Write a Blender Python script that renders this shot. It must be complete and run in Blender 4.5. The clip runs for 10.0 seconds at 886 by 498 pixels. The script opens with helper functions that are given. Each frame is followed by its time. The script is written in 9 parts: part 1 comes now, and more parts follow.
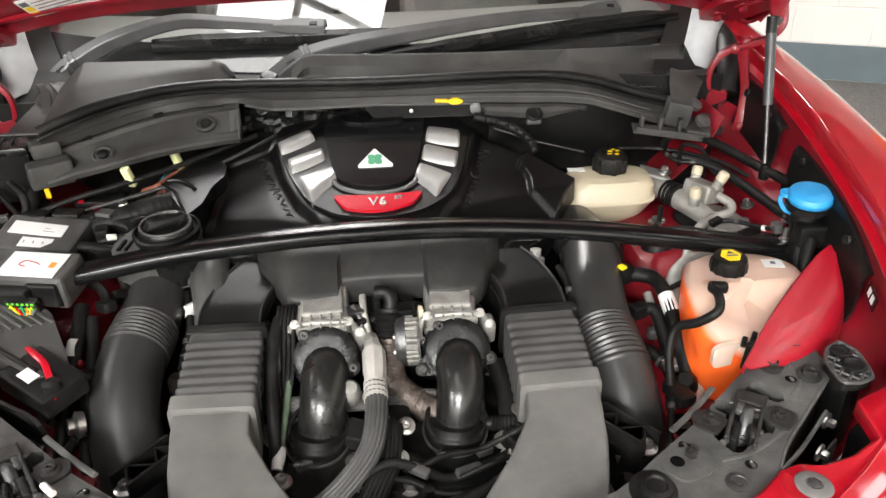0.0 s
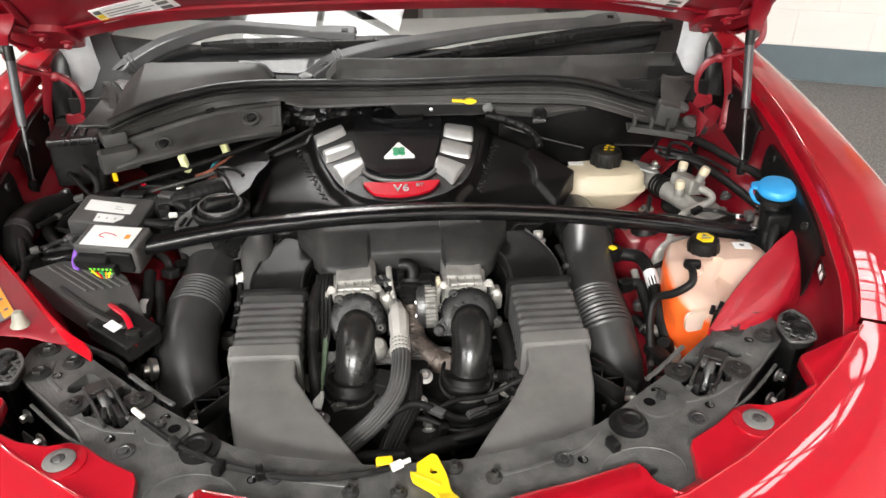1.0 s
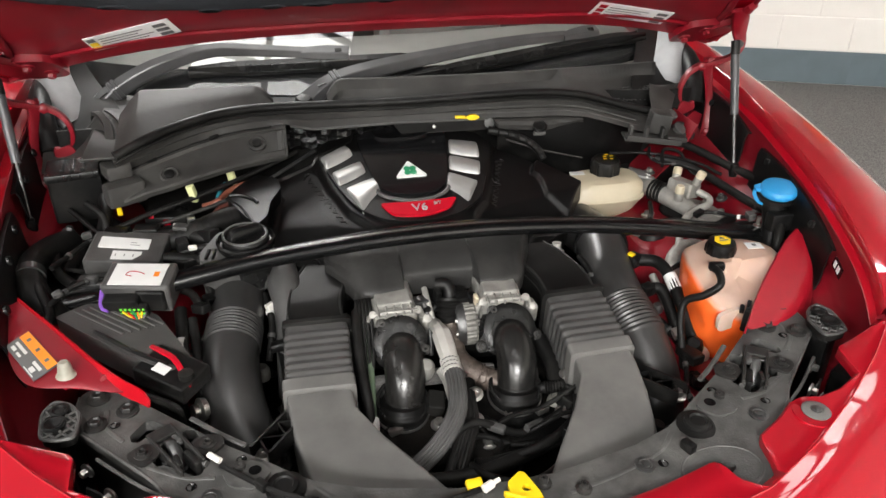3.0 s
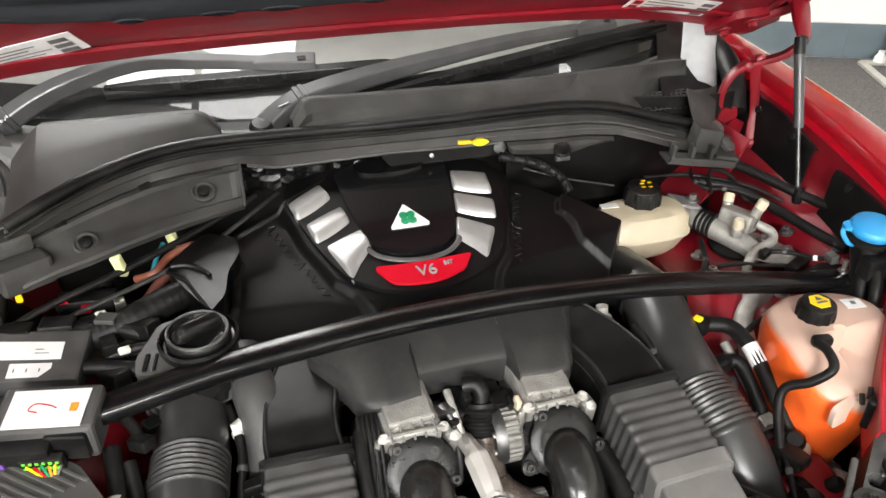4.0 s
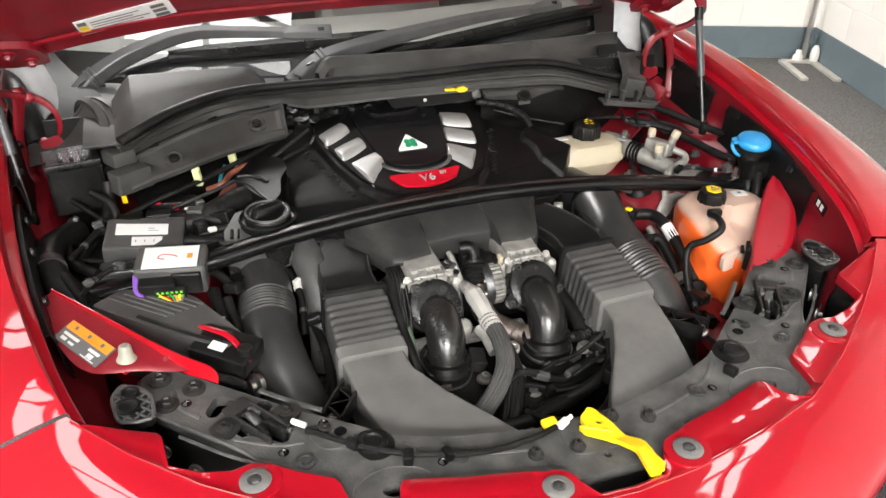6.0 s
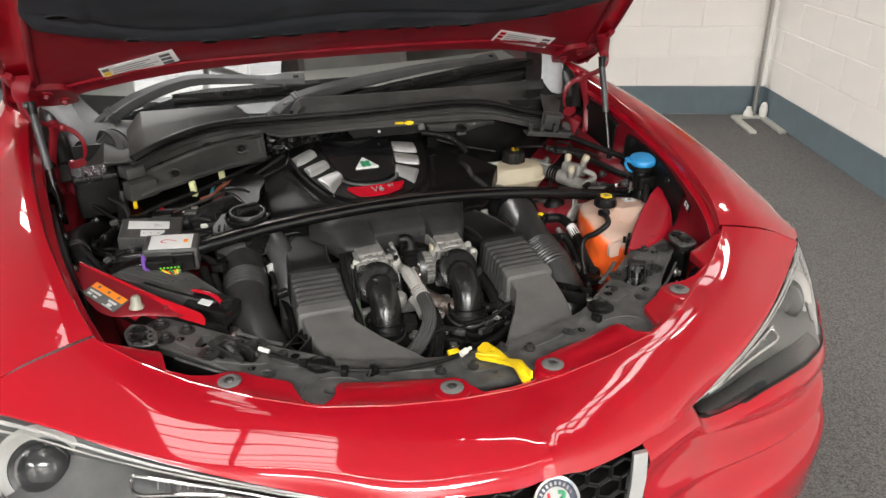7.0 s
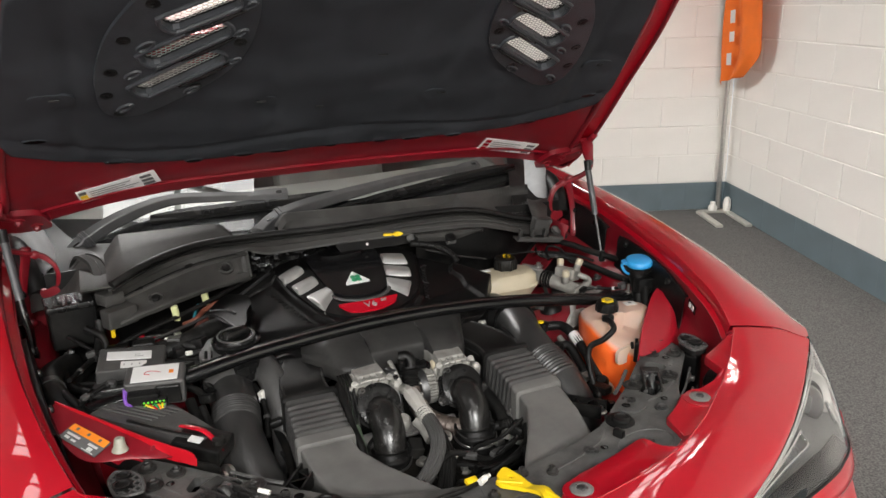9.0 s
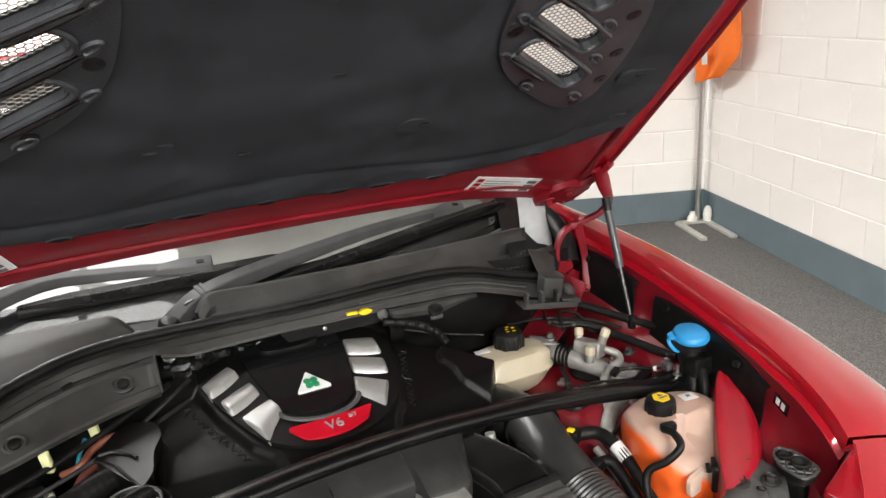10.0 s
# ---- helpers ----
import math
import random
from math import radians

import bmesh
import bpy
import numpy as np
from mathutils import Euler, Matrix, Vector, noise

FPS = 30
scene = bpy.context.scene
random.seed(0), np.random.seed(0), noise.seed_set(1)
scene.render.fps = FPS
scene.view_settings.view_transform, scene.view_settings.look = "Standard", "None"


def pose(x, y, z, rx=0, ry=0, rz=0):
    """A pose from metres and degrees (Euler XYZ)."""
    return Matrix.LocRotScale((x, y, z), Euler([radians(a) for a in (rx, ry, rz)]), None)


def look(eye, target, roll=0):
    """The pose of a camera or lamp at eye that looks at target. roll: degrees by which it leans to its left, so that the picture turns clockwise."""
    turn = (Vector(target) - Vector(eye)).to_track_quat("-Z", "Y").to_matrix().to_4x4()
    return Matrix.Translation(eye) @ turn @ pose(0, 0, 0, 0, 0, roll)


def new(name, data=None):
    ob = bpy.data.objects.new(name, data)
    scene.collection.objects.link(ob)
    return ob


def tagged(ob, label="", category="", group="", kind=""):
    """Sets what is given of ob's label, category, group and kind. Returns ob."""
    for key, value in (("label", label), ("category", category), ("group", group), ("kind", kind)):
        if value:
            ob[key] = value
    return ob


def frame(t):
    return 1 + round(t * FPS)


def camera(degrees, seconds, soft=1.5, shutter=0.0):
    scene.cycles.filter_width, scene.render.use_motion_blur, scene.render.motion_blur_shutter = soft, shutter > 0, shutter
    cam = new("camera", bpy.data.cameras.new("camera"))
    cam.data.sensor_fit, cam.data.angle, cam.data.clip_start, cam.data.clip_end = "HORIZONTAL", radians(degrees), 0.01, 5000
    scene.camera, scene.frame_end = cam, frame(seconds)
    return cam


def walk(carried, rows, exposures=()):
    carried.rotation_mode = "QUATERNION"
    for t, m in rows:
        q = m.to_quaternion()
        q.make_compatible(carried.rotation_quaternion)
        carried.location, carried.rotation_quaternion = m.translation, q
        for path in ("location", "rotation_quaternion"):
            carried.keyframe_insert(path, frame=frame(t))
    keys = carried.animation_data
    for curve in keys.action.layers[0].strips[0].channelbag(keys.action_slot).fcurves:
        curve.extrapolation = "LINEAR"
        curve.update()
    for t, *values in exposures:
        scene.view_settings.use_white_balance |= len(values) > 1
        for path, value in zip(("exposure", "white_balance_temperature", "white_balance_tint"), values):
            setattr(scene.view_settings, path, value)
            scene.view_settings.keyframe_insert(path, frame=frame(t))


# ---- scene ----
cam = camera(59.9, 10.0)
PATH = [
    (0, (0.007, -0.108, 1.522), (0.156, 1.623, 0.531), -0.9),
    (0.5, (-0.06, -0.181, 1.566), (0.109, 1.542, 0.564), -0.5),
    (1, (-0.021, -0.301, 1.598), (0.104, 1.427, 0.598), -0.4),
    (1.5, (0.067, -0.429, 1.603), (0.154, 1.308, 0.616), -0.3),
    (2, (0.057, -0.484, 1.616), (0.171, 1.258, 0.64), -0.4),
    (2.5, (-0.073, -0.421, 1.625), (0.166, 1.308, 0.648), -0.1),
    (2.7, (-0.166, -0.362, 1.634), (0.125, 1.356, 0.652), 0.0),
    (3.8, (-0.305, 0.056, 1.596), (0.184, 1.693, 0.557), 0.3),
    (4, (-0.281, 0.161, 1.588), (0.225, 1.78, 0.529), 0.4),
    (4.5, (-0.249, 0.307, 1.562), (0.29, 1.893, 0.469), 0.5),
    (5, (-0.292, 0.251, 1.569), (0.278, 1.824, 0.473), 0.6),
    (5.5, (-0.441, -0.026, 1.586), (0.158, 1.559, 0.523), 0.5),
    (6, (-0.503, -0.263, 1.606), (0.115, 1.35, 0.598), 0.5),
    (6.2, (-0.501, -0.365, 1.607), (0.124, 1.263, 0.628), 0.5),
    (7.3, (-0.567, -0.79, 1.653), (0.095, 0.916, 0.847), -0.2),
    (7.5, (-0.629, -0.826, 1.658), (0.05, 0.887, 0.88), -0.3),
    (8, (-0.735, -0.906, 1.66), (-0.017, 0.821, 0.95), -0.8),
    (8.5, (-0.725, -0.851, 1.648), (0.024, 0.884, 0.993), -1.2),
    (9, (-0.573, -0.6, 1.632), (0.204, 1.141, 1.028), -1.6),
    (9.5, (-0.467, -0.386, 1.62), (0.348, 1.344, 1.035), -2.6),
    (10, (-0.388, -0.048, 1.613), (0.503, 1.641, 1.019), -3.3),
]
EXPOSURE = [(0, 1.56), (1, 1.50), (2, 1.10), (2.7, 1.12), (4, 1.60), (5, 1.78), (5.5, 1.84), (6, 1.50), (7.5, .70), (8.5, .68), (9.3, .90), (10, 1.18)]
walk(cam, [(t, look(eye, target, roll)) for t, eye, target, roll in PATH], EXPOSURE)

from mathutils.geometry import tessellate_polygon

# ---- world and light ----
world = bpy.data.worlds.new("world")
scene.world = world
world.use_nodes = True
world.node_tree.nodes["Background"].inputs[0].default_value = (0.75, 0.85, 1.0, 1)
world.node_tree.nodes["Background"].inputs[1].default_value = 0.6
scene.view_settings.exposure = 0.0

CEIL = 3.7
# along the wall, towards it, width, length, watts a square metre
# Fifth row: lamp of a small highlight, driven hard to wash the right wall.
# Last three rows: fill lamps added out of view to brighten walls and bay.
ROOFLIGHTS_AND_FILL = [(-4.15, 1.3, 0.7, 4.2, 20), (-0.92, 0.2, 1.05, 2.5, 10), (-1.5, 2.2, 1.4, 1.3, 9), (1.5, 2.2, 0.42, 1.9, 10), (1.85, 2.5, 0.16, 0.5, 900), (-2.5, 4.2, 1.1, 1.6, 98), (-3.6, -5.3, 1.8, 2.8, 85), (0.4, -5.3, 2.6, 2.8, 140)]
TURN = radians(-22.1)


def room(u, v, z=0.0):
    """Room axes: u along the back wall, v towards it."""
    return Vector((u * math.cos(TURN) - v * math.sin(TURN), u * math.sin(TURN) + v * math.cos(TURN), z))


for u, v, w, l, watts in ROOFLIGHTS_AND_FILL:
    lamp = bpy.data.lights.new("rooflight_and_fill", "AREA")
    lamp.shape, lamp.size, lamp.size_y, lamp.energy, lamp.color = "RECTANGLE", w, l, watts * w * l, (1.0, 0.985, 0.96)
    ob = new("rooflight_and_fill", lamp)
    ob.matrix_world = Matrix.Translation(room(u, v, CEIL + 0.12)) @ Matrix.Rotation(TURN, 4, "Z")


# ---- materials ----
def mat(name, base, rough=0.5, metal=0.0, var=0.12, scale=25.0, bump=0.0, bscale=300.0, coat=0.0, trans=0.0, ior=1.5, dirt=None, dirt_amount=0.0, flow=None):
    m = bpy.data.materials.new(name)
    m.use_nodes = True
    t = m.node_tree
    b = t.nodes["Principled BSDF"]
    b.inputs["Roughness"].default_value = rough
    b.inputs["Metallic"].default_value = metal
    b.inputs["Coat Weight"].default_value = coat
    b.inputs["Coat Roughness"].default_value = 0.03
    b.inputs["Transmission Weight"].default_value = trans
    b.inputs["IOR"].default_value = ior
    co = t.nodes.new("ShaderNodeTexCoord")
    n1 = t.nodes.new("ShaderNodeTexNoise")
    n1.inputs["Scale"].default_value = scale
    n1.inputs["Detail"].default_value = 6
    t.links.new(co.outputs["Object"], n1.inputs["Vector"])
    ramp = t.nodes.new("ShaderNodeValToRGB")
    c = Vector(base)
    lo, hi = c * (1 - var), c * (1 + var)
    ramp.color_ramp.elements[0].position, ramp.color_ramp.elements[1].position = 0.3, 0.7
    ramp.color_ramp.elements[0].color = (*lo, 1)
    ramp.color_ramp.elements[1].color = (*[min(v, 1) for v in hi], 1)
    t.links.new(n1.outputs["Fac"], ramp.inputs["Fac"])
    out = ramp.outputs["Color"]
    if dirt:
        n2 = t.nodes.new("ShaderNodeTexNoise")
        n2.inputs["Scale"].default_value = scale * 0.35
        n2.inputs["Detail"].default_value = 9
        n2.inputs["Roughness"].default_value = 0.7
        t.links.new(co.outputs["Object"], n2.inputs["Vector"])
        r2 = t.nodes.new("ShaderNodeValToRGB")
        r2.color_ramp.elements[0].position, r2.color_ramp.elements[1].position = 0.5, 0.72
        r2.color_ramp.elements[0].color, r2.color_ramp.elements[1].color = (0, 0, 0, 1), (dirt_amount,) * 3 + (1,)
        t.links.new(n2.outputs["Fac"], r2.inputs["Fac"])
        mix = t.nodes.new("ShaderNodeMix")
        mix.data_type = "RGBA"
        t.links.new(r2.outputs["Color"], mix.inputs["Factor"])
        t.links.new(out, mix.inputs["A"])
        mix.inputs["B"].default_value = (*dirt, 1)
        out = mix.outputs["Result"]
    t.links.new(out, b.inputs["Base Color"])
    rr = t.nodes.new("ShaderNodeMapRange")
    rr.inputs["To Min"].default_value, rr.inputs["To Max"].default_value = max(rough * 0.8, 0.0), min(rough * 1.2, 1)
    t.links.new(n1.outputs["Fac"], rr.inputs["Value"])
    t.links.new(rr.outputs["Result"], b.inputs["Roughness"])
    if bump:
        n3 = t.nodes.new("ShaderNodeTexNoise")
        n3.inputs["Scale"].default_value = bscale
        n3.inputs["Detail"].default_value = 3
        t.links.new(co.outputs["Object"], n3.inputs["Vector"])
        bp = t.nodes.new("ShaderNodeBump")
        bp.inputs["Strength"].default_value = bump
        bp.inputs["Distance"].default_value = 0.002
        t.links.new(n3.outputs["Fac"], bp.inputs["Height"])
        t.links.new(bp.outputs["Normal"], b.inputs["Normal"])
    return m


PAINT = mat("red_paint", (0.34, 0.0015, 0.010), 0.45, 0.0, 0.04, 4, coat=1.0)
PAINT.node_tree.nodes["Principled BSDF"].inputs["Specular IOR Level"].default_value = 0.15
PAINT.node_tree.nodes["Principled BSDF"].inputs["Coat IOR"].default_value = 1.68
# Body red darkened: shade on inner panels is in the colour, besides dust.
PAINT_IN = mat("shaded_inner_red", (0.185, 0.002, 0.009), 0.46, 0.0, 0.15, 9, coat=0.14, dirt=(0.13, 0.05, 0.045), dirt_amount=0.45)
PLASTIC = mat("black_plastic", (0.005, 0.005, 0.005), 0.32, 0, 0.2, 30, 0.25, 900, dirt=(0.055, 0.052, 0.047), dirt_amount=0.32)
PLASTIC_SATIN = mat("satin_black_plastic", (0.007, 0.007, 0.007), 0.26, 0, 0.25, 18, 0.15, 1200, dirt=(0.075, 0.07, 0.065), dirt_amount=0.28)
PLASTIC_GREY = mat("grey_plastic", (0.056, 0.055, 0.054), 0.36, 0, 0.25, 20, 0.3, 700, dirt=(0.10, 0.096, 0.09), dirt_amount=0.45)
COWL_GREY = mat("cowl_plastic", (0.030, 0.0292, 0.0278), 0.55, 0, 0.3, 14, 0.35, 700, dirt=(0.085, 0.081, 0.075), dirt_amount=0.45)
RUBBER = mat("rubber", (0.0062, 0.006, 0.0058), 0.46, 0, 0.25, 40, 0.2, 500, dirt=(0.045, 0.043, 0.04), dirt_amount=0.38)
SLAM_BLACK = mat("dusty_black_panel", (0.064, 0.063, 0.061), 0.42, 0.0, 0.4, 26, 0.3, 260, dirt=(0.15, 0.146, 0.138), dirt_amount=0.6)
GLOSS_BLACK = mat("gloss_black", (0.004, 0.004, 0.0042), 0.2, 0, 0.2, 15, 0.03, 300, dirt=(0.035, 0.035, 0.034), dirt_amount=0.18)
LIP_GREY = mat("dusty_cover_plastic", (0.026, 0.0255, 0.025), 0.36, 0, 0.25, 16, 0.25, 900, dirt=(0.08, 0.077, 0.072), dirt_amount=0.4)
DUCT_BLACK = mat("satin_duct_plastic", (0.009, 0.0088, 0.0086), 0.36, 0, 0.3, 16, 0.25, 800, dirt=(0.05, 0.048, 0.045), dirt_amount=0.4)
PLENUM_GREY = mat("dusty_plenum_plastic", (0.115, 0.112, 0.107), 0.40, 0, 0.25, 12, 0.25, 700, dirt=(0.19, 0.184, 0.172), dirt_amount=0.45)
BLACK_STEEL = mat("blackened_steel", (0.03, 0.029, 0.028), 0.42, 0.4, 0.3, 50, 0.2, 400, dirt=(0.10, 0.09, 0.08), dirt_amount=0.3)
COVER_BLACK = mat("cover_plastic", (0.0028, 0.0027, 0.0027), 0.33, 0, 0.25, 18, 0.2, 1200, dirt=(0.022, 0.021, 0.020), dirt_amount=0.18)
PAD = mat("insulation_pad", (0.032, 0.035, 0.040), 0.85, 0, 0.2, 8, 0.5, 1500)
SILVER = mat("silver_paint", (0.40, 0.40, 0.39), 0.42, 0.55, 0.05, 60, 0.05, 900)
def soft_dents(m, scale, depth):
    """Adds broad shallow waves to a material's surface."""
    t = m.node_tree
    b = t.nodes["Principled BSDF"]
    co, n, bp = t.nodes.new("ShaderNodeTexCoord"), t.nodes.new("ShaderNodeTexNoise"), t.nodes.new("ShaderNodeBump")
    n.inputs["Scale"].default_value, n.inputs["Detail"].default_value = scale, 1.5
    bp.inputs["Strength"].default_value, bp.inputs["Distance"].default_value = 1.0, depth
    t.links.new(co.outputs["Object"], n.inputs["Vector"])
    t.links.new(n.outputs["Fac"], bp.inputs["Height"])
    old = b.inputs["Normal"].links
    if old:
        t.links.new(old[0].from_socket, bp.inputs["Normal"])
    t.links.new(bp.outputs["Normal"], b.inputs["Normal"])


soft_dents(PAD, 5.0, 0.045)
soft_dents(SLAM_BLACK, 12.0, 0.004)
ALU = mat("cast_aluminium", (0.33, 0.322, 0.30), 0.5, 0.5, 0.25, 40, 0.6, 350, dirt=(0.26, 0.24, 0.2), dirt_amount=0.6)
DULL_ALLOY = mat("dull_alloy", (0.20, 0.195, 0.18), 0.55, 0.5, 0.3, 60, 0.5, 400, dirt=(0.12, 0.11, 0.09), dirt_amount=0.6)
STEEL = mat("steel", (0.55, 0.54, 0.52), 0.3, 0.95, 0.12, 60)
DARK_STEEL = mat("dark_steel", (0.10, 0.10, 0.10), 0.4, 0.8, 0.25, 50, 0.2, 400)
# Near-black: shade deep in the bay is put into the colour, with grime.
DARK = mat("shaded_grimy_metal", (0.004, 0.004, 0.004), 0.6, 0.0, 0.4, 30, 0.4, 200, dirt=(0.028, 0.024, 0.02), dirt_amount=0.5)
for black, level in ((PLASTIC, .22), (PLASTIC_SATIN, .28), (PLASTIC_GREY, .34), (DUCT_BLACK, .15), (PLENUM_GREY, .34), (BLACK_STEEL, .3), (COWL_GREY, .30), (RUBBER, .20), (COVER_BLACK, .30), (GLOSS_BLACK, .3), (PAD, .10), (SLAM_BLACK, .32), (LIP_GREY, .22), (DARK, .10)):
    black.node_tree.nodes["Principled BSDF"].inputs["Specular IOR Level"].default_value = level
CHROME = mat("chrome", (0.8, 0.8, 0.8), 0.08, 1.0, 0.02, 10)
YELLOW = mat("yellow_plastic", (0.80, 0.55, 0.01), 0.4, 0, 0.06, 20, 0.05)
BLUE = mat("blue_plastic", (0.025, 0.27, 0.58), 0.4, 0, 0.06, 20, 0.05)
CREAM = mat("cream_plastic", (0.50, 0.44, 0.32), 0.42, 0, 0.08, 15, 0.1, dirt=(0.5, 0.4, 0.25), dirt_amount=0.3)
WHITE_PL = mat("white_plastic", (0.75, 0.73, 0.68), 0.45, 0, 0.06, 20, 0.05)
LABEL = mat("label_white", (0.64, 0.64, 0.63), 0.45, 0, 0.04, 30)
INK = mat("ink_grey", (0.12, 0.12, 0.12), 0.6, 0, 0.05, 30)
ORANGE = mat("orange_print", (0.85, 0.25, 0.02), 0.45, 0, 0.04, 30)
RED_PL = mat("red_plate", (0.44, 0.004, 0.016), 0.25, 0, 0.04, 30, coat=0.6)
GREEN = mat("green_enamel", (0.01, 0.22, 0.09), 0.3, 0, 0.05, 30, coat=0.5)
PURPLE = mat("purple_plastic", (0.16, 0.06, 0.35), 0.4)
WALL_WHITE = mat("white_wall_paint", (0.85, 0.825, 0.78), 0.6, 0, 0.03, 3, 0.35, 90)
WALL_BAND = mat("grey_blue_wall_paint", (0.125, 0.165, 0.185), 0.55, 0, 0.1, 5, 0.35, 90)
CEILING = mat("ceiling_grey", (0.20, 0.198, 0.19), 0.8, 0, 0.05, 2)
FRAME_DARK = mat("ceiling_opening_bar", (0.06, 0.06, 0.06), 0.5)
WALL_FAR = mat("far_wall_grey", (0.45, 0.44, 0.42), 0.7, 0, 0.1, 2)
# Dark so that the unseen left wall hardly shows in the red paint.
WALL_DARK = mat("dark_unseen_wall", (0.10, 0.10, 0.10), 0.7, 0, 0.1, 2)
FLAG = mat("orange_cloth", (0.85, 0.17, 0.01), 0.7, 0, 0.06, 12, 0.2, 600)
LENS_CLEAR = mat("clear_lens", (1, 1, 1), 0.0, 0, 0.0, 5, trans=1.0, ior=1.28)
GLASS = mat("glass", (1, 1, 1), 0.0, 0, 0.0, 5, trans=1.0, ior=1.6)
CABIN = mat("cabin_grey", (0.12, 0.12, 0.11), 0.6, 0, 0.2, 10)


def floor_material():
    m = mat("speckled_carpet", (0.085, 0.081, 0.078), 0.9, 0, 0.1, 1.2, 0.9, 260)
    t = m.node_tree
    b = t.nodes["Principled BSDF"]
    co = t.nodes.new("ShaderNodeTexCoord")
    n = t.nodes.new("ShaderNodeTexNoise")
    n.inputs["Scale"].default_value, n.inputs["Detail"].default_value = 170, 4
    t.links.new(co.outputs["Object"], n.inputs["Vector"])
    r = t.nodes.new("ShaderNodeValToRGB")
    e = r.color_ramp.elements
    e[0].position, e[0].color = 0.36, (0.018, 0.017, 0.016, 1)
    e[1].position, e[1].color = 0.62, (0.17, 0.163, 0.155, 1)
    t.links.new(n.outputs["Fac"], r.inputs["Fac"])
    old = b.inputs["Base Color"].links[0].from_socket
    mix = t.nodes.new("ShaderNodeMix")
    mix.data_type = "RGBA"
    mix.inputs["Factor"].default_value = 0.6
    t.links.new(old, mix.inputs["A"])
    t.links.new(r.outputs["Color"], mix.inputs["B"])
    t.links.new(mix.outputs["Result"], b.inputs["Base Color"])
    return m


CARPET = floor_material()
FLOOR_LIGHT = mat("light_floor_paint", (0.42, 0.43, 0.42), 0.35, 0, 0.06, 3, 0.1, 60)


# ---- mesh helpers ----
def finish(bm, sharp=38.0):
    bmesh.ops.remove_doubles(bm, verts=bm.verts, dist=1e-5)
    bmesh.ops.recalc_face_normals(bm, faces=bm.faces)
    for f in bm.faces:
        f.smooth = True
    lim = radians(sharp)
    for e in bm.edges:
        if len(e.link_faces) == 2:
            a, b = (f.calc_area() for f in e.link_faces)
            angle = e.calc_face_angle(0)
            if angle > lim or (angle > 0.2 and max(a, b) > 9 * min(a, b)):
                e.smooth = False
    return bm


def part(name, bm, material, parent=None, label="", sharp=38.0, kind=""):
    me = bpy.data.meshes.new(name)
    finish(bm, sharp).to_mesh(me)
    bm.free()
    me.materials.append(material)
    ob = new(name, me)
    if parent:
        ob.parent = parent
    return tagged(ob, label, kind=kind)


def spline(pts, n=40):
    """Smooth curve through the points."""
    p = [Vector(q) for q in pts]
    if len(p) == 2:
        return [p[0].lerp(p[1], i / n) for i in range(n + 1)]
    p = [2 * p[0] - p[1]] + p + [2 * p[-1] - p[-2]]
    out, m = [], len(p) - 3
    for i in range(n + 1):
        g = i / n * m
        k = min(int(g), m - 1)
        t = g - k
        a, b, c, d = p[k:k + 4]
        out.append(0.5 * (2 * b + (c - a) * t + (2 * a - 5 * b + 4 * c - d) * t * t + (3 * b - a - 3 * c + d) * t ** 3))
    return out


def lerp_list(vals, t):
    g = t * (len(vals) - 1)
    k = min(int(g), len(vals) - 2)
    return vals[k] + (vals[k + 1] - vals[k]) * (g - k)


def loft(rings, bm=None, caps=True, closed=True):
    bm = bm or bmesh.new()
    vr = [[bm.verts.new(p) for p in r] for r in rings]
    n = len(rings[0])
    for a, b in zip(vr, vr[1:]):
        for i in range(n if closed else n - 1):
            j = (i + 1) % n
            bm.faces.new((a[i], a[j], b[j], b[i]))
    if caps and closed:
        bm.faces.new(vr[0][::-1])
        bm.faces.new(vr[-1])
    return bm


def tube(pts, r, n=40, seg=16, bm=None, up=(0, 0, 1), flat=1.0, ribs=None, power=2.0):
    """A hose along a smooth curve. r: radius, or radii from end to end. flat: height over width. ribs: (from, to, count, depth). power: 2 round, more: squarer."""
    c = spline(pts, n)
    rings, side = [], None
    for i, p in enumerate(c):
        d = (c[min(i + 1, n)] - c[max(i - 1, 0)]).normalized()
        if side is None:
            side = d.cross(Vector(up))
            if side.length < 0.1:
                side = d.cross(Vector((0, 1, 0)))
        side = (side - d * side.dot(d)).normalized()
        top = side.cross(d).normalized()
        t = i / n
        q = lerp_list(r, t) if isinstance(r, (list, tuple)) else r
        if ribs and ribs[0] <= t <= ribs[1]:
            q += ribs[3] * (0.5 - 0.5 * math.cos((t - ribs[0]) / (ribs[1] - ribs[0]) * ribs[2] * 2 * math.pi))
        ring = []
        for k in range(seg):
            a = 2 * math.pi * k / seg
            ca, sa = math.cos(a), math.sin(a)
            x = math.copysign(abs(ca) ** (2 / power), ca)
            y = math.copysign(abs(sa) ** (2 / power), sa)
            ring.append(p + side * q * x + top * q * y * flat)
        rings.append(ring)
    return loft(rings, bm)


def lathe(profile, centre=(0, 0, 0), axis=(0, 0, 1), seg=24, bm=None):
    """Turned shape: profile rows (radius, height along the axis)."""
    rot = Vector((0, 0, 1)).rotation_difference(Vector(axis)).to_matrix()
    c = Vector(centre)
    rings = [[c + rot @ Vector((max(r, 1e-4) * math.cos(2 * math.pi * k / seg), max(r, 1e-4) * math.sin(2 * math.pi * k / seg), h)) for k in range(seg)] for r, h in profile]
    return loft(rings, bm)


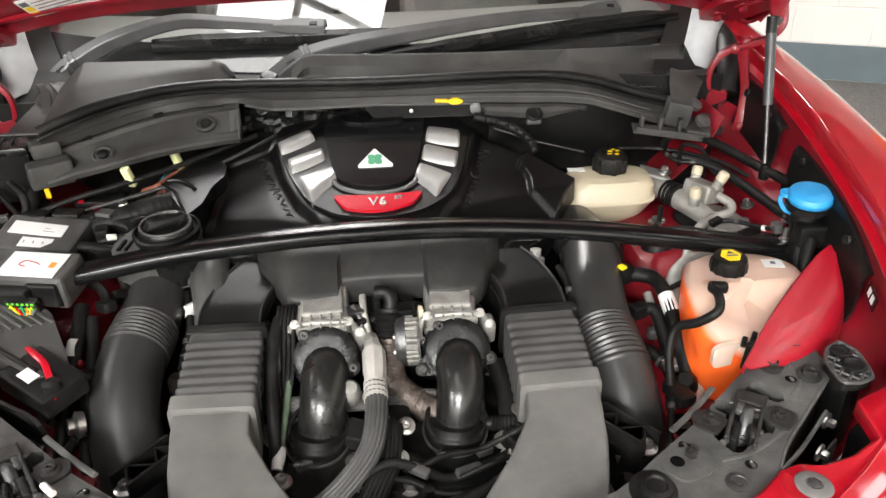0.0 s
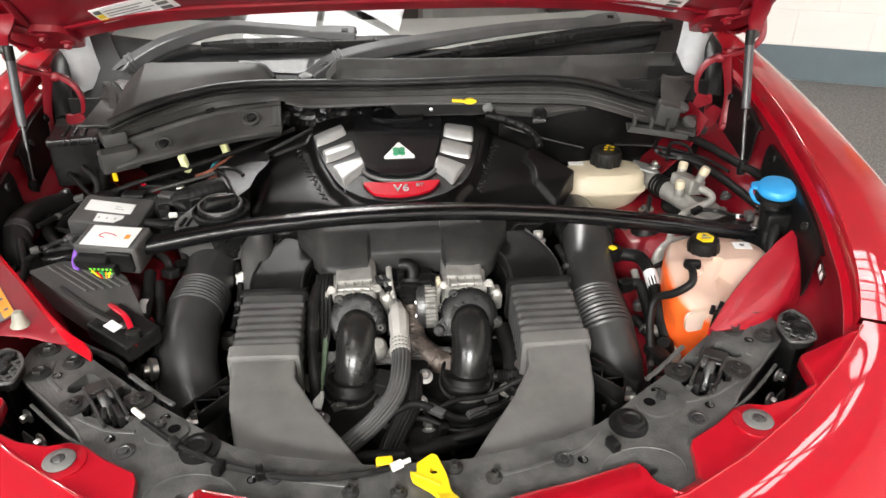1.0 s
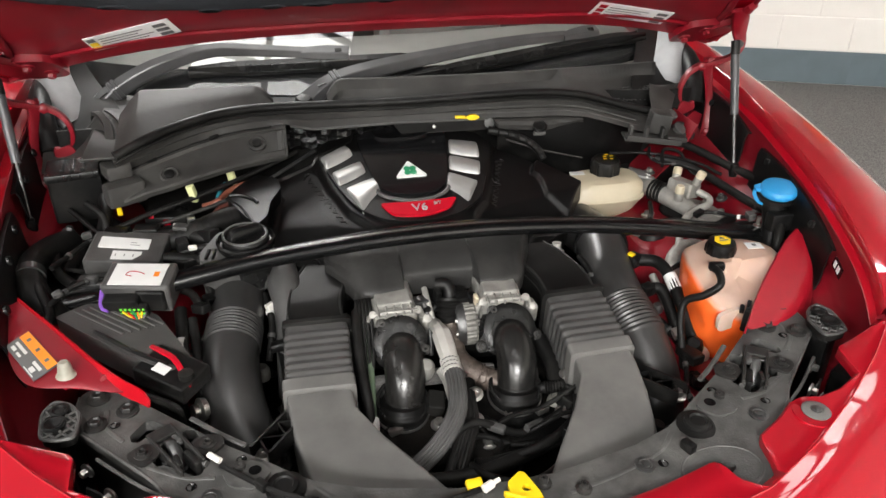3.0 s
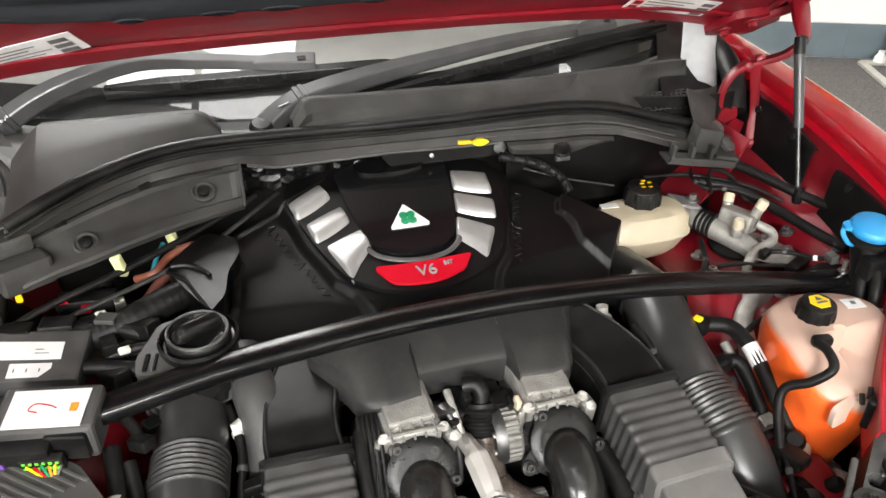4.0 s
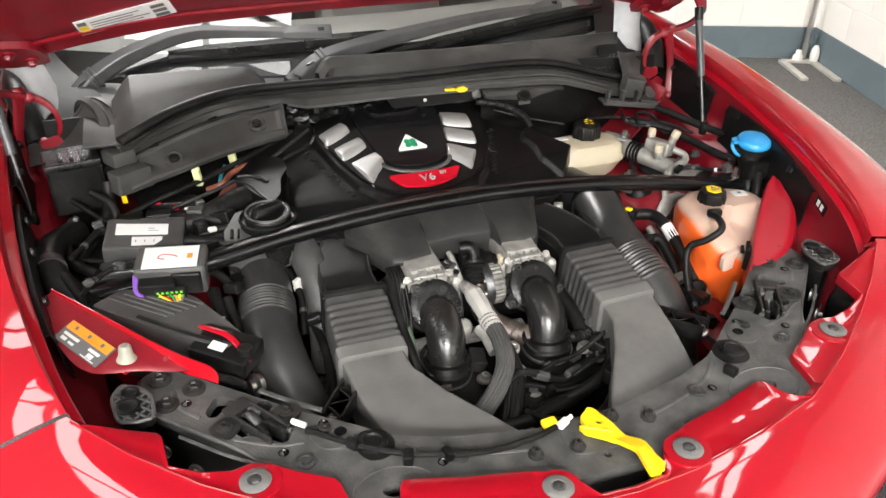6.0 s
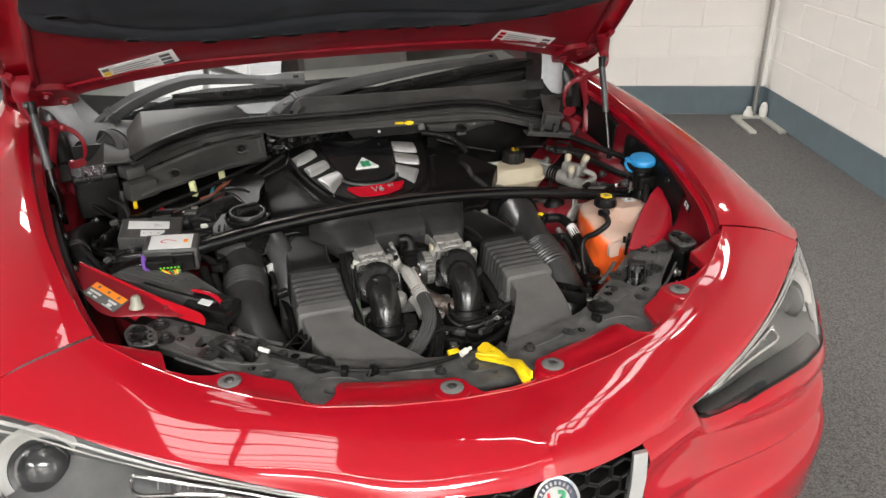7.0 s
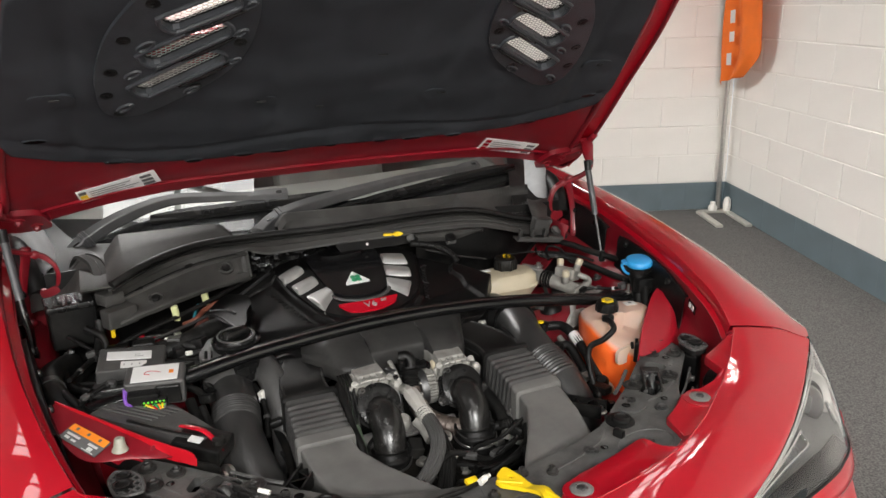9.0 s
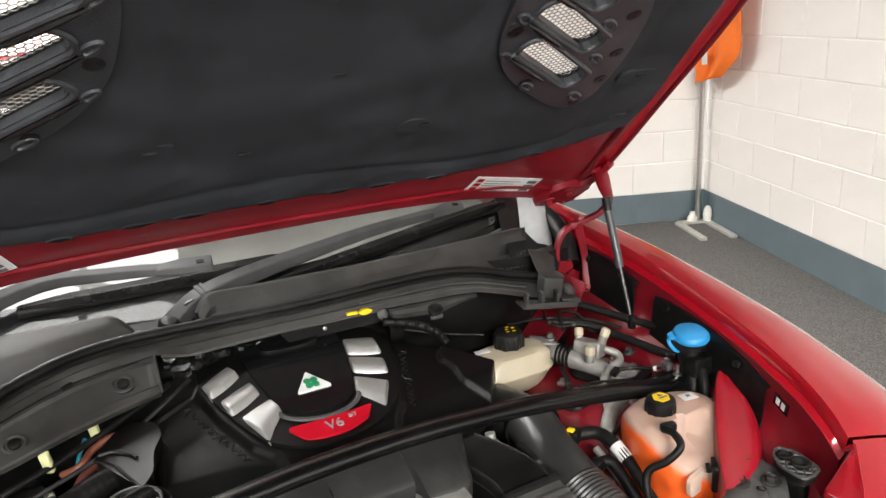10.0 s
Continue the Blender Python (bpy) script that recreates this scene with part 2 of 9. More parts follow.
def box(centre, size, bevel=0.004, turn=(0, 0, 0), bm=None, taper=1.0):
    """Box with rounded edges; turn in degrees; taper: size of the top over the bottom."""
    one = bmesh.new()
    bmesh.ops.create_cube(one, size=1)
    for v in one.verts:
        k = taper if v.co.z > 0 else 1.0
        v.co = Vector((v.co.x * size[0] * k, v.co.y * size[1] * k, v.co.z * size[2]))
    if bevel:
        bmesh.ops.bevel(one, geom=one.edges[:], offset=min(bevel, min(size) * 0.45), segments=2, affect="EDGES", profile=0.5)
    bmesh.ops.transform(one, matrix=pose(*centre, *turn), verts=one.verts)
    return join(bm, one)


def join(bm, one):
    if bm is None:
        return one
    me = bpy.data.meshes.new("tmp")
    one.to_mesh(me)
    one.free()
    bm.from_mesh(me)
    bpy.data.meshes.remove(me)
    return bm


def slab(outline, place, h0, h1, holes=(), bm=None, bevel=0.0, dome=None):
    """Plate with holes: 2D outlines, place(x, y, h) puts them in space. bevel: chamfer of the upper rim."""
    bm = bm or bmesh.new()
    loops = [[Vector((*p, 0)) for p in outline]] + [[Vector((*p, 0)) for p in h] for h in holes]
    flat = [p for l in loops for p in l]
    tess = tessellate_polygon(loops)

    def up(p, h):
        return place(p.x, p.y, h + (dome(p.x, p.y) if dome else 0))

    low = [bm.verts.new(up(p, h0)) for p in flat]
    top = [bm.verts.new(up(p, h1)) for p in flat]
    for a, b, c in tess:
        bm.faces.new((low[a], low[b], low[c]))
        bm.faces.new((top[a], top[c], top[b]))
    k = 0
    for l in loops:
        n = len(l)
        for i in range(n):
            j = (i + 1) % n
            bm.faces.new((low[k + i], low[k + j], top[k + j], top[k + i]))
        k += n
    if bevel:
        tops = set(top)
        rim = [e for e in bm.edges if e.verts[0] in tops and e.verts[1] in tops and len(e.link_faces) == 2 and e.calc_face_angle(0) > 0.6]
        bmesh.ops.bevel(bm, geom=rim, offset=bevel, segments=2, affect="EDGES", profile=0.5)
    return bm


def round_outline(pts, n=6, sharp=0.35):
    """Closed outline with rounded corners (pts as x, y)."""
    out = []
    m = len(pts)
    for i in range(m):
        a, b, c = (Vector(pts[(i + d) % m]) for d in (-1, 0, 1))
        p, q = b.lerp(a, sharp), b.lerp(c, sharp)
        for k in range(n + 1):
            t = k / n
            out.append(tuple((1 - t) ** 2 * p + 2 * t * (1 - t) * b + t * t * q))
    return out


def sheet(rows, thick=0.003, bm=None):
    """Bent panel through rows of points."""
    one = loft(rows, closed=False, caps=False)
    if thick:
        bmesh.ops.recalc_face_normals(one, faces=one.faces)
        bmesh.ops.solidify(one, geom=one.faces[:], thickness=thick)
    return join(bm, one)


def mirrored(bm):
    one = bm.copy()
    bmesh.ops.transform(one, matrix=Matrix.Diagonal((-1, 1, 1, 1)), verts=one.verts)
    bmesh.ops.reverse_faces(one, faces=one.faces)
    return one


def bolt(centre, r=0.011, axis=(0, 0, 1), bm=None):
    bm = lathe([(0, 0), (r * 1.7, 0), (r * 1.7, 0.003), (r * 1.05, 0.0045), (r, 0.005)], centre, axis, 18, bm)
    return lathe([(r, 0.004), (r, 0.011), (r * 0.85, 0.013), (r * 0.4, 0.013), (r * 0.35, 0.009), (0, 0.009)], centre, axis, 6, bm)


# ---- the room ----
CORNER = Vector((3.97, 3.98))


def slab_box(name, centre, size, material, label, turn=0.0):
    ob = part(name, box((0, 0, 0), size, 0), material, None, "", kind="structure")
    ob.matrix_world = Matrix.Translation(centre) @ Matrix.Rotation(turn, 4, "Z")
    return tagged(ob, label)


slab_box("floor", room(-1.5, -0.5, -0.05), (11, 13.5, 0.1), CARPET, "dark speckled grey carpet covering the showroom floor", TURN)
# light painted strip of floor beyond the carpet
light = new("light_floor")
me = bpy.data.meshes.new("light_floor")
bm = bmesh.new()
quad = [(-1.30, 5.68), (-2.06, 3.98), (-6.5, 5.6), (-5.6, 7.5)]
slab(quad, lambda x, y, h: Vector((x, y, h)), -0.02, 0.004, bm=bm)
finish(bm).to_mesh(me)
bm.free()
me.materials.append(FLOOR_LIGHT)
bpy.data.objects.remove(light)
light = new("light_floor", me)
tagged(light, "light grey painted floor beside the carpet", kind="structure")

BLOCK_L, BLOCK_H = 0.45, 0.225


def block_mesh(length, material):
    bm = box((0, 0, 0), (length - 0.005, 0.03, BLOCK_H - 0.005), 0.005)
    me = bpy.data.meshes.new("block")
    finish(bm).to_mesh(me)
    bm.free()
    me.materials.append(material)
    return me


MESH = {(k, i): block_mesh(l, m) for k, m in (("w", WALL_WHITE), ("b", WALL_BAND)) for i, l in ((0, BLOCK_L), (1, BLOCK_L / 2))}


def block_wall(name, start, along, courses, length, label, shift=0.0):
    """Painted block wall from its floor corner; every block is a piece of its own."""
    a = Vector((*along, 0)).normalized()
    out = Vector((-a.y, a.x, 0))
    turn = math.atan2(a.y, a.x)
    mid = Vector((*start, 0)) + a * length / 2
    wall = slab_box(name, mid - out * 0.1025 + Vector((0, 0, CEIL / 2)), (length, 0.2, CEIL), WALL_WHITE, label, turn)
    inv = wall.matrix_world.inverted()
    band = part("base_band", box((0, .091, -CEIL / 2 + BLOCK_H / 2), (length, .026, BLOCK_H - .004), 0), WALL_BAND, wall, "grey-blue painted joints of the base course")
    rng = random.Random(name)
    for c in range(courses):
        off = (BLOCK_L / 2 if c % 2 else 0.0) + shift
        x = -off
        while x < length - 0.02:
            x0, x1 = max(x, 0.0), min(x + BLOCK_L, length)
            x += BLOCK_L
            if x1 - x0 < 0.03:
                continue
            half = x1 - x0 < BLOCK_L * 0.75
            ob = new("block", MESH["b" if c == 0 else "w", 1 if half else 0])
            ob.parent = wall
            p = Vector((*start, 0)) + a * (x0 + x1) / 2 + out * (-0.013 + rng.uniform(-0.0012, 0.0012)) + Vector((0, 0, (c + 0.5) * BLOCK_H))
            fit = (x1 - x0 - 0.005) / ((BLOCK_L / 2 if half else BLOCK_L) - 0.005)
            ob.matrix_local = inv @ Matrix.Translation(p) @ Matrix.Rotation(turn + rng.uniform(-0.002, 0.002), 4, "Z") @ Matrix.Diagonal((fit, 1, 1, 1))
    return wall


# ---- the car: body ----
car = new("car")
tagged(car, "glossy red sport utility car with its bonnet propped open", "car")


def both(name, bm, material, parent=None, label="", sharp=38.0):
    """A part and its mirror image on the other side of the car."""
    other = mirrored(bm)
    if material is PAINT:
        for v in other.verts:
            t = max(0.0, min(1.0, (-v.co.x - .74) / .2))
            f = max(0.0, min(1.0, (.98 - v.co.y) / .28)) * max(0.0, min(1.0, (.95 - v.co.z) / .08))
            v.co.x -= (.020 + .024 * f) * t * t * (3 - 2 * t)
    a = part(name, bm, material, parent or car, label, sharp)
    b = part(name, other, material, parent or car, label, sharp)
    return a, b


# front wings: sections from the shut line outwards and down
FENDER = [
    [(.690, .620, .912), (.740, .602, .909), (.800, .580, .899), (.868, .557, .870), (.920, .612, .868), (.954, .652, .830), (.962, .660, .690), (.955, .670, .500)],
    [(.712, .675, .937), (.760, .667, .937), (.815, .657, .928), (.880, .648, .900), (.930, .678, .876), (.957, .696, .810), (.964, .703, .675), (.957, .705, .500)],
    [(.737, .760, .962), (.785, .760, .963), (.838, .760, .955), (.898, .760, .930), (.942, .760, .890), (.963, .760, .798), (.962, .760, .650), (.962, .760, .500)],
    [(.775, .940, .997), (.820, .940, .999), (.868, .940, .991), (.918, .940, .964), (.952, .940, .912), (.967, .940, .810), (.970, .940, .650), (.968, .940, .500)],
    [(.812, 1.230, 1.040), (.850, 1.230, 1.042), (.890, 1.230, 1.033), (.928, 1.230, 1.002), (.950, 1.230, .940), (.960, 1.230, .800), (.965, 1.230, .640), (.966, 1.230, .500)],
    [(.835, 1.550, 1.066), (.868, 1.550, 1.069), (.902, 1.550, 1.060), (.935, 1.550, 1.028), (.953, 1.550, .960), (.962, 1.550, .810), (.966, 1.550, .640), (.967, 1.550, .500)],
    [(.842, 1.900, 1.085), (.875, 1.900, 1.090), (.906, 1.900, 1.080), (.937, 1.900, 1.046), (.954, 1.900, .975), (.962, 1.900, .820), (.966, 1.900, .640), (.967, 1.900, .300)],
]


def smooth_rows(rows, n_long, n_cross):
    cross = [spline(r, n_cross) for r in rows]
    cols = [spline([r[i] for r in cross], n_long) for i in range(n_cross + 1)]
    return [[c[j] for c in cols] for j in range(n_long + 1)]


def below(row, dx, dy, dz):
    return [Vector((p[0] + dx, p[1] + dy, p[2] + dz)) for p in row]


fender_rows = smooth_rows(FENDER, 36, 28)
edge = [r[0] for r in fender_rows]
lip = [below(edge, -.004, 0, -.006), below(edge, -.006, 0, -.028), below(edge, -.02, .0, -.036)]
full = [[l[j] for l in reversed(lip)] + fender_rows[j] for j in range(len(fender_rows))]
for ob in both("front_wing", sheet(full, 0.0012), PAINT):
    pass

# inner wings: the red metal between the shut line and the engine bay
inner = []
for j, p in enumerate(edge):
    inner.append([p + Vector((-.018, 0, -.034)), p + Vector((-.018, 0, -.05)), p + Vector((-.020, 0, -.10)), p + Vector((-.030, 0, -.13)), p + Vector((-.062, 0, -.155)), p + Vector((-.085, 0, -.19)), p + Vector((-.10, 0, -.42))])
both("inner_wing", sheet(inner, 0.002), PAINT_IN, None, "dusty inner wing panel in shaded dark red")

# front end cover: rows from the rear edge forwards and down
TOPEDGE = [(0, .318, .819), (.10, .324, .821), (.22, .344, .826), (.34, .374, .834), (.44, .424, .846), (.54, .488, .862), (.62, .548, .885), (.690, .612, .911)]
NOSE = [
    TOPEDGE,
    [(0, .285, .816), (.10, .290, .816), (.23, .310, .820), (.36, .342, .828), (.47, .390, .840), (.57, .450, .855), (.66, .515, .877), (.745, .594, .906)],
    [(0, .220, .806), (.10, .228, .804), (.24, .255, .803), (.38, .296, .809), (.50, .352, .824), (.61, .416, .842), (.71, .490, .864), (.800, .574, .897)],
    [(0, .160, .782), (.09, .170, .780), (.25, .205, .775), (.39, .262, .786), (.52, .318, .805), (.64, .386, .824), (.75, .463, .845), (.866, .556, .869)],
    [(0, .142, .754), (.10, .150, .752), (.25, .188, .752), (.36, .240, .751), (.50, .297, .787), (.63, .370, .813), (.75, .454, .838), (.868, .549, .863)],
]
nose_half = smooth_rows(NOSE, 24, 40)
for row in nose_half:
    for p in row:
        fade = max(0.0, min(1.0, (.235 - p.y) / .09))
        near = math.exp(-(max(0.0, abs(p.x) - .020) / .018) ** 2) * fade * fade * (3 - 2 * fade)
        p.z += .006 * near
both("front_cover", sheet(nose_half, 0.002), PAINT, None, "glossy red front body cover around the bay")
# hem along the rear edge of the cover, standing down a little
LEDGE_X = [0, .052, .064, .087, .12, .139, .20, .288, .296, .305, .331, .358, .366, .374, .42, .452, .475, .500, .540, .577, .582, .63, .686]
LEDGE_Y = [.325, .328, .352, .381, .392, .397, .408, .430, .424, .395, .376, .388, .400, .456, .480, .503, .508, .500, .506, .522, .581, .592, .605]
TE = [p[0] for p in TOPEDGE], [p[1] for p in TOPEDGE], [p[2] for p in TOPEDGE]
ledge = []
for i in range(139):
    x = .686 * i / 138
    y0, z0 = float(np.interp(x, TE[0], TE[1])), float(np.interp(x, TE[0], TE[2]))
    y1 = max(float(np.interp(x, LEDGE_X, LEDGE_Y)), y0 + .003)
    z1 = z0 - .003 + .04 * (y1 - y0)
    ledge.append([Vector((x, y0 - .006, z0 - .001)), Vector((x, y0 + .001, z0 - .004)), Vector((x, (y0 + y1) / 2, (z0 + z1) / 2 - .002)), Vector((x, y1 - .003, z1)), Vector((x, y1, z1 - .002)), Vector((x, y1 + .001, z1 - .016))])
both("cover_ledge", sheet(ledge, 0.002), PAINT, None, "glossy red stepped ledge of the front cover")

# lower bumper under the lamps and beside the grille
BUMP = [
    [(.186, .168, .755), (.270, .199, .752), (.338, .228, .748), (.372, .228, .714), (.480, .246, .710), (.600, .272, .720), (.720, .320, .710), (.825, .394, .709), (.895, .482, .738), (.949, .645, .795)],
    [(.186, .140, .736), (.272, .172, .736), (.335, .196, .728), (.375, .210, .692), (.480, .226, .690), (.600, .248, .694), (.720, .294, .684), (.826, .366, .670), (.898, .470, .700), (.951, .648, .775)],
    [(.184, .146, .690), (.275, .186, .690), (.335, .214, .682), (.385, .232, .668), (.480, .252, .646), (.600, .278, .628), (.720, .312, .622), (.822, .376, .632), (.897, .474, .668), (.951, .650, .760)],
    [(.180, .130, .640), (.270, .156, .636), (.330, .172, .628), (.380, .186, .618), (.480, .205, .606), (.600, .230, .600), (.720, .275, .598), (.820, .350, .605), (.898, .470, .630), (.953, .660, .690)],
    [(.172, .126, .600), (.262, .160, .596), (.325, .184, .590), (.380, .204, .584), (.480, .226, .576), (.600, .250, .572), (.720, .290, .570), (.820, .358, .578), (.899, .472, .602), (.954, .664, .655)],
    [(.155, .108, .540), (.250, .126, .533), (.310, .138, .528), (.370, .150, .525), (.480, .170, .520), (.600, .200, .515), (.720, .250, .515), (.825, .330, .520), (.905, .470, .530), (.956, .675, .550)],
    [(.060, .110, .420), (.140, .120, .417), (.240, .134, .414), (.340, .150, .410), (.470, .175, .405), (.600, .205, .400), (.720, .255, .400), (.830, .340, .400), (.905, .470, .400), (.952, .640, .400)],
]
both("bumper", sheet(smooth_rows(BUMP, 24, 40), 0.002), PAINT, None, "glossy red front bumper", 30)
both("lower_intake", tube([(.46, .215, .440), (.53, .232, .462), (.60, .26, .47)], [.012, .02, .012], 20, 10, flat=.8), GLOSS_BLACK, None, "black lower intake trim")

# cabin and doors behind the wings
SIDE = [
    [(.965, y, .30), (.968, y, .60), (.962, y, .82), (.952, y, .98), (.925, y, 1.06), (.905, y, 1.10)] for y in (1.90, 2.6, 3.4, 4.2)
] + [[(.80, 4.66, .30), (.82, 4.68, .60), (.82, 4.66, .82), (.80, 4.62, .98), (.78, 4.58, 1.06), (.75, 4.54, 1.10)]]
both("door_side", sheet(smooth_rows(SIDE, 24, 14), 0.003), PAINT, None, "glossy red body side")
roof = [[(x, y, z - .06 * (x / .62) ** 2) for x in (-.62, -.4, -.2, 0, .2, .4, .62)] for y, z in ((2.38, 1.565), (2.6, 1.61), (3.0, 1.645), (3.6, 1.64), (4.2, 1.57))]
part("roof", sheet(smooth_rows(roof, 20, 20), 0.004), PAINT, car)
for sx in (1, -1):
    part("roof_pillar", tube([(sx * .85, 1.66, 1.10), (sx * .78, 1.95, 1.28), (sx * .70, 2.20, 1.43), (sx * .62, 2.42, 1.555), (sx * .60, 3.0, 1.60), (sx * .62, 4.2, 1.52), (sx * .78, 4.6, 1.1)], .035, 40, 12, flat=.7), PAINT, car)
part("tail_panel", sheet([[(x, 4.66 + .02 * (1 - abs(x)), .3) for x in (-.82, -.4, 0, .4, .82)], [(x, 4.66, 1.1) for x in (-.78, -.4, 0, .4, .78)], [(x, 4.22, 1.56) for x in (-.62, -.4, 0, .4, .62)]], .004), PAINT, car)
both("cabin_lining", sheet([[(.86, 1.72, .4), (.86, 4.5, .4)], [(.865, 1.72, .8), (.865, 4.5, .8)], [(.865, 1.72, 1.085), (.865, 4.5, 1.10)]], .004), CABIN, None, "black cabin lining")
part("headliner", sheet([[(x, y, z - .03 - .06 * (x / .62) ** 2) for x in (-.6, -.3, 0, .3, .6)] for y, z in ((2.42, 1.565), (3.0, 1.64), (3.6, 1.635), (4.2, 1.56))], .003), CABIN, car)
part("cabin_rear", box((0, 4.45, .9), (1.6, .04, 1.1), 0), CABIN, car)
part("cabin_floor", box((0, 3.0, .42), (1.8, 2.6, .06), 0), CABIN, car)
both("side_glass", sheet([[(.905, 1.9, 1.10), (.905, 4.3, 1.10)], [(.80, 2.05, 1.30), (.80, 4.2, 1.30)], [(.66, 2.45, 1.53), (.66, 4.0, 1.56)]], 0.004), GLOSS_BLACK, None, "dark tinted side window")
dash = [[(x, 1.60 + .10 * (abs(x) / .8) ** 2 + a, b) for x in (-.78, -.5, -.2, .2, .5, .78)] for a, b in ((.0, .98), (.16, 1.045), (.36, 1.06), (.5, 1.0), (.52, .5))]
part("dashboard", sheet(dash, .004), CABIN, car, "grey dashboard seen through the windscreen")
for sx in (-.36, .36):
    seat = box((sx, 2.75, .98), (.50, .14, .62), .05, (-12, 0, 0))
    box((sx, 2.83, 1.36), (.26, .10, .18), .04, (-8, 0, 0), seat)
    part("front_seat", seat, CABIN, car, "grey front seat behind the windscreen")

# windscreen
SCREEN_A = (1.50, 1.045)


def screen(x, s, h=0.0):
    """On the windscreen: x across, s up the glass from its lower edge, h off the glass."""
    k = math.sin(radians(30)), math.cos(radians(30))
    bow = .22 * (x / .8) ** 2
    return Vector((x, SCREEN_A[0] + bow + s * k[1] - h * k[0], SCREEN_A[1] + .015 * (x / .8) ** 2 + s * k[0] + h * k[1]))


glass = [[screen(x / 20 * (.80 - .18 * s), s) for x in range(-20, 21)] for s in [i / 12 * 1.06 for i in range(13)]]
part("windscreen", sheet(glass, .005), GLASS, car, "clear windscreen mirroring the ceiling").visible_shadow = False
frit = [[screen(x / 20 * .80, s, -.004) for x in range(-20, 21)] for s in (-.02, .03, .075)]
part("screen_border", sheet(frit, .001), GLOSS_BLACK, car)

# door mirrors
for sx in (1, -1):
    shell = bmesh.new()
    bmesh.ops.create_uvsphere(shell, u_segments=24, v_segments=16, radius=1)
    for v in shell.verts:
        x, y, z = v.co
        w = 1 - .25 * max(0, x)
        v.co = Vector((sx * (1.045 + .118 * x), 1.93 + .075 * y * w - (.02 if y < 0 else 0), 1.222 + .098 * z * w + .015 * x))
    mirror = part("door_mirror", shell, PAINT, car, "glossy red door mirror housing")
    part("mirror_foot", tube([(sx * .90, 1.98, 1.075), (sx * .96, 1.95, 1.10), (sx * 1.05, 1.935, 1.125)], [.05, .035, .05], 16, 12, flat=.45), PLASTIC_GREY, mirror)
    part("mirror_trim", box((sx * 1.02, 1.925, 1.128), (.2, .09, .018), .006, (0, sx * -6, 0)), PLASTIC, mirror)

# ---- bonnet ----
SLOPE = math.atan(.684)


def lid(x, s, h=0.0):
    """On the open bonnet: x across, s from the hinge edge forwards, h outwards from the inner face."""
    return Vector((x - .076 * max(0.0, s - .22), 1.60 - s * math.cos(SLOPE) + h * math.sin(SLOPE), 1.093 + s * math.sin(SLOPE) + h * math.cos(SLOPE)))


def lid_w(v):
    return lerp_list([.895, .880, .860, .838, .812, .785, .762, .735, .700, .630, .50], v)


def lid_s(x, v):
    rear = .222 * (1 - min(1, (abs(x) / .86) ** 3))
    return rear + v * (1.38 - .42 * x * x - rear)


outer = []
for j in range(41):
    v = j / 40
    row = []
    for i in range(49):
        u = -1 + i / 24
        x = u * lid_w(v)
        row.append((x, lid_s(x, v), .004 + .055 * (1 - abs(u) ** 3) * min(1, 4 * v + .25) + .012 * (1 - abs(u))))
    outer.append(row)
SLOT = [((.310, .856), (.438, .756)), ((.298, .944), (.414, .860)), ((.280, 1.024), (.374, .966))]


def slot_outline(a, b, r, n=5):
    """Rounded slot from a to b."""
    a, b = Vector(a), Vector(b)
    d = (b - a).normalized()
    o = Vector((-d.y, d.x))
    pts = []
    for c, s in ((b, 1), (a, -1)):
        for k in range(n + 1):
            t = math.pi * (k / n - .5) * s
            w = -math.pi / 2 + math.pi * k / n
            pts.append(tuple(c + s * d * r * .8 * math.cos(w) + s * o * r * math.sin(w)))
    return pts


def in_slot(x, s, grow):
    for a, b in SLOT:
        a, b, p = Vector(a), Vector(b), Vector((abs(x), s))
        t = max(0, min(1, (p - a).dot(b - a) / (b - a).length_squared))
        if (p - a.lerp(b, t)).length < grow:
            return True
    return False


bm = bmesh.new()
fine_rows = [[lid(*p) for p in row] for row in outer]
cross = [spline(r, 144) for r in fine_rows]
cols = [spline([r[i] for r in cross], 120) for i in range(145)]
flatp = [spline([Vector((p[0], p[1], 0)) for p in row], 144) for row in outer]
fcol = [spline([r[i] for r in flatp], 120) for i in range(145)]
gv = [[bm.verts.new(cols[i][j]) for i in range(145)] for j in range(121)]
for j in range(120):
    for i in range(144):
        q = (fcol[i][j] + fcol[i + 1][j + 1]) / 2
        if not any(in_slot(q.x - e, q.y + d, .056) for d in (0, .05, .10, .15, .19, .23, .27) for e in (-.06, -.03, 0, .03, .06)):
            bm.faces.new((gv[j][i], gv[j][i + 1], gv[j + 1][i + 1], gv[j + 1][i]))
bonnet = part("bonnet", bm, PAINT, car, "open glossy red bonnet, propped up on gas struts")


def lid_ring(inset=0.0, n=28, side=0.0):
    """Outline of the bonnet in its own plane."""
    wide = .86 - side
    rear = [(-wide + 2 * wide * i / n, lid_s(-wide + 2 * wide * i / n, 0) + inset) for i in range(n + 1)]
    right = [(lid_w(v) - inset - side, lid_s(lid_w(v), v)) for v in [k / 16 for k in range(1, 16)]]
    front = [(.44 - .88 * i / 12, lid_s(.44 - .88 * i / 12, 1) - inset - side) for i in range(13)]
    left = [(-x, s) for x, s in reversed(right)]
    return rear + right + front + left




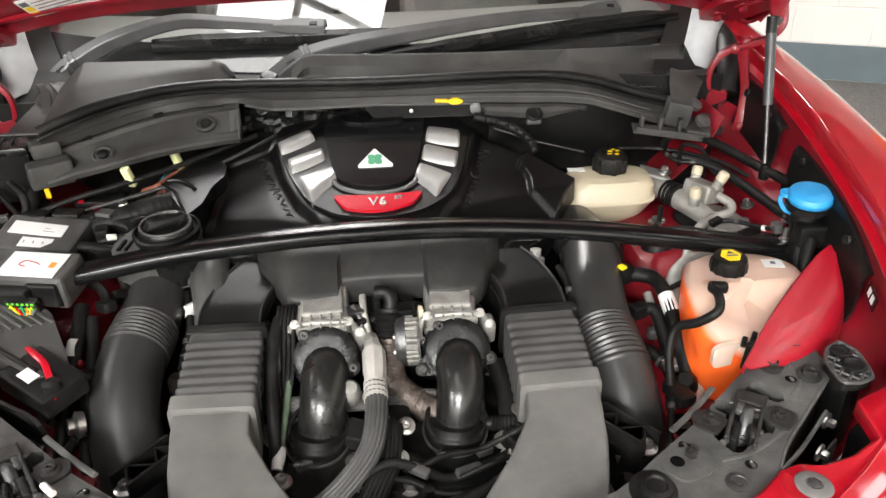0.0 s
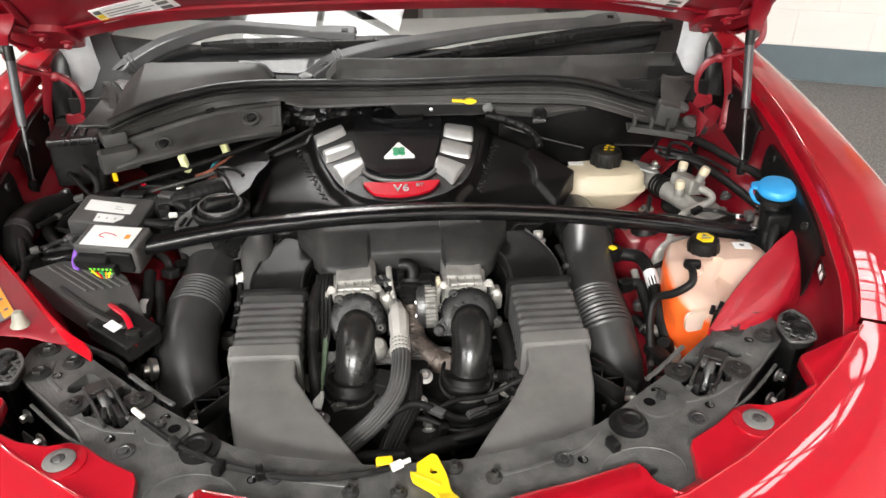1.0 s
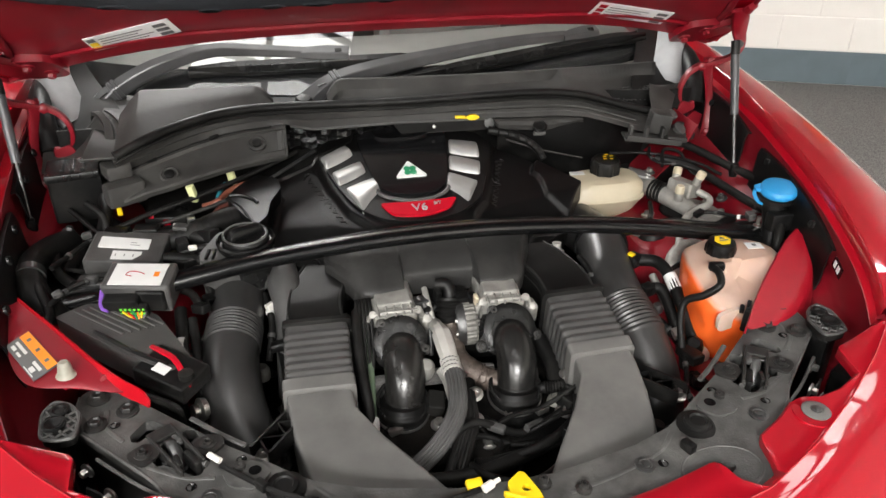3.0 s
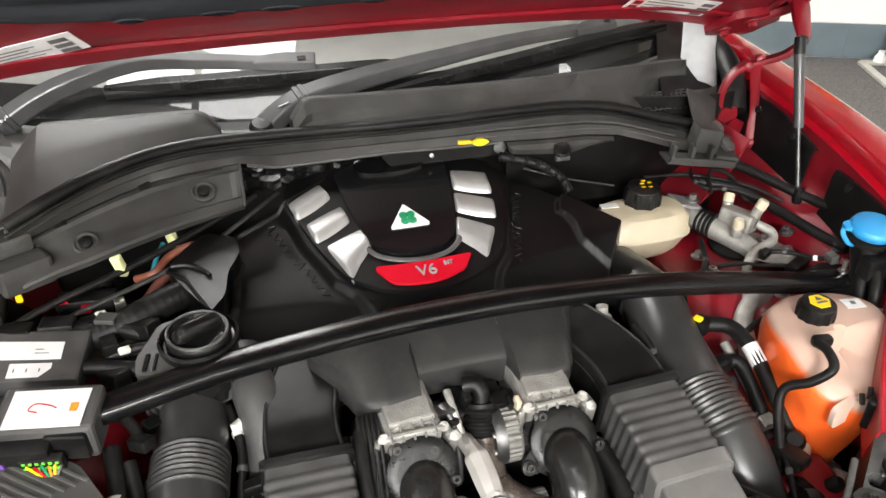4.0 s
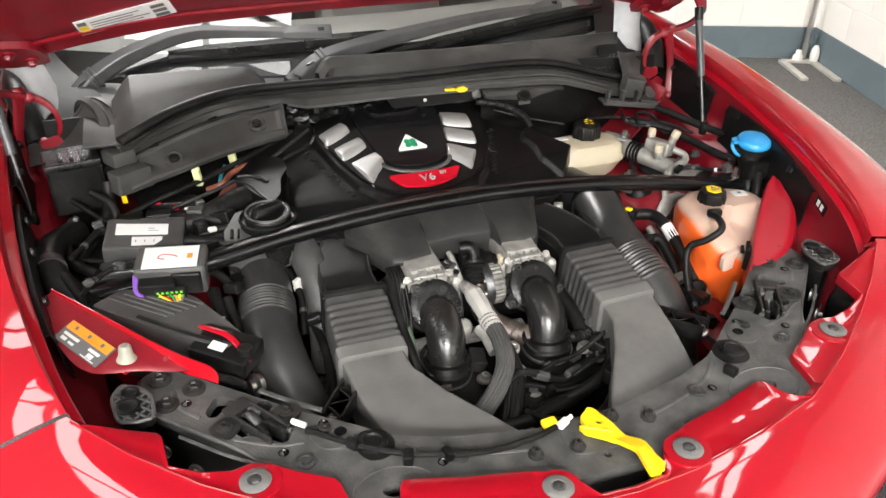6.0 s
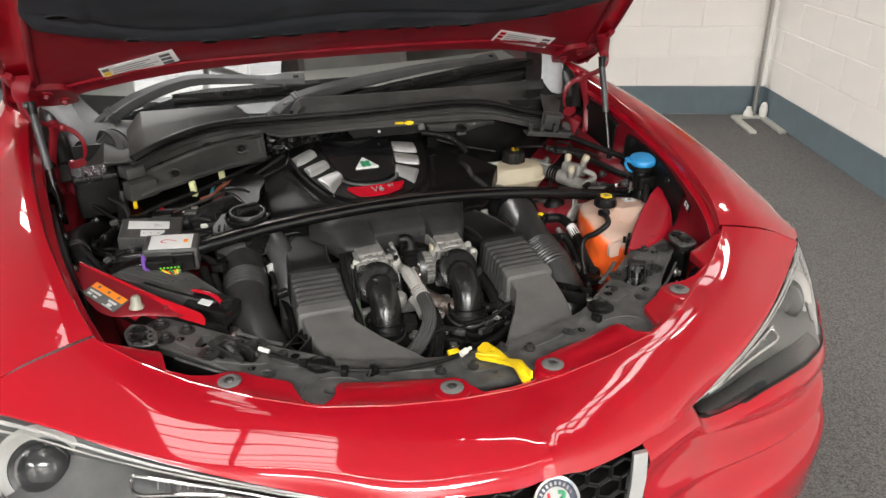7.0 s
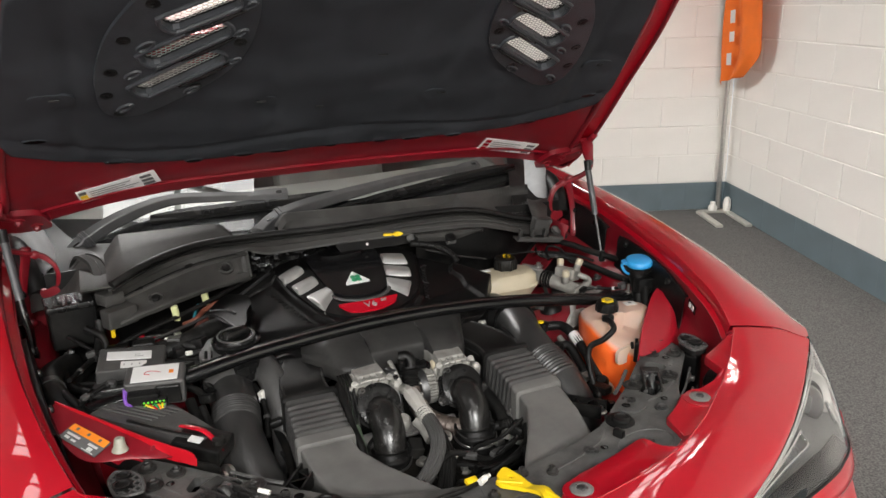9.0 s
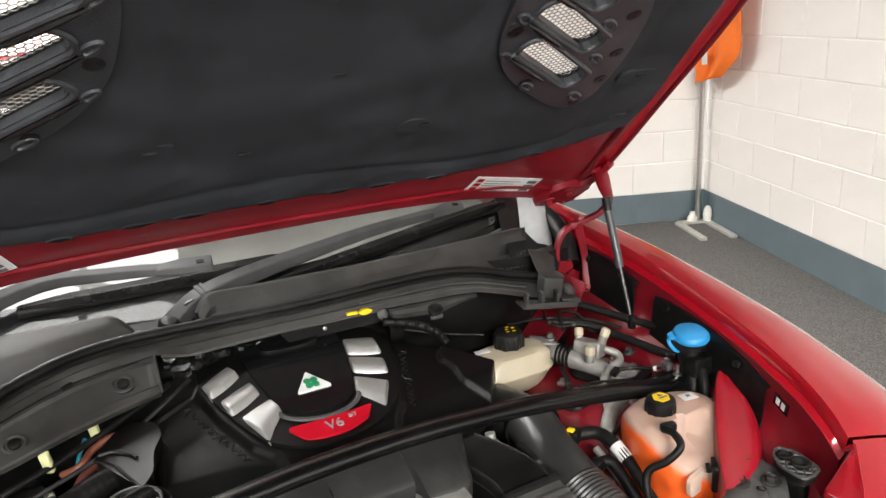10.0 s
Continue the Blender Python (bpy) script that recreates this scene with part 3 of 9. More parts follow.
def panel_grid(place, n_across, n_along, grow):
    """Sheet on the bonnet with the vent slots left open; place(u, v) gives x, s, h."""
    bm = bmesh.new()
    flat = [[place(-1 + 2 * i / n_across, j / n_along) for i in range(n_across + 1)] for j in range(n_along + 1)]
    vs = [[bm.verts.new(lid(*p)) for p in row] for row in flat]
    for j in range(n_along):
        for i in range(n_across):
            a, b = flat[j][i], flat[j + 1][i + 1]
            if not in_slot((a[0] + b[0]) / 2, (a[1] + b[1]) / 2, grow):
                bm.faces.new((vs[j][i], vs[j][i + 1], vs[j + 1][i + 1], vs[j + 1][i]))
    return bm


def frame_point(u, v):
    x = u * (lid_w(v) - .068)
    return x, lid_s(x, v) + .003 * (1 - v) - .05 * v, -.003 - .004 * math.cos(v * 60) * max(0, 1 - v * 6)


part("inner_frame", panel_grid(frame_point, 150, 120, .034), PAINT_IN, bonnet, "inner bonnet frame in shaded dark red")
rim = lid_ring(.004)
part("bonnet_hem", tube([lid(x, s, .0) for x, s in rim] + [lid(*rim[0], .0)], .006, 260, 8), PAINT_IN, bonnet)
for sx in (1, -1):
    fold = [(sx * (lid_w(v) - .070), lid_s(lid_w(v), v)) for v in [.10 + .06 * k for k in range(15)]]
    part("frame_fold", tube([lid(x, s, -.004 - .002 * (k % 3)) for k, (x, s) in enumerate(fold)], .008, 120, 10, flat=.8), PAINT_IN, bonnet)
    band = [[lid(sx * (lid_w(v) - o), lid_s(lid_w(v), v), h) for o, h in ((.074, .0), (.060, .010), (.040, .012), (.018, .006), (.004, -.002), (.002, .004))] for v in [k / 24 for k in range(25)]]
    part("skin_return", sheet(band, .0015), PAINT, bonnet, "glossy red returned edge of the bonnet skin")
ridge = [(-.72, .19), (-.5, .27), (-.25, .29), (0, .295), (.25, .29), (.5, .27), (.72, .19)]
part("frame_ridge", tube([lid(x, s - .035, -.002) for x, s in ridge], .012, 60, 8, flat=.5), PAINT_IN, bonnet)

PADLINE = [(-.730, .56), (-.715, .490), (-.62, .440), (-.48, .400), (-.33, .384), (-.15, .390), (0, .394), (.15, .390), (.33, .384), (.48, .400), (.62, .440), (.715, .490), (.730, .56), (.700, .68), (.655, .85), (.61, 1.02), (.50, 1.14), (.3, 1.2), (0, 1.215), (-.3, 1.2), (-.50, 1.14), (-.61, 1.02), (-.655, .85), (-.700, .68)]


low_side = [p for p in PADLINE[:13]]
high_side = [PADLINE[0]] + list(reversed(PADLINE[13:])) + [PADLINE[12]]
LOW_X, LOW_S = [p[0] for p in low_side], [p[1] for p in low_side]
HIGH = sorted(high_side)
HIGH_X, HIGH_S = [p[0] for p in HIGH], [p[1] for p in HIGH]


def pad_point(u, v):
    x = .730 * math.sin(u * math.pi / 2)
    lo, hi = float(np.interp(x, LOW_X, LOW_S)), float(np.interp(x, HIGH_X, HIGH_S))
    s = lo + (hi - lo) * v
    rim = min(s - lo, hi - s, .730 - abs(x))
    h = .006 + .013 * min(1.0, max(0.0, rim / .014)) ** .5
    # moulded valleys: a cross step behind the rear edge and channels beside the vents
    h -= .005 * math.exp(-((s - lo - .085 - .02 * math.cos(x * 7)) / .016) ** 2) * min(1, rim / .05)
    h -= .004 * math.exp(-((abs(x) - .175 - .05 * (s - .5)) / .014) ** 2) * min(1, max(0, s - .5) / .1)
    h -= .005 * math.exp(-((abs(x) - .585 + .15 * (s - .6)) / .018) ** 2) * min(1, rim / .05)
    h += .004 * math.exp(-((x / .30) ** 2 + ((s - .80) / .22) ** 2))
    return x, s, -h


pad = part("insulation_pad", panel_grid(pad_point, 220, 110, .036), PAD, bonnet, "matt black moulded insulation pad", sharp=50)
# moulded creases and dents of the pad
for x, s, wide in ((-.245, .402, .022), (-.16, .405, .026), (.105, .408, .022), (.19, .402, .026), (.31, .396, .020), (-.36, .396, .018), (-.03, .410, .018), (.52, .43, .026), (-.52, .43, .026), (.66, .56, .022), (-.66, .56, .022)):
    hole_bm = bmesh.new()
    hole_bm.faces.new([hole_bm.verts.new(lid(x + wide * math.cos(q * .3927), s + .009 * math.sin(q * .3927), -.0187)) for q in range(16)])
    part("pad_hole", hole_bm, GLOSS_BLACK, pad, "dark oval slot in the pad")
    part("pad_rim", tube([lid(x + (wide + .001) * math.cos(q * .3927), s + .010 * math.sin(q * .3927), -.0185) for q in range(9)], .0022, 40, 6), PAD, pad)
for x, s in ((-.09, .62), (.20, .64), (-.22, .66), (.02, .82), (.60, .72), (-.60, .72), (.0, 1.02)):
    part("pad_dent", slab(round_outline([(x - .04, s - .022), (x + .04, s - .022), (x + .04, s + .022), (x - .04, s + .022)], 5, .4), lambda a, b, h: lid(a, b, -h), .016, .021, bevel=.0045), PAD, pad)
    part("pad_clip", box(lid(x + .005, s + .006, -.0225), (.020, .006, .004), .002), PLASTIC, pad)

# vents of the bonnet
VENT = [(.525, .690), (.500, .650), (.445, .655), (.30, .775), (.245, .87), (.225, 1.00), (.240, 1.09), (.33, 1.11), (.42, 1.04), (.485, .93), (.520, .80)]


VENT_BLACK = mat("vent_plastic", (.030, .033, .038), .38, 0, .3, 30, .3, 400)


def vent(sx):
    f = lambda pts: [(sx * x, s) for x, s in (pts if sx > 0 else list(reversed(pts)))]
    outline = f(round_outline(VENT, 5, .4))
    holes = [f(slot_outline(a, b, .021)) for a, b in SLOT]
    ob = part("bonnet_vent", slab(outline, lambda x, s, h: lid(x, s, -h), .016, .027, holes, bevel=.004), VENT_BLACK, bonnet, "black plastic vent frame with light wire mesh", sharp=30)
    for a, b in SLOT:
        o = f(slot_outline(a, b, .026))
        ring = [lid(x, s, -.028) for x, s in o]
        part("slot_rim", tube(ring + ring[:1], .0045, 60, 8), VENT_BLACK, ob)
        wall_rows = [[lid(x, s, h) for x, s in o + o[:1]] for h in (-.026, -.015, -.006)]
        part("slot_duct", sheet(wall_rows, .0015), PLASTIC, ob)
        mesh = bmesh.new()
        va, vb = Vector((sx * a[0], a[1])), Vector((sx * b[0], b[1]))
        d = (vb - va).normalized()
        n = Vector((-d.y, d.x))
        ln = (vb - va).length + .04
        for r in range(-3, 4):
            for k in range(int(ln / .0105) + 1):
                c0 = va - d * .02 + d * (.0105 * k + (.00525 if r % 2 else 0)) + n * .0066 * r
                if abs(r) == 3 and (k < 1 or k > ln / .0105 - 1.5):
                    continue
                hexa = [c0 + d * .0061 * math.cos(q * math.pi / 3 + math.pi / 6) + n * .0044 * math.sin(q * math.pi / 3 + math.pi / 6) for q in range(4)]
                for p, q in zip(hexa, hexa[1:]):
                    tube([lid(p.x, p.y, -.010), lid(q.x, q.y, -.010)], .0008, 1, 4, mesh)
        # Pale metal: the bright glass behind the mesh is put into its colour.
        part("wire_mesh", mesh, ALU, ob, "honeycomb mesh, pale for the brightness behind it")
        lower = [lid(a[0] * sx - n.x * .034 * sx + d.x * .1 * g, a[1] - abs(n.y) * .034 + d.y * .1 * g, -.030) for g in (-.1, .3, .7, 1.1)]
        part("slot_lip", tube(lower, [.002, .005, .005, .002], 16, 8), PLASTIC_SATIN, ob)
    for x, s, w in ((.478, .690, .018), (.452, .81, .016), (.422, .90, .018), (.352, .745, .016), (.272, .84, .012), (.262, .93, .014), (.248, 1.01, .014)):
        ring = [lid(sx * (x + w * math.cos(q * .3927) * .8), s + w * .55 * math.sin(q * .3927) - w * .5 * math.cos(q * .3927), -.0275) for q in range(17)]
        part("frame_boss", tube(ring, .0035, 48, 6), VENT_BLACK, ob)
    for x, s in ((.505, .74), (.49, .67), (.345, .755), (.262, .90), (.488, .82), (.455, .92), (.30, 1.08), (.40, 1.02)):
        part("vent_screw", lathe([(0, 0), (.012, 0), (.012, .002), (.006, .003), (0, .001)], lid(sx * x, s, -.026), lid(0, 0, -1) - lid(0, 0, 0), 14), PLASTIC, ob)


vent(1)
vent(-1)


def plate_on(name, corners, thick, material, parent, label=""):
    """Thin plate on four corners in space."""
    c = [Vector(p) for p in corners]
    n = (c[1] - c[0]).cross(c[3] - c[0]).normalized() * thick
    bm = bmesh.new()
    lo = [bm.verts.new(p) for p in c]
    hi = [bm.verts.new(p + n) for p in c]
    bm.faces.new(hi)
    bm.faces.new(lo[::-1])
    for i in range(4):
        bm.faces.new((lo[i], lo[(i + 1) % 4], hi[(i + 1) % 4], hi[i]))
    return part(name, bm, material, parent, label)


def cell(corners, u0, v0, u1, v1, lift):
    """Corners of a field inside four corners, raised a little along the normal."""
    a, b, c, d = (Vector(p) for p in corners)
    n = (b - a).cross(d - a).normalized() * lift
    at = lambda u, v: a.lerp(b, u).lerp(d.lerp(c, u), v) + n
    return [at(u0, v0), at(u1, v0), at(u1, v1), at(u0, v1)]


# stickers on the inner frame
STICKER = mat("sticker_white", (.86, .86, .85), .4, 0, .03, 30)
for sx in (-1, 1):
    q = [lid(-.630, .182, -.006), lid(-.440, .268, -.006), lid(-.452, .338, -.006), lid(-.636, .252, -.006)] if sx < 0 else [lid(.432, .252, -.006), lid(.648, .166, -.006), lid(.653, .235, -.006), lid(.442, .322, -.006)]
    ob = plate_on("bonnet_label", q, -.001, STICKER, bonnet, "white printed instruction label")
    up = (q[1] - q[0]).cross(q[3] - q[0]).normalized()
    s_ = 1 if up.dot(lid(0, 0, -1) - lid(0, 0, 0)) > 0 else -1
    for r in range(5):
        v0 = .10 + r * .165
        plate_on("print_line", cell(q, .16, v0, .60 + .08 * (r % 3), v0 + .03, s_ * .0015), s_ * .0006, INK, ob)
    for r in range(3):
        plate_on("print_mark", cell(q, .03, .10 + .29 * r, .12, .32 + .29 * r, s_ * .0015), s_ * .0006, (YELLOW if r < 2 else INK) if sx < 0 else RED_PL, ob)
        plate_on("print_mark", cell(q, .80, .10 + .29 * r, .94, .28 + .29 * r, s_ * .0015), s_ * .0006, INK, ob)

# hinges and gas struts
for sx in (1, -1):
    hinge = part("bonnet_hinge", slab(round_outline([(.0, .0), (.10, -.01), (.16, .06), (.10, .11), (.02, .10)], 5, .35), lambda a, b, h: lid(sx * (.70 + a), .075 + b, -h), .004, .02, bevel=.004), PAINT_IN, bonnet, "red hinge plate")
    for a, b in ((.04, .03), (.075, .075)):
        part("hinge_bolt", bolt(lid(sx * (.70 + a), .075 + b, -.02), .009, lid(0, 0, -1) - lid(0, 0, 0)), PAINT_IN, hinge)
    part("hinge_arm", tube([(sx * .768, 1.415, 1.104), (sx * .772, 1.42, 1.075), (sx * .780, 1.42, 1.044), (sx * .790, 1.418, .990), (sx * .782, 1.402, .930), (sx * .780, 1.398, .912)], [.013, .011, .010, .009, .010, .012], 30, 10, flat=.6, power=4), PAINT_IN, bonnet)
    part("hinge_arm", tube([(sx * .752, 1.420, 1.088), (sx * .728, 1.425, 1.072), (sx * .711, 1.425, 1.045), (sx * .711, 1.43, 1.012), (sx * .728, 1.44, .972), (sx * .742, 1.45, .945)], [.012, .011, .009, .009, .009, .010], 30, 10, flat=.6, power=4), PAINT_IN, bonnet)
    part("hinge_leaf", tube([(sx * .745, 1.424, 1.084), (sx * .775, 1.405, 1.098), (sx * .805, 1.380, 1.118), (sx * .822, 1.372, 1.150), lid(sx * .825, .225, -.008)], [.010, .014, .015, .015, .018], 36, 10, flat=.45, power=4), PAINT_IN, bonnet, "red hinge leaf under the bonnet")
    part("hinge_tab", box((sx * .738, 1.428, .984), (.034, .012, .018), .004, (0, sx * -14, 0)), PAINT_IN, car)
    for c in ((.750, 1.414, 1.086), (.770, 1.408, 1.100), (.782, 1.395, .922), (.740, 1.442, .952)):
        part("hinge_pin", lathe([(0, -.006), (.010, -.006), (.010, .005), (.006, .008), (0, .008)], (sx * c[0], c[1], c[2]), (sx * -.3, -1, .1), 16), PAINT_IN, bonnet)
    foot_plate = slab(round_outline([(.735, .87), (.80, .87), (.80, .945), (.765, .965), (.735, .93)], 4, .25), lambda x, z, h: Vector((x, 1.445 - h, z)), 0, .006, bevel=.002)
    part("hinge_foot", foot_plate if sx > 0 else mirrored(foot_plate), PAINT_IN, car, "red hinge bracket")
    web = slab(round_outline([(.70, .955), (.755, .975), (.75, .99), (.715, 1.0)], 4, .25), lambda x, z, h: Vector((x, 1.425 - h, z)), 0, .005, bevel=.002)
    part("hinge_web", web if sx > 0 else mirrored(web), PAINT_IN, car)
    top, foot = (Vector((.760, 1.305, 1.168)), Vector((.744, 1.192, .905))) if sx > 0 else (Vector((-.800, 1.345, 1.165)), Vector((-.772, 1.225, .905)))
    strut = part("gas_strut", tube([top, top.lerp(foot, .55)], .0095, 8, 16), mat("strut_grey", (.055, .055, .058), .34, .1, .15, 20) if "strut_grey" not in bpy.data.materials else bpy.data.materials["strut_grey"], car, "dark grey gas strut")
    arm = [lid(sx * .815, .235, -.006), Vector((sx * .815, 1.390, 1.210)), top + Vector((sx * .022, .030, .022)), top + Vector((sx * .012, .004, .004))]
    part("strut_bracket", tube(arm, [.024, .022, .018, .013], 20, 12, flat=.35, power=3.5), PAINT_IN, bonnet, "red strut bracket on the bonnet")
    part("bracket_gusset", tube([lid(sx * .79, .15, -.012), lid(sx * .83, .20, -.012), lid(sx * .84, .26, -.008)], [.016, .020, .014], 16, 12, flat=.6, power=3), PAINT_IN, bonnet)
    part("ball_stud", lathe([(0, -.012), (.008, -.012), (.010, -.004), (.010, .006), (.006, .012), (0, .012)], top + Vector((sx * .006, 0, 0)), (sx, 0, 0), 14), DARK_STEEL, bonnet)
    part("strut_rod", tube([top.lerp(foot, .5), foot], .0042, 6, 10), DARK_STEEL, strut)
    part("strut_socket", tube([top + Vector((0, 0, .008)), top.lerp(foot, .08)], .0105, 4, 12), PLASTIC, strut)
    part("strut_socket", lathe([(0, -.012), (.009, -.012), (.011, 0), (.009, .018), (0, .02)], foot, (0, 0, 1), 14), PLASTIC, strut)


# ---- engine bay: shell ----
def super_ring(c, rx, ry, z, power=2.6, n=32, turn=0.0):
    out = []
    for k in range(n):
        a = 2 * math.pi * k / n
        ca, sa = math.cos(a), math.sin(a)
        x, y = rx * math.copysign(abs(ca) ** (2 / power), ca), ry * math.copysign(abs(sa) ** (2 / power), sa)
        out.append(Vector((c[0] + x * math.cos(turn) - y * math.sin(turn), c[1] + x * math.sin(turn) + y * math.cos(turn), z)))
    return out


def lookup(xs, ys, x):
    return float(np.interp(x, xs, ys))


def flat_at(z):
    return lambda x, y, h: Vector((x, y, z + h))


def text_on(name, body, size, m, material, parent, label="", depth=.0012):
    cu = bpy.data.curves.new(name, "FONT")
    cu.body, cu.size, cu.extrude, cu.align_x, cu.align_y = body, size, depth, "CENTER", "CENTER"
    tmp = new(name, cu)
    me = bpy.data.meshes.new_from_object(tmp.evaluated_get(bpy.context.evaluated_depsgraph_get()))
    bpy.data.objects.remove(tmp)
    me.materials.append(material)
    ob = new(name, me)
    ob.parent = parent
    ob.matrix_world = m
    return tagged(ob, label)


part("bay_floor", box((0, .93, .50), (1.36, 1.02, .03), 0), DARK, car, "grimy underside of the engine bay, near-black for its shade")
bulk = [[(x, 1.46 - .03 * math.cos(x * 9), z) for x in [-.74 + .04 * k for k in range(38)]] for z in (.45, .6, .75, .9, 1.03)]
part("bulkhead", sheet(bulk, .006), RUBBER, car, "black bulkhead insulation")
foil = []
rng = random.Random(5)
for z in [.95 + .008 * k for k in range(11)]:
    foil.append([(x, 1.422 + rng.uniform(-.010, .010), z + rng.uniform(-.003, .003)) for x in [-.30 + .012 * k for k in range(29)]])
part("heat_shield", sheet(foil, .0015), mat("crumpled_dark_foil", (.05, .05, .05), .20, .9, .4, 60, .6, 300), car, "crumpled dark foil heat shield", sharp=20)
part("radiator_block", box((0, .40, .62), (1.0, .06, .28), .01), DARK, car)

# strut towers
# Inner red, brighter and less dusty: light on the beam is in the colour.
BEAM_LIT = mat("lit_beam_red", (.32, .003, .013), .45, 0, .12, 10, .1, 60, coat=.15)
for sx in (1, -1):
    tower = bmesh.new()
    loft([super_ring((sx * .60, 1.14), .165, .19, .50, 3.2), super_ring((sx * .60, 1.14), .155, .18, .76, 3.2), super_ring((sx * .605, 1.14), .135, .16, .80, 2.8), super_ring((sx * .605, 1.14), .10, .12, .812, 2.4), super_ring((sx * .605, 1.14), .04, .05, .814, 2)], tower)
    ob = part("strut_tower", tower, PAINT_IN, car, "dusty red suspension strut tower")
    part("tower_cap", lathe([(0, 0), (.048, 0), (.048, .008), (.040, .013), (0, .014)], (sx * .625, 1.19, .812), (0, 0, 1), 24), RUBBER, ob, "black rubber tower cap")
    for a in (.5, 2.4, 4.4):
        part("tower_nut", bolt((sx * .605 + .075 * math.cos(a), 1.13 + .085 * math.sin(a), .808), .009), STEEL, ob)
    # chassis rail and filler metal below
    part("chassis_rail", tube([(sx * .50, 1.30, .66), (sx * .47, 1.0, .67), (sx * .46, .75, .66), (sx * .47, .55, .62)], .06, 20, 12, power=4), PAINT_IN, car)
    rear = [[(sx * a, y, z) for a, z in ((.70, .98), (.66, .90), (.60, .84), (.56, .62))] for y in (1.30, 1.36, 1.42)]
    part("corner_panel", sheet(rear, .003), PAINT_IN, car)
    # beam from the wing to the slam panel
    beam = [[(sx * .752, .925, .888), (sx * .715, .85, .890), (sx * .665, .785, .876), (sx * .625, .742, .862)],
            [(sx * .735, .935, .890), (sx * .695, .862, .892), (sx * .645, .797, .880), (sx * .605, .752, .864)],
            [(sx * .700, .945, .872), (sx * .660, .880, .868), (sx * .610, .815, .848), (sx * .570, .765, .832)],
            [(sx * .672, .955, .830), (sx * .632, .895, .818), (sx * .585, .828, .798), (sx * .545, .775, .786)],
            [(sx * .660, .955, .700), (sx * .620, .900, .690), (sx * .575, .835, .680), (sx * .535, .780, .670)]]
    if sx > 0:
        beam = [[(.492, .702, .790), (.556, .778, .800), (.626, .846, .815), (.694, .908, .830), (.735, .938, .840)],
                [(.488, .692, .835), (.552, .766, .852), (.622, .836, .866), (.691, .899, .878), (.731, .929, .884)],
                [(.486, .687, .855), (.550, .760, .870), (.620, .830, .882), (.689, .894, .892), (.729, .925, .896)],
                [(.498, .684, .852), (.560, .752, .866), (.630, .820, .878), (.697, .884, .889), (.735, .918, .894)],
                [(.540, .690, .846), (.600, .718, .852), (.657, .770, .866), (.700, .826, .880), (.726, .890, .890)],
                [(.555, .682, .800), (.612, .708, .806), (.667, .760, .820), (.709, .816, .836), (.734, .884, .850)]]
    part("wing_beam", sheet(smooth_rows(beam, 20, 20), .003), BEAM_LIT, car, "red painted pressed metal beam")

# black side trims along the shut line
for lo, hi in ((.80, 1.15), (1.22, 1.50)):
    trim = []
    for k in range(13):
        y = lo + (hi - lo) * k / 12
        p = Vector((lookup([q.y for q in edge], [q.x for q in edge], y), y, lookup([q.y for q in edge], [q.z for q in edge], y)))
        bow = .022 * math.sin(math.pi * k / 12)
        trim.append([p + Vector((-.019, 0, -.055 + bow * .6)), p + Vector((-.030, 0, -.052 + bow * .6)), p + Vector((-.036, 0, -.065)), p + Vector((-.040, 0, -.12)), p + Vector((-.055, 0, -.165))])
    both("side_trim", sheet(trim, .003), PLASTIC, None, "black plastic side trim")
q = [(.690, .735, .895), (.700, .772, .905), (.702, .770, .925), (.692, .733, .916)]
ob = plate_on("wing_tag", q, -.0015, GLOSS_BLACK, car, "small black printed tag")
plate_on("print_mark", cell(q, .2, .2, .45, .8, -.002), -.0005, LABEL, ob)
plate_on("print_mark", cell(q, .58, .2, .82, .8, -.002), -.0005, LABEL, ob)

# ---- slam panel at the front ----
SLAM = [(0, .482), (.07, .480), (.20, .500), (.262, .520), (.287, .535), (.325, .564), (.392, .611), (.475, .681), (.530, .728), (.567, .756), (.579, .760), (.602, .745), (.607, .736), (.605, .700), (.606, .680), (.598, .664), (.54, .607), (.484, .552), (.458, .514), (.44, .475), (.40, .440), (.37, .40), (.34, .375), (.30, .372), (.27, .385), (.20, .372), (.10, .345), (.072, .352), (.060, .368), (0, .372)]


def slam_z(x, y):
    return .045 * min(1, (abs(x) / .58) ** 1.3)


LATCH = round_outline([(.418, .554), (.428, .551), (.468, .577), (.479, .575), (.488, .589), (.484, .599), (.488, .614), (.489, .630), (.497, .638), (.508, .626), (.519, .628), (.522, .641), (.505, .671), (.492, .671), (.462, .642), (.452, .634), (.446, .646), (.433, .645), (.427, .631), (.438, .617), (.412, .603), (.406, .584)], 3, .18)
right = SLAM[1:-1]
outline = [SLAM[0]] + right + [SLAM[-1]] + [(-x, y) for x, y in reversed(right)]
BOLT_HOLE = [(.006 + .0065 * math.cos(a * .5236), .400 + .0065 * math.sin(a * .5236)) for a in range(12)]
OVAL = [(.300 + .020 * math.cos(a * .3927), .425 + .012 * math.sin(a * .3927)) for a in range(16)]
bm = slab(outline, lambda x, y, h: Vector((x, y, .784 + h)), 0, .018, [LATCH, [(-x, y) for x, y in reversed(LATCH)], OVAL, [(-x, y) for x, y in reversed(OVAL)], BOLT_HOLE], bevel=.003)
for k in range(-15, 16):
    bmesh.ops.bisect_plane(bm, geom=bm.verts[:] + bm.edges[:] + bm.faces[:], plane_co=(k * .04 + .001, 0, 0), plane_no=(1, 0, 0))
for v in bm.verts:
    v.co.z += slam_z(v.co.x, v.co.y)
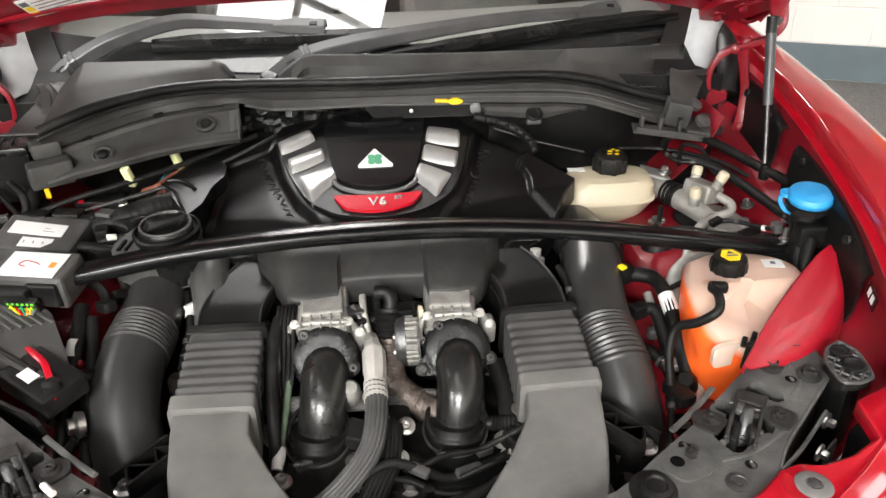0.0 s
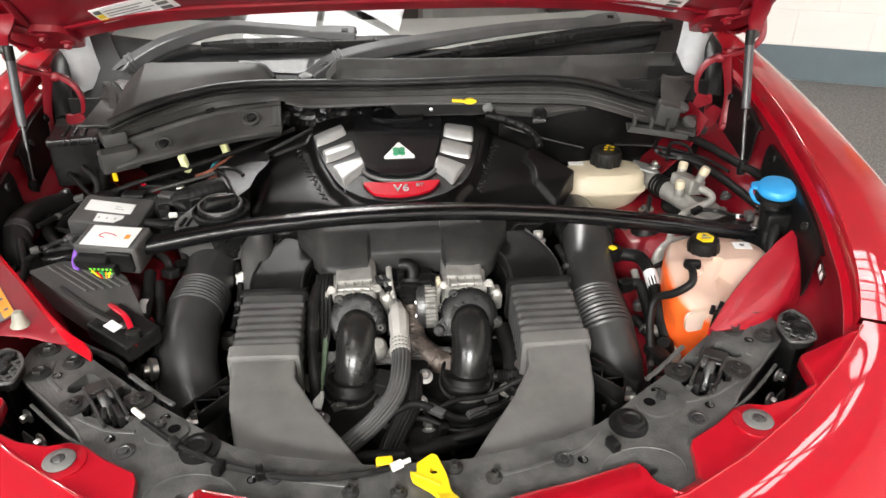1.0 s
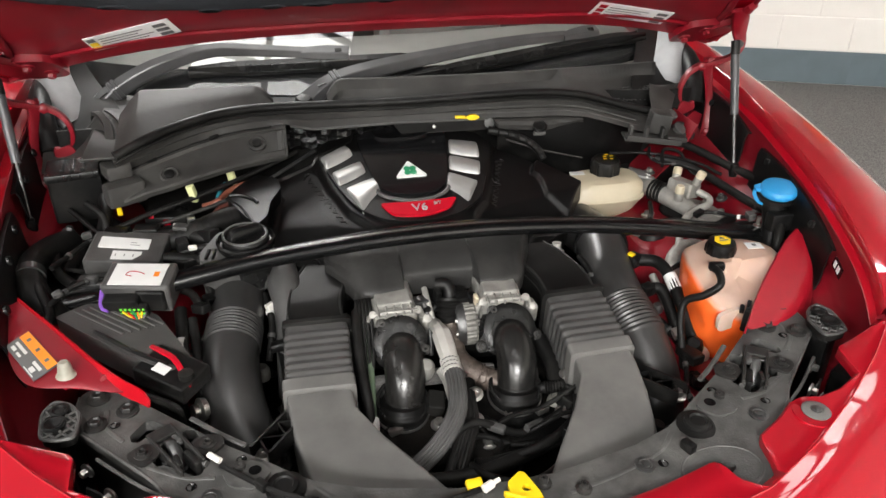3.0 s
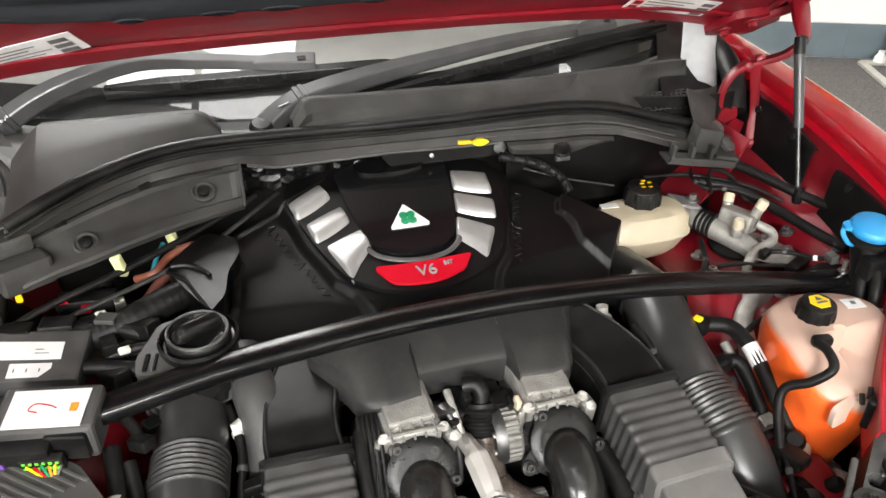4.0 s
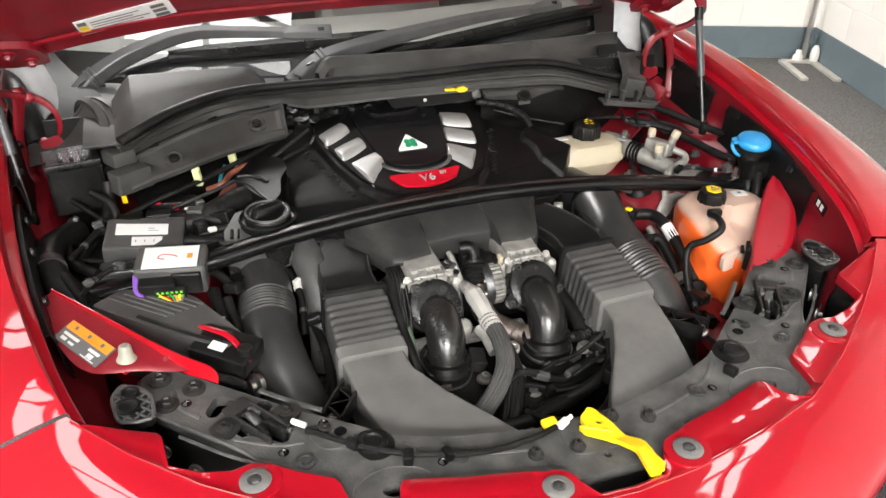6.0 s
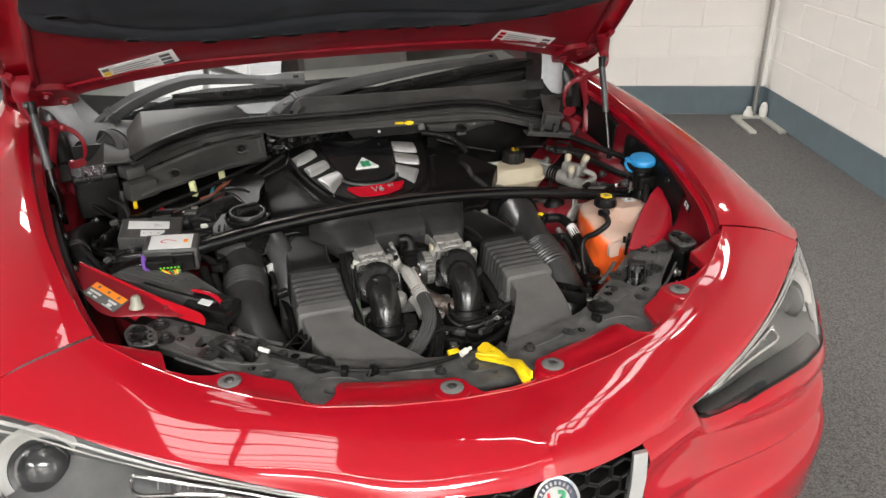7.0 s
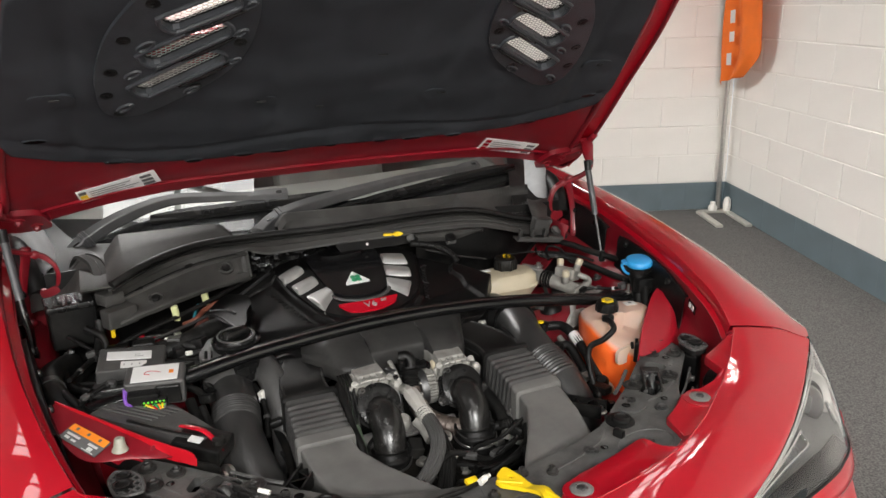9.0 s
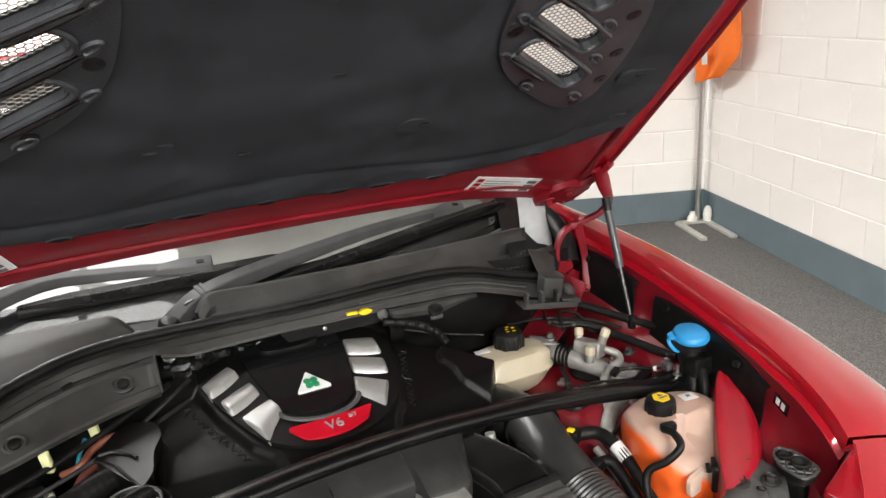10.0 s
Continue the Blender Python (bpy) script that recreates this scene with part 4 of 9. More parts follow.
slam = part("slam_panel", bm, SLAM_BLACK, car, "dusty black plastic and metal front crossmember", sharp=30)
skirt = [[Vector((x, y, .786 + slam_z(x, y))) for x, y in outline + outline[:1]], [Vector((x * .99, y + .004, .70)) for x, y in outline + outline[:1]]]
part("slam_skirt", sheet(skirt, .003), PLASTIC, slam)


def slam_top(x, y):
    return .802 + slam_z(x, y)


for x, y in ((.578, .728), (.532, .696), (.572, .668)):
    for sx in (1, -1):
        ob = part("mount_bolt", lathe([(0, 0), (.017, 0), (.0168, .0025), (.0125, .004), (0, .004)], (sx * x, y, slam_top(x, y)), (0, 0, 1), 28), BLACK_STEEL, slam)
        part("bolt_head", lathe([(0, .003), (.0105, .003), (.0105, .0095), (.009, .011), (.0065, .0105), (.005, .008), (0, .008)], (sx * x, y, slam_top(x, y)), (.05, .02, 1), 6), BLACK_STEEL, ob, sharp=20)
for x, y in ((.405, .507), (.357, .546), (.20, .46), (.15, .40)):
    for sx in (1, -1):
        part("panel_screw", lathe([(0, -.001), (.015, -.001), (.015, .0015), (.010, .002), (.009, .0005), (.006, .0005), (.006, .003), (0, .003)], (sx * x, y, slam_top(x, y)), (0, 0, 1), 18), DARK_STEEL, slam)
for sx in (1, -1):
    part("rubber_mount", lathe([(0, 0), (.031, 0), (.031, .003), (.021, .005), (.020, .010), (.014, .012), (.012, .009), (0, .009)], (sx * .308, .514, slam_top(.308, .514) - .002), (0, 0, 1), 28), RUBBER, slam)
    # latch in its cut-out: two cheeks, a claw on its pin, a spring
    mid, run_v = Vector((.457, .605, .822)), Vector((.54, .84, 0)).normalized()
    off_v, head = Vector((-run_v.y, run_v.x, 0)), math.degrees(math.atan2(run_v.y, run_v.x))
    at = lambda a, b, z: Vector((sx * (mid.x + run_v.x * a + off_v.x * b), mid.y + run_v.y * a + off_v.y * b, mid.z + z))
    latch = part("bonnet_latch", box(at(0, 0, -.028), (.11, .045, .006), .002, (0, 0, sx * head)), BLACK_STEEL, slam, "dark steel bonnet latch")
    for b in (-.017, .017):
        part("latch_cheek", box(at(-.004, b, 0), (.100, .005, .046), .0015, (0, 0, sx * head)), BLACK_STEEL, latch)
    part("latch_bridge", box(at(.036, 0, .020), (.024, .040, .005), .0015, (0, 0, sx * head)), BLACK_STEEL, latch)
    part("latch_claw", tube([at(-.022, 0, -.014), at(-.006, 0, .010), at(.010, 0, .020), at(.022, 0, .010), at(.018, 0, -.004)], [.007, .009, .008, .006, .004], 24, 10, flat=.7), DARK_STEEL, latch, "bright steel claw")
    part("latch_pin", tube([at(-.008, -.024, .004), at(-.008, .024, .004)], .0055, 4, 14), DARK_STEEL, latch)
    part("latch_pin", tube([at(.026, -.024, .012), at(.026, .024, .012)], .004, 4, 12), DARK_STEEL, latch)
    part("latch_lever", box(at(-.036, .008, .010), (.036, .010, .024), .003, (0, 0, sx * head)), PLASTIC, latch)
    part("latch_lever", box(at(-.030, -.010, .012), (.026, .008, .022), .003, (0, 0, sx * (head + 12))), PLASTIC, latch)
    part("latch_stop", box(at(.012, .010, .018), (.020, .010, .010), .003, (0, 0, sx * head)), PLASTIC_GREY, latch)
    part("latch_spring", tube([at(-.030 + .0011 * a, .0 + .0055 * math.cos(a * .9), -.004 + .0055 * math.sin(a * .9)) for a in range(40)], .0013, 160, 6), DARK_STEEL, latch)
    for ex, ey in ((.412, .610), (.499, .598)):
        ear = slab(round_outline([(ex - .024, ey - .004), (ex - .002, ey - .026), (ex + .020, ey - .008), (ex + .022, ey + .006), (ex + .002, ey + .022), (ex - .018, ey + .016)], 4, .3), flat_at(slam_top(ex, ey) - .001), 0, .004, bevel=.0015)
        part("latch_ear", ear if sx > 0 else mirrored(ear), BLACK_STEEL, latch)
        part("ear_bolt", lathe([(0, 0), (.012, 0), (.012, .002), (.007, .003), (.007, .008), (.004, .008), (.003, .005), (0, .005)], (sx * ex, ey, slam_top(ex, ey) + .003), (0, 0, 1), 16), BLACK_STEEL, latch)
    part("cable_end", lathe([(0, 0), (.004, 0), (.0045, .004), (.0045, .018), (0, .018)], (sx * .425, .578, slam_top(.42, .58) + .004), (-sx * .8, -.6, .0), 12), PLASTIC_GREY, latch)
    # foam end block and side bracket
    pad_outline = round_outline([(.630, .706), (.643, .681), (.634, .627), (.612, .619), (.587, .621), (.588, .666), (.604, .692)], 5, .3)
    bm = slab(pad_outline, flat_at(.856), 0, .014, bevel=.003)
    if sx < 0:
        bm = mirrored(bm)
    foam = part("rest_pad", bm, RUBBER, car, "black rubber rest pad with a lattice top")
    for way in (1, -1):
        for k in range(-12, 13):
            run_pts = []
            for q in range(41):
                a, b = (q - 20) * .0032, k * .0125
                hx, hy = .614 + a * .70 - b * .70 * way, .660 + way * a * .72 + b * .70
                if sum((p1[1] > hy) != (p2[1] > hy) and hx < (p2[0] - p1[0]) * (hy - p1[1]) / (p2[1] - p1[1]) + p1[0] for p1, p2 in zip(pad_outline, pad_outline[1:] + pad_outline[:1])) % 2:
                    run_pts.append(Vector((sx * hx, hy, .870)))
            if len(run_pts) > 2:
                part("pad_web", tube([run_pts[0], run_pts[-1]], .0022, 2, 6), PLASTIC_GREY, foam)
    part("pad_edge", tube([Vector((sx * x, y, .870)) for x, y in pad_outline + pad_outline[:1]], .003, 120, 6), PLASTIC_GREY, foam)
    for wx, wy, wr in ((.620, .652, .017), (.618, .681, .014)):
        part("pad_washer", lathe([(0, 0), (wr, 0), (wr, .005), (wr * .75, .006), (wr * .5, .003), (0, .003)], (sx * wx, wy, .869), (0, 0, 1), 22), PLASTIC, foam)
    part("pad_post", box((sx * .612, .650, .775), (.030, .036, .15), .006, (0, 0, sx * 20)), PLASTIC, foam)
    part("lamp_back", box((sx * .655, .575, .77), (.09, .10, .10), .015, (0, 0, sx * 30)), PLASTIC, car)
    part("side_bracket", slab(round_outline([(0, 0), (.03, 0), (.03, .07), (0, .07)], 4, .2), lambda a, b, h: Vector((sx * (.555 + a), .575 + a * .8 - h, .73 + b)), 0, .004), DARK_STEEL, slam)
# pressed ribs, pockets and small holes of the panel
for sx in (1, -1):
    for pts in (((.08, .44), (.16, .455), (.23, .478), (.265, .51)), ((.40, .545), (.44, .55), (.49, .575)), ((.36, .605), (.395, .632), (.44, .672)), ((.53, .63), (.555, .66), (.562, .70)), ((.10, .395), (.18, .41), (.24, .425))):
        part("panel_ridge", tube([Vector((sx * x, y, slam_top(x, y) - .001)) for x, y in pts], .0045, 24, 8, flat=.6), SLAM_BLACK, slam)
    for x, y in ((.352, .535), (.365, .575), (.225, .455), (.545, .665), (.43, .53), (.12, .375), (.20, .40)):
        part("panel_hole", lathe([(0, 0), (.006, 0), (.0075, .0012), (.0062, .0014), (.0045, -.001), (0, -.001)], (sx * x, y, slam_top(x, y)), (0, 0, 1), 14), GLOSS_BLACK, slam)
    pocket = [(sx * .30 + .058 * math.cos(a * .2618), .425 + .042 * math.sin(a * .2618)) for a in range(25)]
    part("panel_ridge", tube([Vector((x, y, slam_top(x, y) - .0015)) for x, y in pocket], .003, 96, 6), SLAM_BLACK, slam)
    part("cable_clip", box((sx * .27, .470, slam_top(.27, .47) + .008), (.014, .022, .016), .003, (0, 0, sx * 20)), PLASTIC, slam)
    part("panel_seam", tube([Vector((sx * x, y, slam_top(x, y) - .0015)) for x, y in ((.56, .60), (.50, .545), (.44, .50), (.40, .46))], .0028, 30, 6), SLAM_BLACK, slam)
for sx in (1, -1):
    raised = slab(round_outline([(.322, .545), (.345, .515), (.380, .522), (.392, .552), (.368, .572), (.342, .568)], 5, .35), lambda x, y, h: Vector((x, y, slam_top(x, y) - .001 + h)), 0, .005, bevel=.002)
    part("raised_boss", raised if sx > 0 else mirrored(raised), SLAM_BLACK, slam)
    part("boss_nut", lathe([(0, 0), (.0085, 0), (.0085, .006), (.004, .007), (0, .005)], (sx * .366, .556, slam_top(.366, .556) + .004), (0, 0, 1), 6), BLACK_STEEL, slam, sharp=20)
    part("boss_hole", lathe([(0, 0), (.008, 0), (.009, .001), (.007, .0012), (0, .0006)], (sx * .346, .548, slam_top(.346, .548) + .004), (0, 0, 1), 16), GLOSS_BLACK, slam)
    wall_run = [Vector((sx * x, y, 0)) for x, y in ((.607, .738), (.606, .680), (.598, .664), (.54, .607), (.484, .552), (.458, .514))]
    part("panel_lip", tube([p + Vector((0, 0, slam_top(p.x, p.y) - .002)) for p in wall_run], .003, 50, 8), SLAM_BLACK, slam)
# raised centre plate, release cable and yellow lever
centre = slab(round_outline([(-.036, .478), (.054, .477), (.066, .440), (.056, .412), (.028, .407), (-.036, .409), (-.044, .436)], 5, .3), flat_at(.801), 0, .004, bevel=.002)
part("raised_plate", centre, SLAM_BLACK, slam)
for x, y in ((.048, .462), (-.030, .424), (.100, .441), (-.094, .430)):
    part("plate_nut", bolt((x, y, slam_top(x, y) + (.003 if abs(x) < .06 else 0)), .007), BLACK_STEEL, slam)
part("cable_end", tube([(-.408, .579, .842), (-.400, .571, .842), (-.392, .564, .841)], .0045, 6, 12), WHITE_PL, slam, "white cable end")
part("release_cable", tube([(x, y, slam_top(x, y) + .006) for x, y in ((-.392, .562), (-.337, .517), (-.295, .492), (-.252, .473), (-.164, .452), (-.09, .456), (-.042, .468))], .0045, 60, 8), RUBBER, slam, "black release cable")
for x, y, turn in ((-.337, .517, 40), (-.215, .462, 15)):
    part("cable_clip", box((x, y, slam_top(x, y) + .007), (.012, .020, .016), .003, (0, 0, turn)), PLASTIC, slam)
part("cable_sleeve", tube([(-.038, .464, .813), (-.024, .471, .814)], .0065, 6, 12), WHITE_PL, slam)
part("cable_spring", tube([(-.024 + .00045 * a, .471 + .0002 * a + .003 * math.cos(a * 1.1), .814 + .003 * math.sin(a * 1.1)) for a in range(28)], .0011, 120, 6), WHITE_PL, slam)
part("yellow_tag", box((-.048, .478, .810), (.024, .016, .010), .003, (10, 0, 5)), YELLOW, slam, "small yellow tag")
LEVER = [(-.004, .466), (.018, .483), (.025, .479), (.036, .442), (.039, .414), (.053, .388), (.052, .350), (.047, .330), (.030, .332), (.029, .350), (.032, .373), (.022, .407), (.012, .419), (-.010, .437), (-.014, .452), (-.004, .450)]
LEVER_HOLE = [(.019 + .0065 * math.cos(a * .5236), .451 + .0065 * math.sin(a * .5236)) for a in range(12)]
lever = slab(round_outline(LEVER, 4, .22), lambda x, y, h: Vector((x, y, .809 + h + .012 * math.sin(max(0, min(1, (.41 - y) / .09)) * math.pi))), 0, .008, [LEVER_HOLE], bevel=.0015)
lever_ob = part("release_lever", lever, YELLOW, car, "bright yellow bonnet release lever")
part("lever_rib", tube([(-.010, .448, .817), (.006, .438, .8175), (.026, .424, .818)], .0025, 20, 8, flat=.8), YELLOW, lever_ob)
part("lever_fin", box((.046, .352, .826), (.006, .044, .016), .002, (-6, 0, 4)), YELLOW, lever_ob)
part("lever_pivot", lathe([(0, 0), (.008, 0), (.008, .002), (.004, .004), (0, .004)], (.019, .451, .806), (0, 0, 1), 16), BLACK_STEEL, lever_ob)

# screws of the front cover
for x, y, z in ((.475, .475, .852), (.102, .351, .826)):
    for sx in (1, -1):
        tab = slab([(x + .034 * math.cos(a * .314), y + .032 * math.sin(a * .314)) for a in range(20)], flat_at(z - .006), -.004, .004, bevel=.002)
        tab = mirrored(tab) if sx < 0 else tab
        ob = part("screw_tab", tab, PAINT, car)
        part("cover_screw", lathe([(0, 0), (.0205, 0), (.0215, .002), (.018, .0045), (.010, .005), (.008, .003), (.004, .003), (0, .004)], (sx * x, y, z - .001), (0, 0, 1), 24), PLENUM_GREY, ob, "dusty grey plastic cover screw")
        part("screw_star", lathe([(0, 0), (.009, 0), (.008, .002), (.004, .0035), (0, .0035)], (sx * x, y, z + .003), (0, 0, 1), 6), DARK_STEEL, ob)

# ---- intake ducts ----
PIPE = mat("moulded_pipe", (.028, .0275, .027), .34, 0, .3, 14, .05, 300, dirt=(.05, .05, .048), dirt_amount=.35)

def duct_ring(c, across, w, h, n=28, up=(0, 0, 1), power=5):
    a, u = Vector(across).normalized(), Vector(up).normalized()
    out = []
    for k in range(n):
        t = 2 * math.pi * k / n
        ct, st = math.cos(t), math.sin(t)
        out.append(Vector(c) + a * (w / 2) * math.copysign(abs(ct) ** (2 / power), ct) + u * (h / 2) * math.copysign(abs(st) ** (2 / power), st))
    return out


for sx in (1, -1):
    # front plenum, widening towards the nose
    rings = []
    for t, cx, cy, cz, w, h, ang in ((0, .247, .748, .766, .112, .085, 2), (.1, .247, .735, .762, .106, .088, 2), (.3, .243, .690, .755, .108, .090, 4), (.55, .222, .630, .748, .138, .088, 8), (.8, .190, .565, .745, .180, .080, 13), (.95, .170, .523, .747, .202, .066, 15), (1, .166, .508, .748, .200, .045, 15)):
        rings.append(duct_ring((sx * cx, cy, cz), (math.cos(radians(ang)), sx * math.sin(radians(ang)), 0), w, h, 44, power=16))
    duct = part("intake_duct", loft(rings), PLENUM_GREY, car, "satin grey-black plastic air intake duct")
    # bellows
    bl = []
    for k in range(97):
        t = k / 96
        p = Vector((sx * .244, .752, .772)).lerp(Vector((sx * .240, .872, .800)), t)
        rib = (.5 - .5 * math.cos(2 * math.pi * 6 * max(0, min(1, (t - .10) / .80)))) ** 1.0
        g = .0022 * rib * (1 if .10 < t < .90 else 0)
        bl.append(duct_ring(p, (1, sx * .02, 0), .110 + 2 * g, .089 + 2 * g, 44, (0, -.2, 1), power=12))
    part("bellows", loft(bl), PLASTIC_GREY, duct, "ribbed rubber bellows")
    # curved upper duct
    ud = []
    for t in [k / 20 for k in range(21)]:
        p = spline([(sx * .238, .865, .799), (sx * .239, .93, .804), (sx * .226, 1.0, .803), (sx * .205, 1.06, .799), (sx * .165, 1.12, .79)], 20)[round(t * 20)]
        ang = lerp_list([0, 2, 12, 28, 40], t)
        ud.append(duct_ring(p, (math.cos(radians(ang)), sx * math.sin(radians(ang)), 0), lerp_list([.104, .102, .101, .1, .1], t), .082, 40, (0, -.12, 1), power=12))
    part("upper_duct", loft(ud), DUCT_BLACK, duct, "satin black curved duct")
    centre_line = spline([(sx * .238, .865, .799), (sx * .239, .93, .804), (sx * .226, 1.0, .803), (sx * .205, 1.06, .799)], 24)
    # Paler beads stand in for the highlight lines on the duct's bevels.
    for o in (-.047, .047):
        part("duct_highlight", tube([p + Vector((o * math.cos(radians(.8 * k)), o * sx * math.sin(radians(.8 * k)), .0405)) for k, p in enumerate(centre_line)], .0022, 60, 8), LIP_GREY, duct)
        part("duct_highlight", tube([p + Vector((o * 1.07 * math.cos(radians(.8 * k)), o * 1.07 * sx * math.sin(radians(.8 * k)), .020)) for k, p in enumerate(centre_line)], .0016, 60, 8), LIP_GREY, duct)
    part("duct_seam", tube([(sx * .182, .868, .842), (sx * .240, .868, .846), (sx * .298, .868, .842)], .0035, 12, 8), RUBBER, duct)
    # bracket between duct and crossmember
    part("duct_collar", loft([duct_ring((sx * .2455, y, z), (1, sx * .03, 0), w, h, 44, power=14) for y, z, w, h in ((.752, .770, .108, .090), (.750, .770, .120, .100), (.728, .764, .120, .100), (.726, .763, .110, .092))]), PLENUM_GREY, duct)
    part("duct_rim", loft([duct_ring((sx * .239, y, z), (1, sx * .03, 0), w, h, 44, (0, -.15, 1), power=14) for y, z, w, h in ((.880, .806, .112, .086), (.879, .806, .121, .095), (.871, .804, .121, .095), (.870, .803, .112, .088))]), DUCT_BLACK, duct)
    # webbed bracket to the crossmember
    end_a, end_b = Vector((.292, .700, .790)), Vector((.345, .620, .800))
    run_dir = (end_b - end_a).normalized()
    out_dir = Vector((-run_dir.y, run_dir.x, 0)).normalized()
    brk = bmesh.new()
    for o in (-.016, .016):
        q = [end_a + out_dir * o, end_b + out_dir * o]
        sheet([[q[0] + Vector((0, 0, -.03)), q[1] + Vector((0, 0, -.03))], [q[0], q[1]]], .004, brk)
    for k in range(4):
        q0 = end_a.lerp(end_b, k / 4) + out_dir * (.016 if k % 2 else -.016)
        q1 = end_a.lerp(end_b, (k + 1) / 4) + out_dir * (-.016 if k % 2 else .016)
        sheet([[q0 + Vector((0, 0, -.028)), q1 + Vector((0, 0, -.028))], [q0 + Vector((0, 0, -.004)), q1 + Vector((0, 0, -.004))]], .003, brk)
    sheet([[end_a + out_dir * -.016 + Vector((0, 0, -.03)), end_b + out_dir * -.016 + Vector((0, 0, -.03))], [end_a + out_dir * .016 + Vector((0, 0, -.03)), end_b + out_dir * .016 + Vector((0, 0, -.03))]], .003, brk)
    part("duct_bracket", brk if sx > 0 else mirrored(brk), PLASTIC, duct, "webbed black plastic bracket")
    part("bracket_screw", bolt((sx * .340, .628, .775), .009), STEEL, duct)
    # large boost pipes at the sides
    run = [(.375, 1.20, .80), (.378, 1.08, .815), (.358, .97, .803), (.350, .88, .787), (.357, .80, .757), (.364, .735, .69), (.36, .68, .58)] if sx > 0 else None
    pipe = tube(run or [(sx * .378, 1.20, .80), (sx * .380, 1.08, .815), (sx * .384, .97, .80), (sx * .394, .88, .785), (sx * .389, .79, .755), (sx * .364, .715, .69), (sx * .342, .66, .58)], [.052, .052, .050, .050, .051, .050, .048], 330, 32, ribs=(.49, .645, 11, .0026) if sx > 0 else (.36, .47, 8, .0026))
    part("boost_pipe", pipe, PIPE, car, "large satin black moulded air pipe")
    part("pipe_collar", tube([(sx * .384, 1.085, .815), (sx * (.384 if sx < 0 else .376), 1.062, .815)], .057, 4, 28), PLASTIC_SATIN, car)
part("pipe_bung", lathe([(0, 0), (.018, 0), (.02, .01), (.012, .014), (.012, .022), (0, .022)], (-.432, .76, .775), (-.9, -.5, .2), 20), STEEL, car)

# ---- turbo outlets in the middle ----
ELBOW = mat("moulded_elbow", (.012, .0115, .011), .26, 0, .25, 14, .04, 300, dirt=(.05, .046, .042), dirt_amount=.35)

def scallop(c, axis, r, width, n, parent, material):
    """Disc with teeth round its rim."""
    rot = Vector((0, 0, 1)).rotation_difference(Vector(axis)).to_matrix()
    rings = []
    for k, h in ((.55, 0), (.93, 0), (1, .15), (1, .85), (.93, 1), (.8, 1), (.76, .8), (.3, .8), (.05, .95)):
        ring = []
        for i in range(96):
            t = 2 * math.pi * i / 96
            q = r * k * (1 + (.045 if math.cos(n * t) > 0 else 0) * (k > .9))
            ring.append(Vector(c) + rot @ Vector((q * math.cos(t), q * math.sin(t), width * h)))
        rings.append(ring)
    return part("toothed_disc", loft(rings), material, parent, sharp=30)


